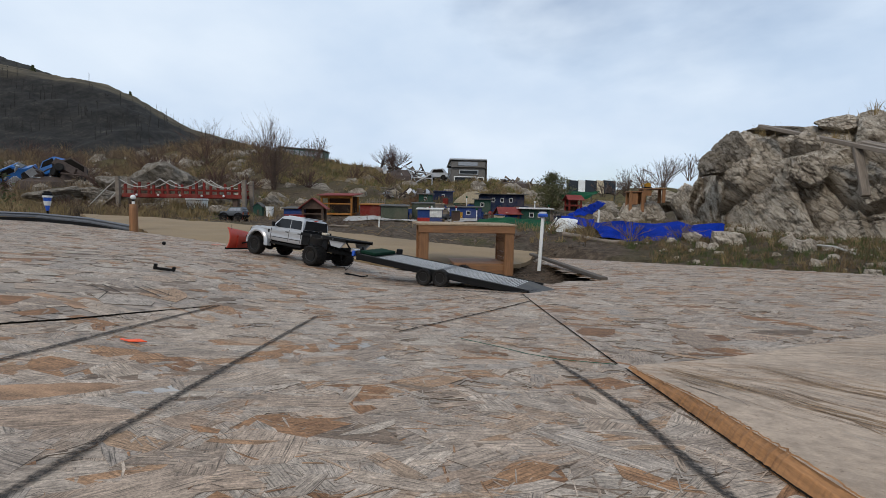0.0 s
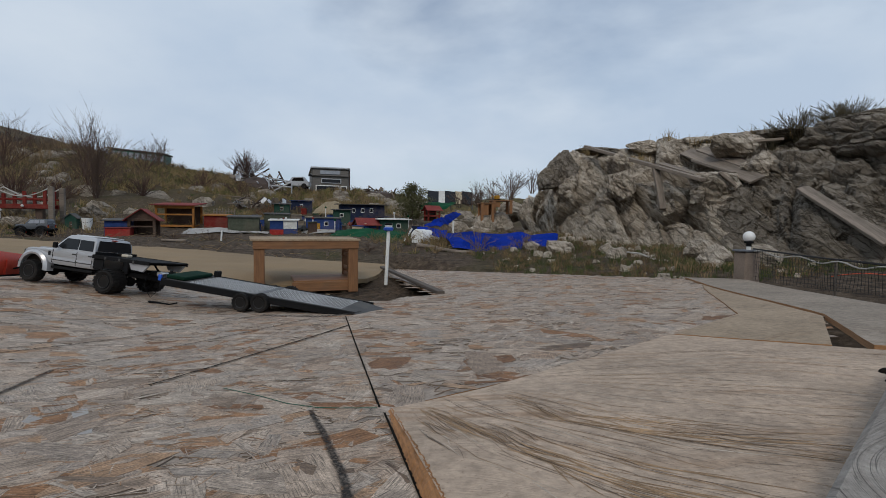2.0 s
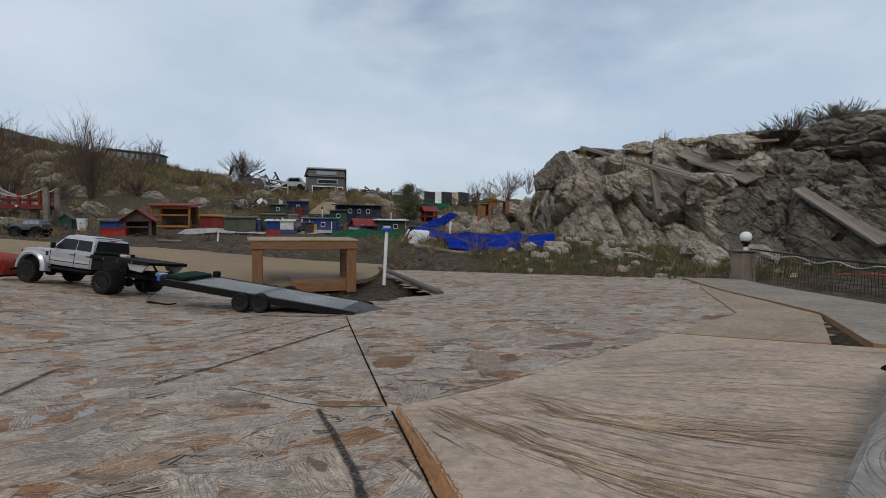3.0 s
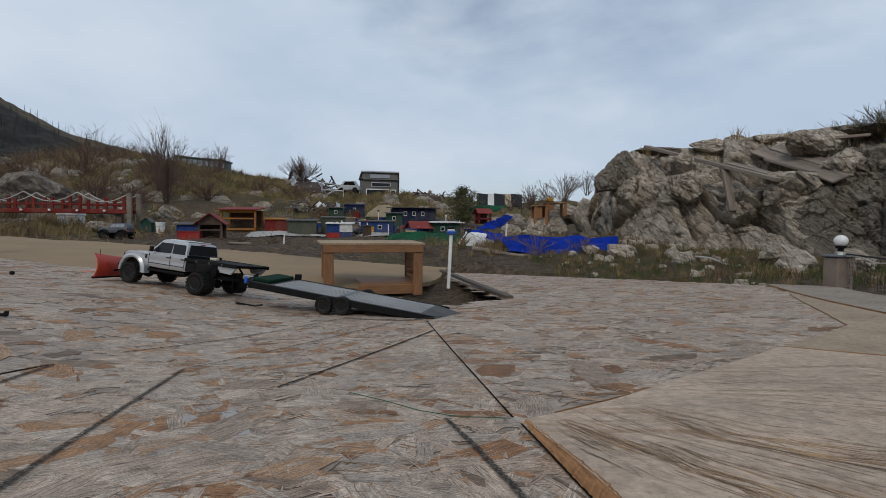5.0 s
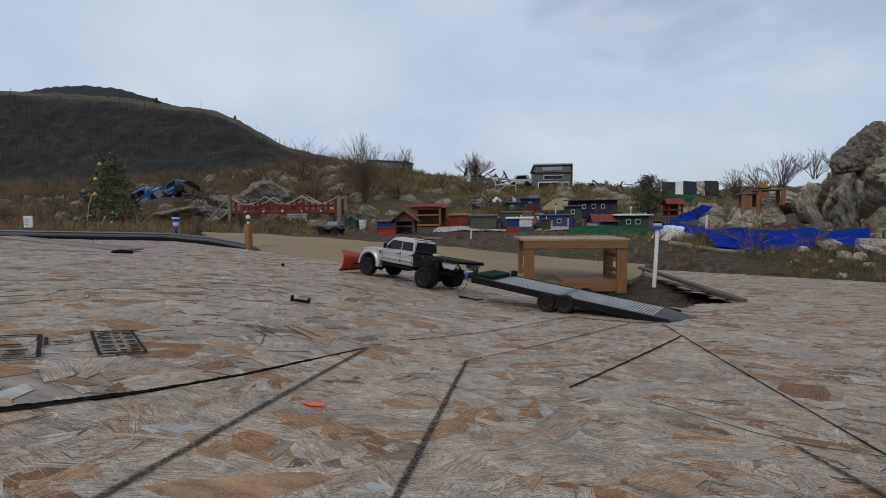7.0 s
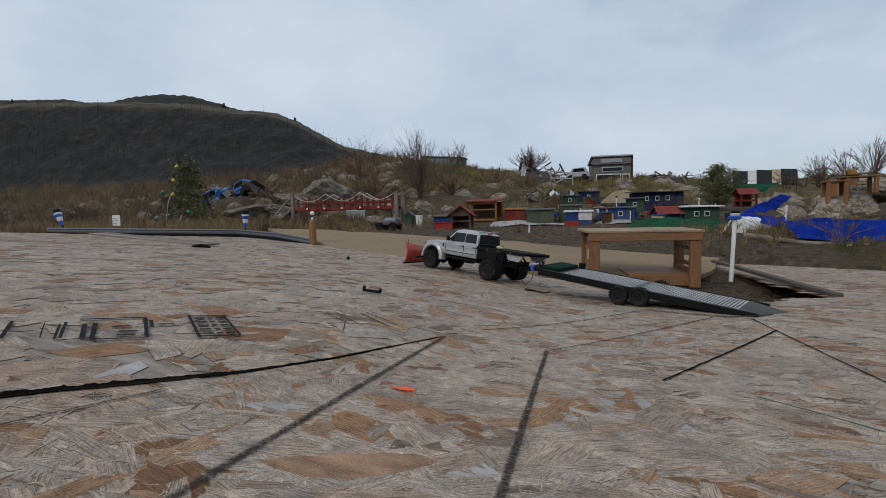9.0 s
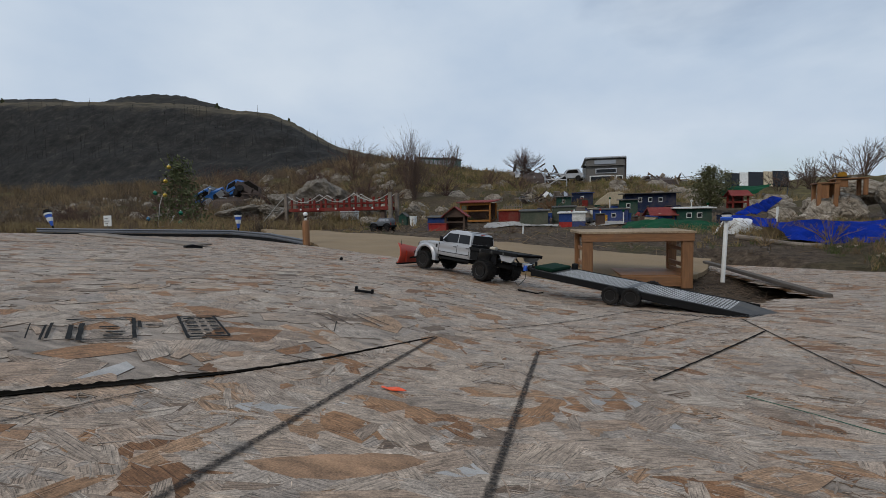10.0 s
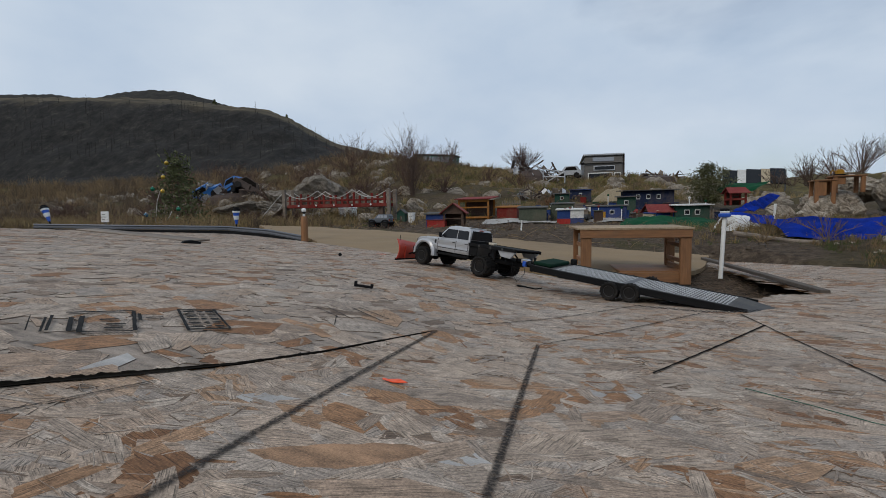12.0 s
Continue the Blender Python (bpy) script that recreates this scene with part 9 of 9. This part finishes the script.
    part("grille", MB().box((0.203, -0.035, 0.122), (0.209, 0.035, 0.155), 0.001), M["black"], t)
    for xc in (0.135, -0.135):
        part("axle", MB().tube([(xc, -0.09, 0.058), (xc, 0.09, 0.058)], 0.009, 10), M["black"], t)
        part("axle_cover", MB().lathe([(0.001, -0.02), (0.018, -0.014), (0.02, 0), (0.018, 0.014), (0.001, 0.02)], 12, "X", m=Matrix.Translation((xc, 0.01, 0.058))), M["red"], t, "red axle cover", smooth=True)
    part("chassis", MB().box((-0.19, -0.04, 0.085), (0.19, 0.04, 0.105), 0.003), M["black"], t)


build_crawler()

# ---- old motorhome, bus, scrap and wrecks on the skyline ----
M["coach"] = material("dull_coach_paint", (0.13, 0.12, 0.11), 0.6, var=0.3, scale=3, dirt=0.4)
M["scrap"] = material("rusty_scrap", (0.07, 0.05, 0.042), 0.8, var=0.5, scale=5, metal=0.3)
M["pale_metal"] = material("pale_scrap_metal", (0.42, 0.43, 0.45), 0.5, var=0.3, scale=5, metal=0.4)
M["bus_green"] = material("green_bus_paint", (0.03, 0.10, 0.075), 0.5, var=0.25, scale=2)
M["wreck_blue"] = material("blue_car_paint", (0.02, 0.12, 0.36), 0.4, var=0.25, scale=4)


def build_motorhome():
    z = 1.8
    t = thing("old_motorhome", "derelict tall motorhome body with white-framed windows", "motorhome", pose(1.03, 26.2, z, 0, 0, 3))
    w = 0.95
    part("body", MB().box((-w, -0.1, 0.0), (w, 4.2, 1.38), 0.05), M["coach"], t)
    part("roof", MB().box((-w - 0.08, -0.2, 1.38), (w + 0.06, 4.3, 1.48), 0.03), M["pale_metal"], t)
    for x0, x1, z0, z1 in ((-0.78, 0.45, 0.08, 0.52), (0.5, 0.85, 0.1, 0.5), (-0.5, 0.55, 0.62, 0.88)):
        f = part("window_frame", MB().box((x0, -0.16, z0), (x1, -0.09, z1), 0.01), M["white" if z0 < 0.5 else "pale_metal"], t)
        part("pane", MB().box((x0 + 0.05, -0.175, z0 + 0.05), (x1 - 0.05, -0.15, z1 - 0.05), 0), M["glass"], f)
    part("upper_screen", MB().box((-0.55, -0.14, 1.1), (0.5, -0.09, 1.3), 0.01), M["clear"], t, "pale upper windscreen")
    part("ladder", MB().box((w + 0.02, -0.05, 0.1), (w + 0.08, 0.3, 1.42), 0.01), M["scrap"], t)
    part("side_mirror", MB().box((-w - 0.18, -0.15, 0.95), (-w, -0.08, 1.06), 0.01), M["black"], t)
    part("brow", MB().box((-w, -0.22, 1.0), (w, -0.1, 1.05), 0.01), M["coach"], t)


build_motorhome()


def build_bus():
    t = thing("parked_bus", "long green bus parked beyond the ridge", "bus", pose(-9.9, 32, gz(-9.9, 32) - 0.10, 0, 5, -6))
    part("body", MB().box((-1.55, -0.5, 0.1), (1.55, 0.5, 0.95), 0.06), M["bus_green"], t)
    part("roof", MB().box((-1.6, -0.55, 0.95), (1.6, 0.55, 1.05), 0.04), M["h_grey"], t)
    for i in range(9):
        x = -1.4 + i * 0.33
        part("window", MB().box((x, -0.53, 0.55), (x + 0.25, -0.49, 0.88), 0.01), M["clear"], t)


build_bus()


def scrap_heap(name, label, at, sx, sy, h, n, seed):
    g = random.Random(seed)
    t = thing(name, label, "scrap heap", Matrix.Translation(at))
    for i in range(n):
        a = Vector((g.uniform(-sx, sx), g.uniform(-sy, sy), g.uniform(0, h) * (1 - 0.4 * abs(g.random()))))
        d = Vector((g.gauss(0, 1), g.gauss(0, 0.6), g.gauss(0, 0.5))).normalized() * g.uniform(0.3, 0.9) * min(1, sx)
        k = g.random()
        mt = M["scrap"] if k < 0.55 else M["pale_metal"] if k < 0.8 else M["wood_old"]
        if g.random() < 0.6:
            part("bar", MB().tube([a - d * 0.5, a + d * 0.5], g.uniform(0.015, 0.045) * min(1, sx), 6), mt, t)
        else:
            part("panel", MB().box((-0.2, -0.14, -0.012), (0.2, 0.14, 0.012), 0.004), mt, t, m=Matrix.Translation(a) @ pose(0, 0, 0, g.uniform(-70, 70), g.uniform(-70, 70), g.uniform(0, 180)) @ Matrix.Scale(g.uniform(0.4, 1.1) * min(1, sx), 4))
    if name == "scrap_heap":
        part("core", MB().lathe([(sx * 0.95, -0.3), (sx * 0.8, h * 0.2), (sx * 0.45, h * 0.5), (0.02, h * 0.6)], 14), M["scrap"], t)


scrap_heap("scrap_heap", "heap of twisted rusty metal and pale tubes", (-2.4, 24, gz(-2.4, 24)), 1.1, 0.8, 0.95, 60, 5)
scrap_heap("scrap_heap", "low heap of scrap timber and metal", (3.2, 24, gz(3.2, 24) - 0.1), 1.1, 0.6, 0.35, 30, 6)
scrap_heap("brush_heap", "heap of brown branches and boards", (-1.0, 13.2, gz(-1.0, 13.2)), 0.6, 0.4, 0.3, 40, 7)
scrap_heap("scrap_heap", "heap of wrecked metal under the blue wrecks", (-12.0, 14.2, gz(-12, 14.2)), 1.0, 0.7, 0.5, 50, 8)


def wreck(label, m, paint_mat, s=1.0):
    t = thing("car_wreck", label, "car wreck", m @ Matrix.Scale(s, 4))
    part("shell", MB().prism([(-0.75, 0.12), (0.7, 0.12), (0.75, 0.35), (0.45, 0.42), (0.25, 0.68), (-0.4, 0.7), (-0.6, 0.42), (-0.78, 0.38)], -0.32, 0.32, 1, bev=0.05), paint_mat, t)
    for y in (-0.33, 0.31):
        part("side_window", MB().prism([(-0.48, 0.43), (0.3, 0.43), (0.18, 0.62), (-0.36, 0.64)], y, y + 0.02, 1), M["dark"], t)
    part("windscreen", MB().prism([(0.44, 0.44), (0.46, 0.45), (0.28, 0.66), (0.26, 0.65)], -0.25, 0.25, 1), M["glass"], t)
    for x in (-0.45, 0.45):
        for y in (-0.32, 0.32):
            part("wheel", MB().lathe([(0.03, -0.06), (0.15, -0.06), (0.17, -0.03), (0.17, 0.03), (0.15, 0.06), (0.03, 0.06)], 18, "Y", m=Matrix.Translation((x, y, 0.12))), M["rubber"], t)


wreck("wrecked blue car tipped on the scrap heap", pose(-12.75, 14.0, gz(-12.7, 14) + 0.15, 20, -28, 12), M["wreck_blue"], 0.75)
wreck("wrecked pale car shell with dark windows tipped on its nose", pose(-11.35, 14.1, gz(-11.3, 14) + 0.2, -25, 32, 20), M["scrap"], 0.75)
wreck("wrecked blue car body crushed between the others", pose(-12.0, 14.4, gz(-12, 14.4) + 0.15, 8, 12, 160), M["wreck_blue"], 0.85)
wreck("pale derelict car beside the motorhome", pose(-0.6, 25, gz(-0.6, 25) + 0.1, 0, 0, 170), M["pale_metal"], 0.8)
gate = thing("metal_cage", "white tubular frame standing by the scrap heap", "frame", pose(-1.3, 23.3, gz(-1.3, 23.3)))
for a, b in (((-0.5, 0, 0), (-0.5, 0, 0.7)), ((0.5, 0, 0), (0.5, 0, 0.55)), ((-0.5, 0, 0.7), (0.5, 0, 0.55)), ((-0.5, 0, 0.35), (0.5, 0, 0.3)), ((-0.5, 0, 0), (0.5, 0, 0.55)), ((-0.8, 0.1, 0.9), (-0.2, 0, 0))):
    part("tube", MB().tube([a, b], 0.03, 8), M["pale_metal"], gate)


def village_clutter():
    """Crates, bins, fence lengths and boards that crowd the model village."""
    g = random.Random(61)
    cols = ["h_grey", "h_brown", "h_green", "h_navy", "h_dkgreen", "wood_old", "h_red", "h_cream", "scrap", "h_blue"]
    words = {"h_grey": "grey", "h_brown": "brown", "h_green": "grey-green", "h_navy": "navy", "h_dkgreen": "dark green", "wood_old": "weathered grey", "h_red": "dark red", "h_cream": "cream", "scrap": "rusty", "h_blue": "blue"}
    for i in range(70):
        u = g.random()
        if u < 0.6:
            x, y = g.uniform(-0.6, 2.4), g.uniform(9.7, 13.5)
        elif u < 0.8:
            x, y = g.uniform(-2.6, -0.2), g.uniform(8.2, 11.5)
        else:
            x, y = g.uniform(0.1, 2.2), g.uniform(8.3, 9.3)
        z = gz(x, y)
        c = g.choice(cols)
        w, d, h = g.uniform(0.06, 0.22), g.uniform(0.06, 0.16), g.uniform(0.05, 0.2)
        t = thing("crate", "small %s wooden crate among the model houses" % words[c], "crate", pose(x, y, z, 0, 0, g.uniform(-30, 30)), group="crates in the village")
        part("body", MB().box((-w / 2, -d / 2, -0.05), (w / 2, d / 2, h), 0.004), M[c], t)
        part("lid", MB().box((-w / 2 - 0.008, -d / 2 - 0.008, h), (w / 2 + 0.008, d / 2 + 0.008, h + 0.014), 0.003), M[g.choice(cols)], t, m=pose(0, 0, 0, g.uniform(-4, 4), g.uniform(-6, 6), 0))
    for x0, y0, n, yaw in ((-0.2, 10.4, 8, 4), (0.9, 9.55, 9, -3), (1.2, 12.6, 10, 2), (-1.8, 11.4, 8, 6), (2.2, 9.2, 7, 12)):
        z = gz(x0, y0)
        f = thing("picket_fence", "short weathered picket fence in the model village", "fence", pose(x0, y0, z, 0, 0, yaw), group="fences in the village")
        for i in range(n):
            part("picket", MB().box((i * 0.06 - 0.012, -0.006, -0.04), (i * 0.06 + 0.012, 0.006, 0.12 + 0.02 * (i % 2)), 0.002), M["wood_old"], f)
        part("rail", MB().box((-0.02, 0.006, 0.06), (n * 0.06 - 0.04, 0.016, 0.08), 0.002), M["wood_old"], f)


village_clutter()
bare_bush("brush_pile", "heap of orange-brown dead branches above the sheds", (-0.75, 12.6, gz(-0.75, 12.6) - 0.05), 0.42, 0.65, 46, M["dead_orange"], 131, 5, 0.010)
for x, y, h, sp_, k in ((1.55, 5.9, 0.22, 0.22, 132), (1.95, 5.6, 0.30, 0.30, 133), (2.3, 5.2, 0.26, 0.35, 134), (1.2, 6.3, 0.18, 0.2, 135), (2.7, 4.9, 0.2, 0.3, 136), (1.75, 5.2, 0.14, 0.3, 137)):
    bare_bush("dead_weed", "bare straggling dead weed on the bank by the tarp", (x, y, gz(x, y)), h, sp_, 16, M["weed"], k, 4, 0.006)
for x, y, h, sp_, k in ((-1.3, 6.5, 0.1, 0.3, 141), (-0.9, 6.6, 0.12, 0.35, 142), (-2.9, 6.9, 0.12, 0.3, 143), (0.5, 6.4, 0.1, 0.3, 144), (1.0, 5.4, 0.1, 0.3, 145)):
    bare_bush("dead_weed", "low tangle of dead weeds on the bare soil", (x, y, gz(x, y)), h, sp_, 22, M["twig"], k, 5, 0.005)


def ground_litter():
    """Clods, pebbles and dead stems over the bare soil round the houses."""
    g = random.Random(83)
    clod, stem = MB(), MB()
    n = 2600
    xs, ys = np.array([g.uniform(-4.5, 3.4) for _ in range(n)]), np.array([g.uniform(4.6, 11.0) for _ in range(n)])
    ok = ~inside(xs, ys, SAND) & ~inside(xs, ys, DECK)
    for x, y, z in zip(xs[ok], ys[ok], land_z(xs[ok], ys[ok])):
        p = Vector((x, y, float(z)))
        if g.random() < 0.55:
            s = g.choice((0.006, 0.01, 0.014, 0.02, 0.03))
            low = [p + Vector((math.cos(k) * s * g.uniform(0.7, 1.4), math.sin(k) * s * g.uniform(0.7, 1.4), -s * 0.5)) for k in range(6)]
            top = [p + (q - p) * g.uniform(0.4, 0.8) + Vector((0, 0, s * g.uniform(0.7, 1.1))) for q in low]
            clod.ring([low, top])
        else:
            a, ln = g.uniform(0, 6.28), g.uniform(0.05, 0.2)
            d = Vector((math.cos(a), math.sin(a), g.uniform(0, 0.6))) * ln
            stem.tube([p, p + d * 0.5 + Vector((0, 0, 0.01)), p + d], g.uniform(0.0012, 0.003), 4)
    tagged(part("soil_clods", clod, material("soil_clods", (0.09, 0.068, 0.05), 0.95, var=0.7, scale=3)), "brown soil clods and pebbles on bare ground", "clods", kind="stuff")
    tagged(part("dead_stems", stem, M["weed"]), "dead stems strewn over the bare soil", "stems", kind="stuff")


ground_litter()
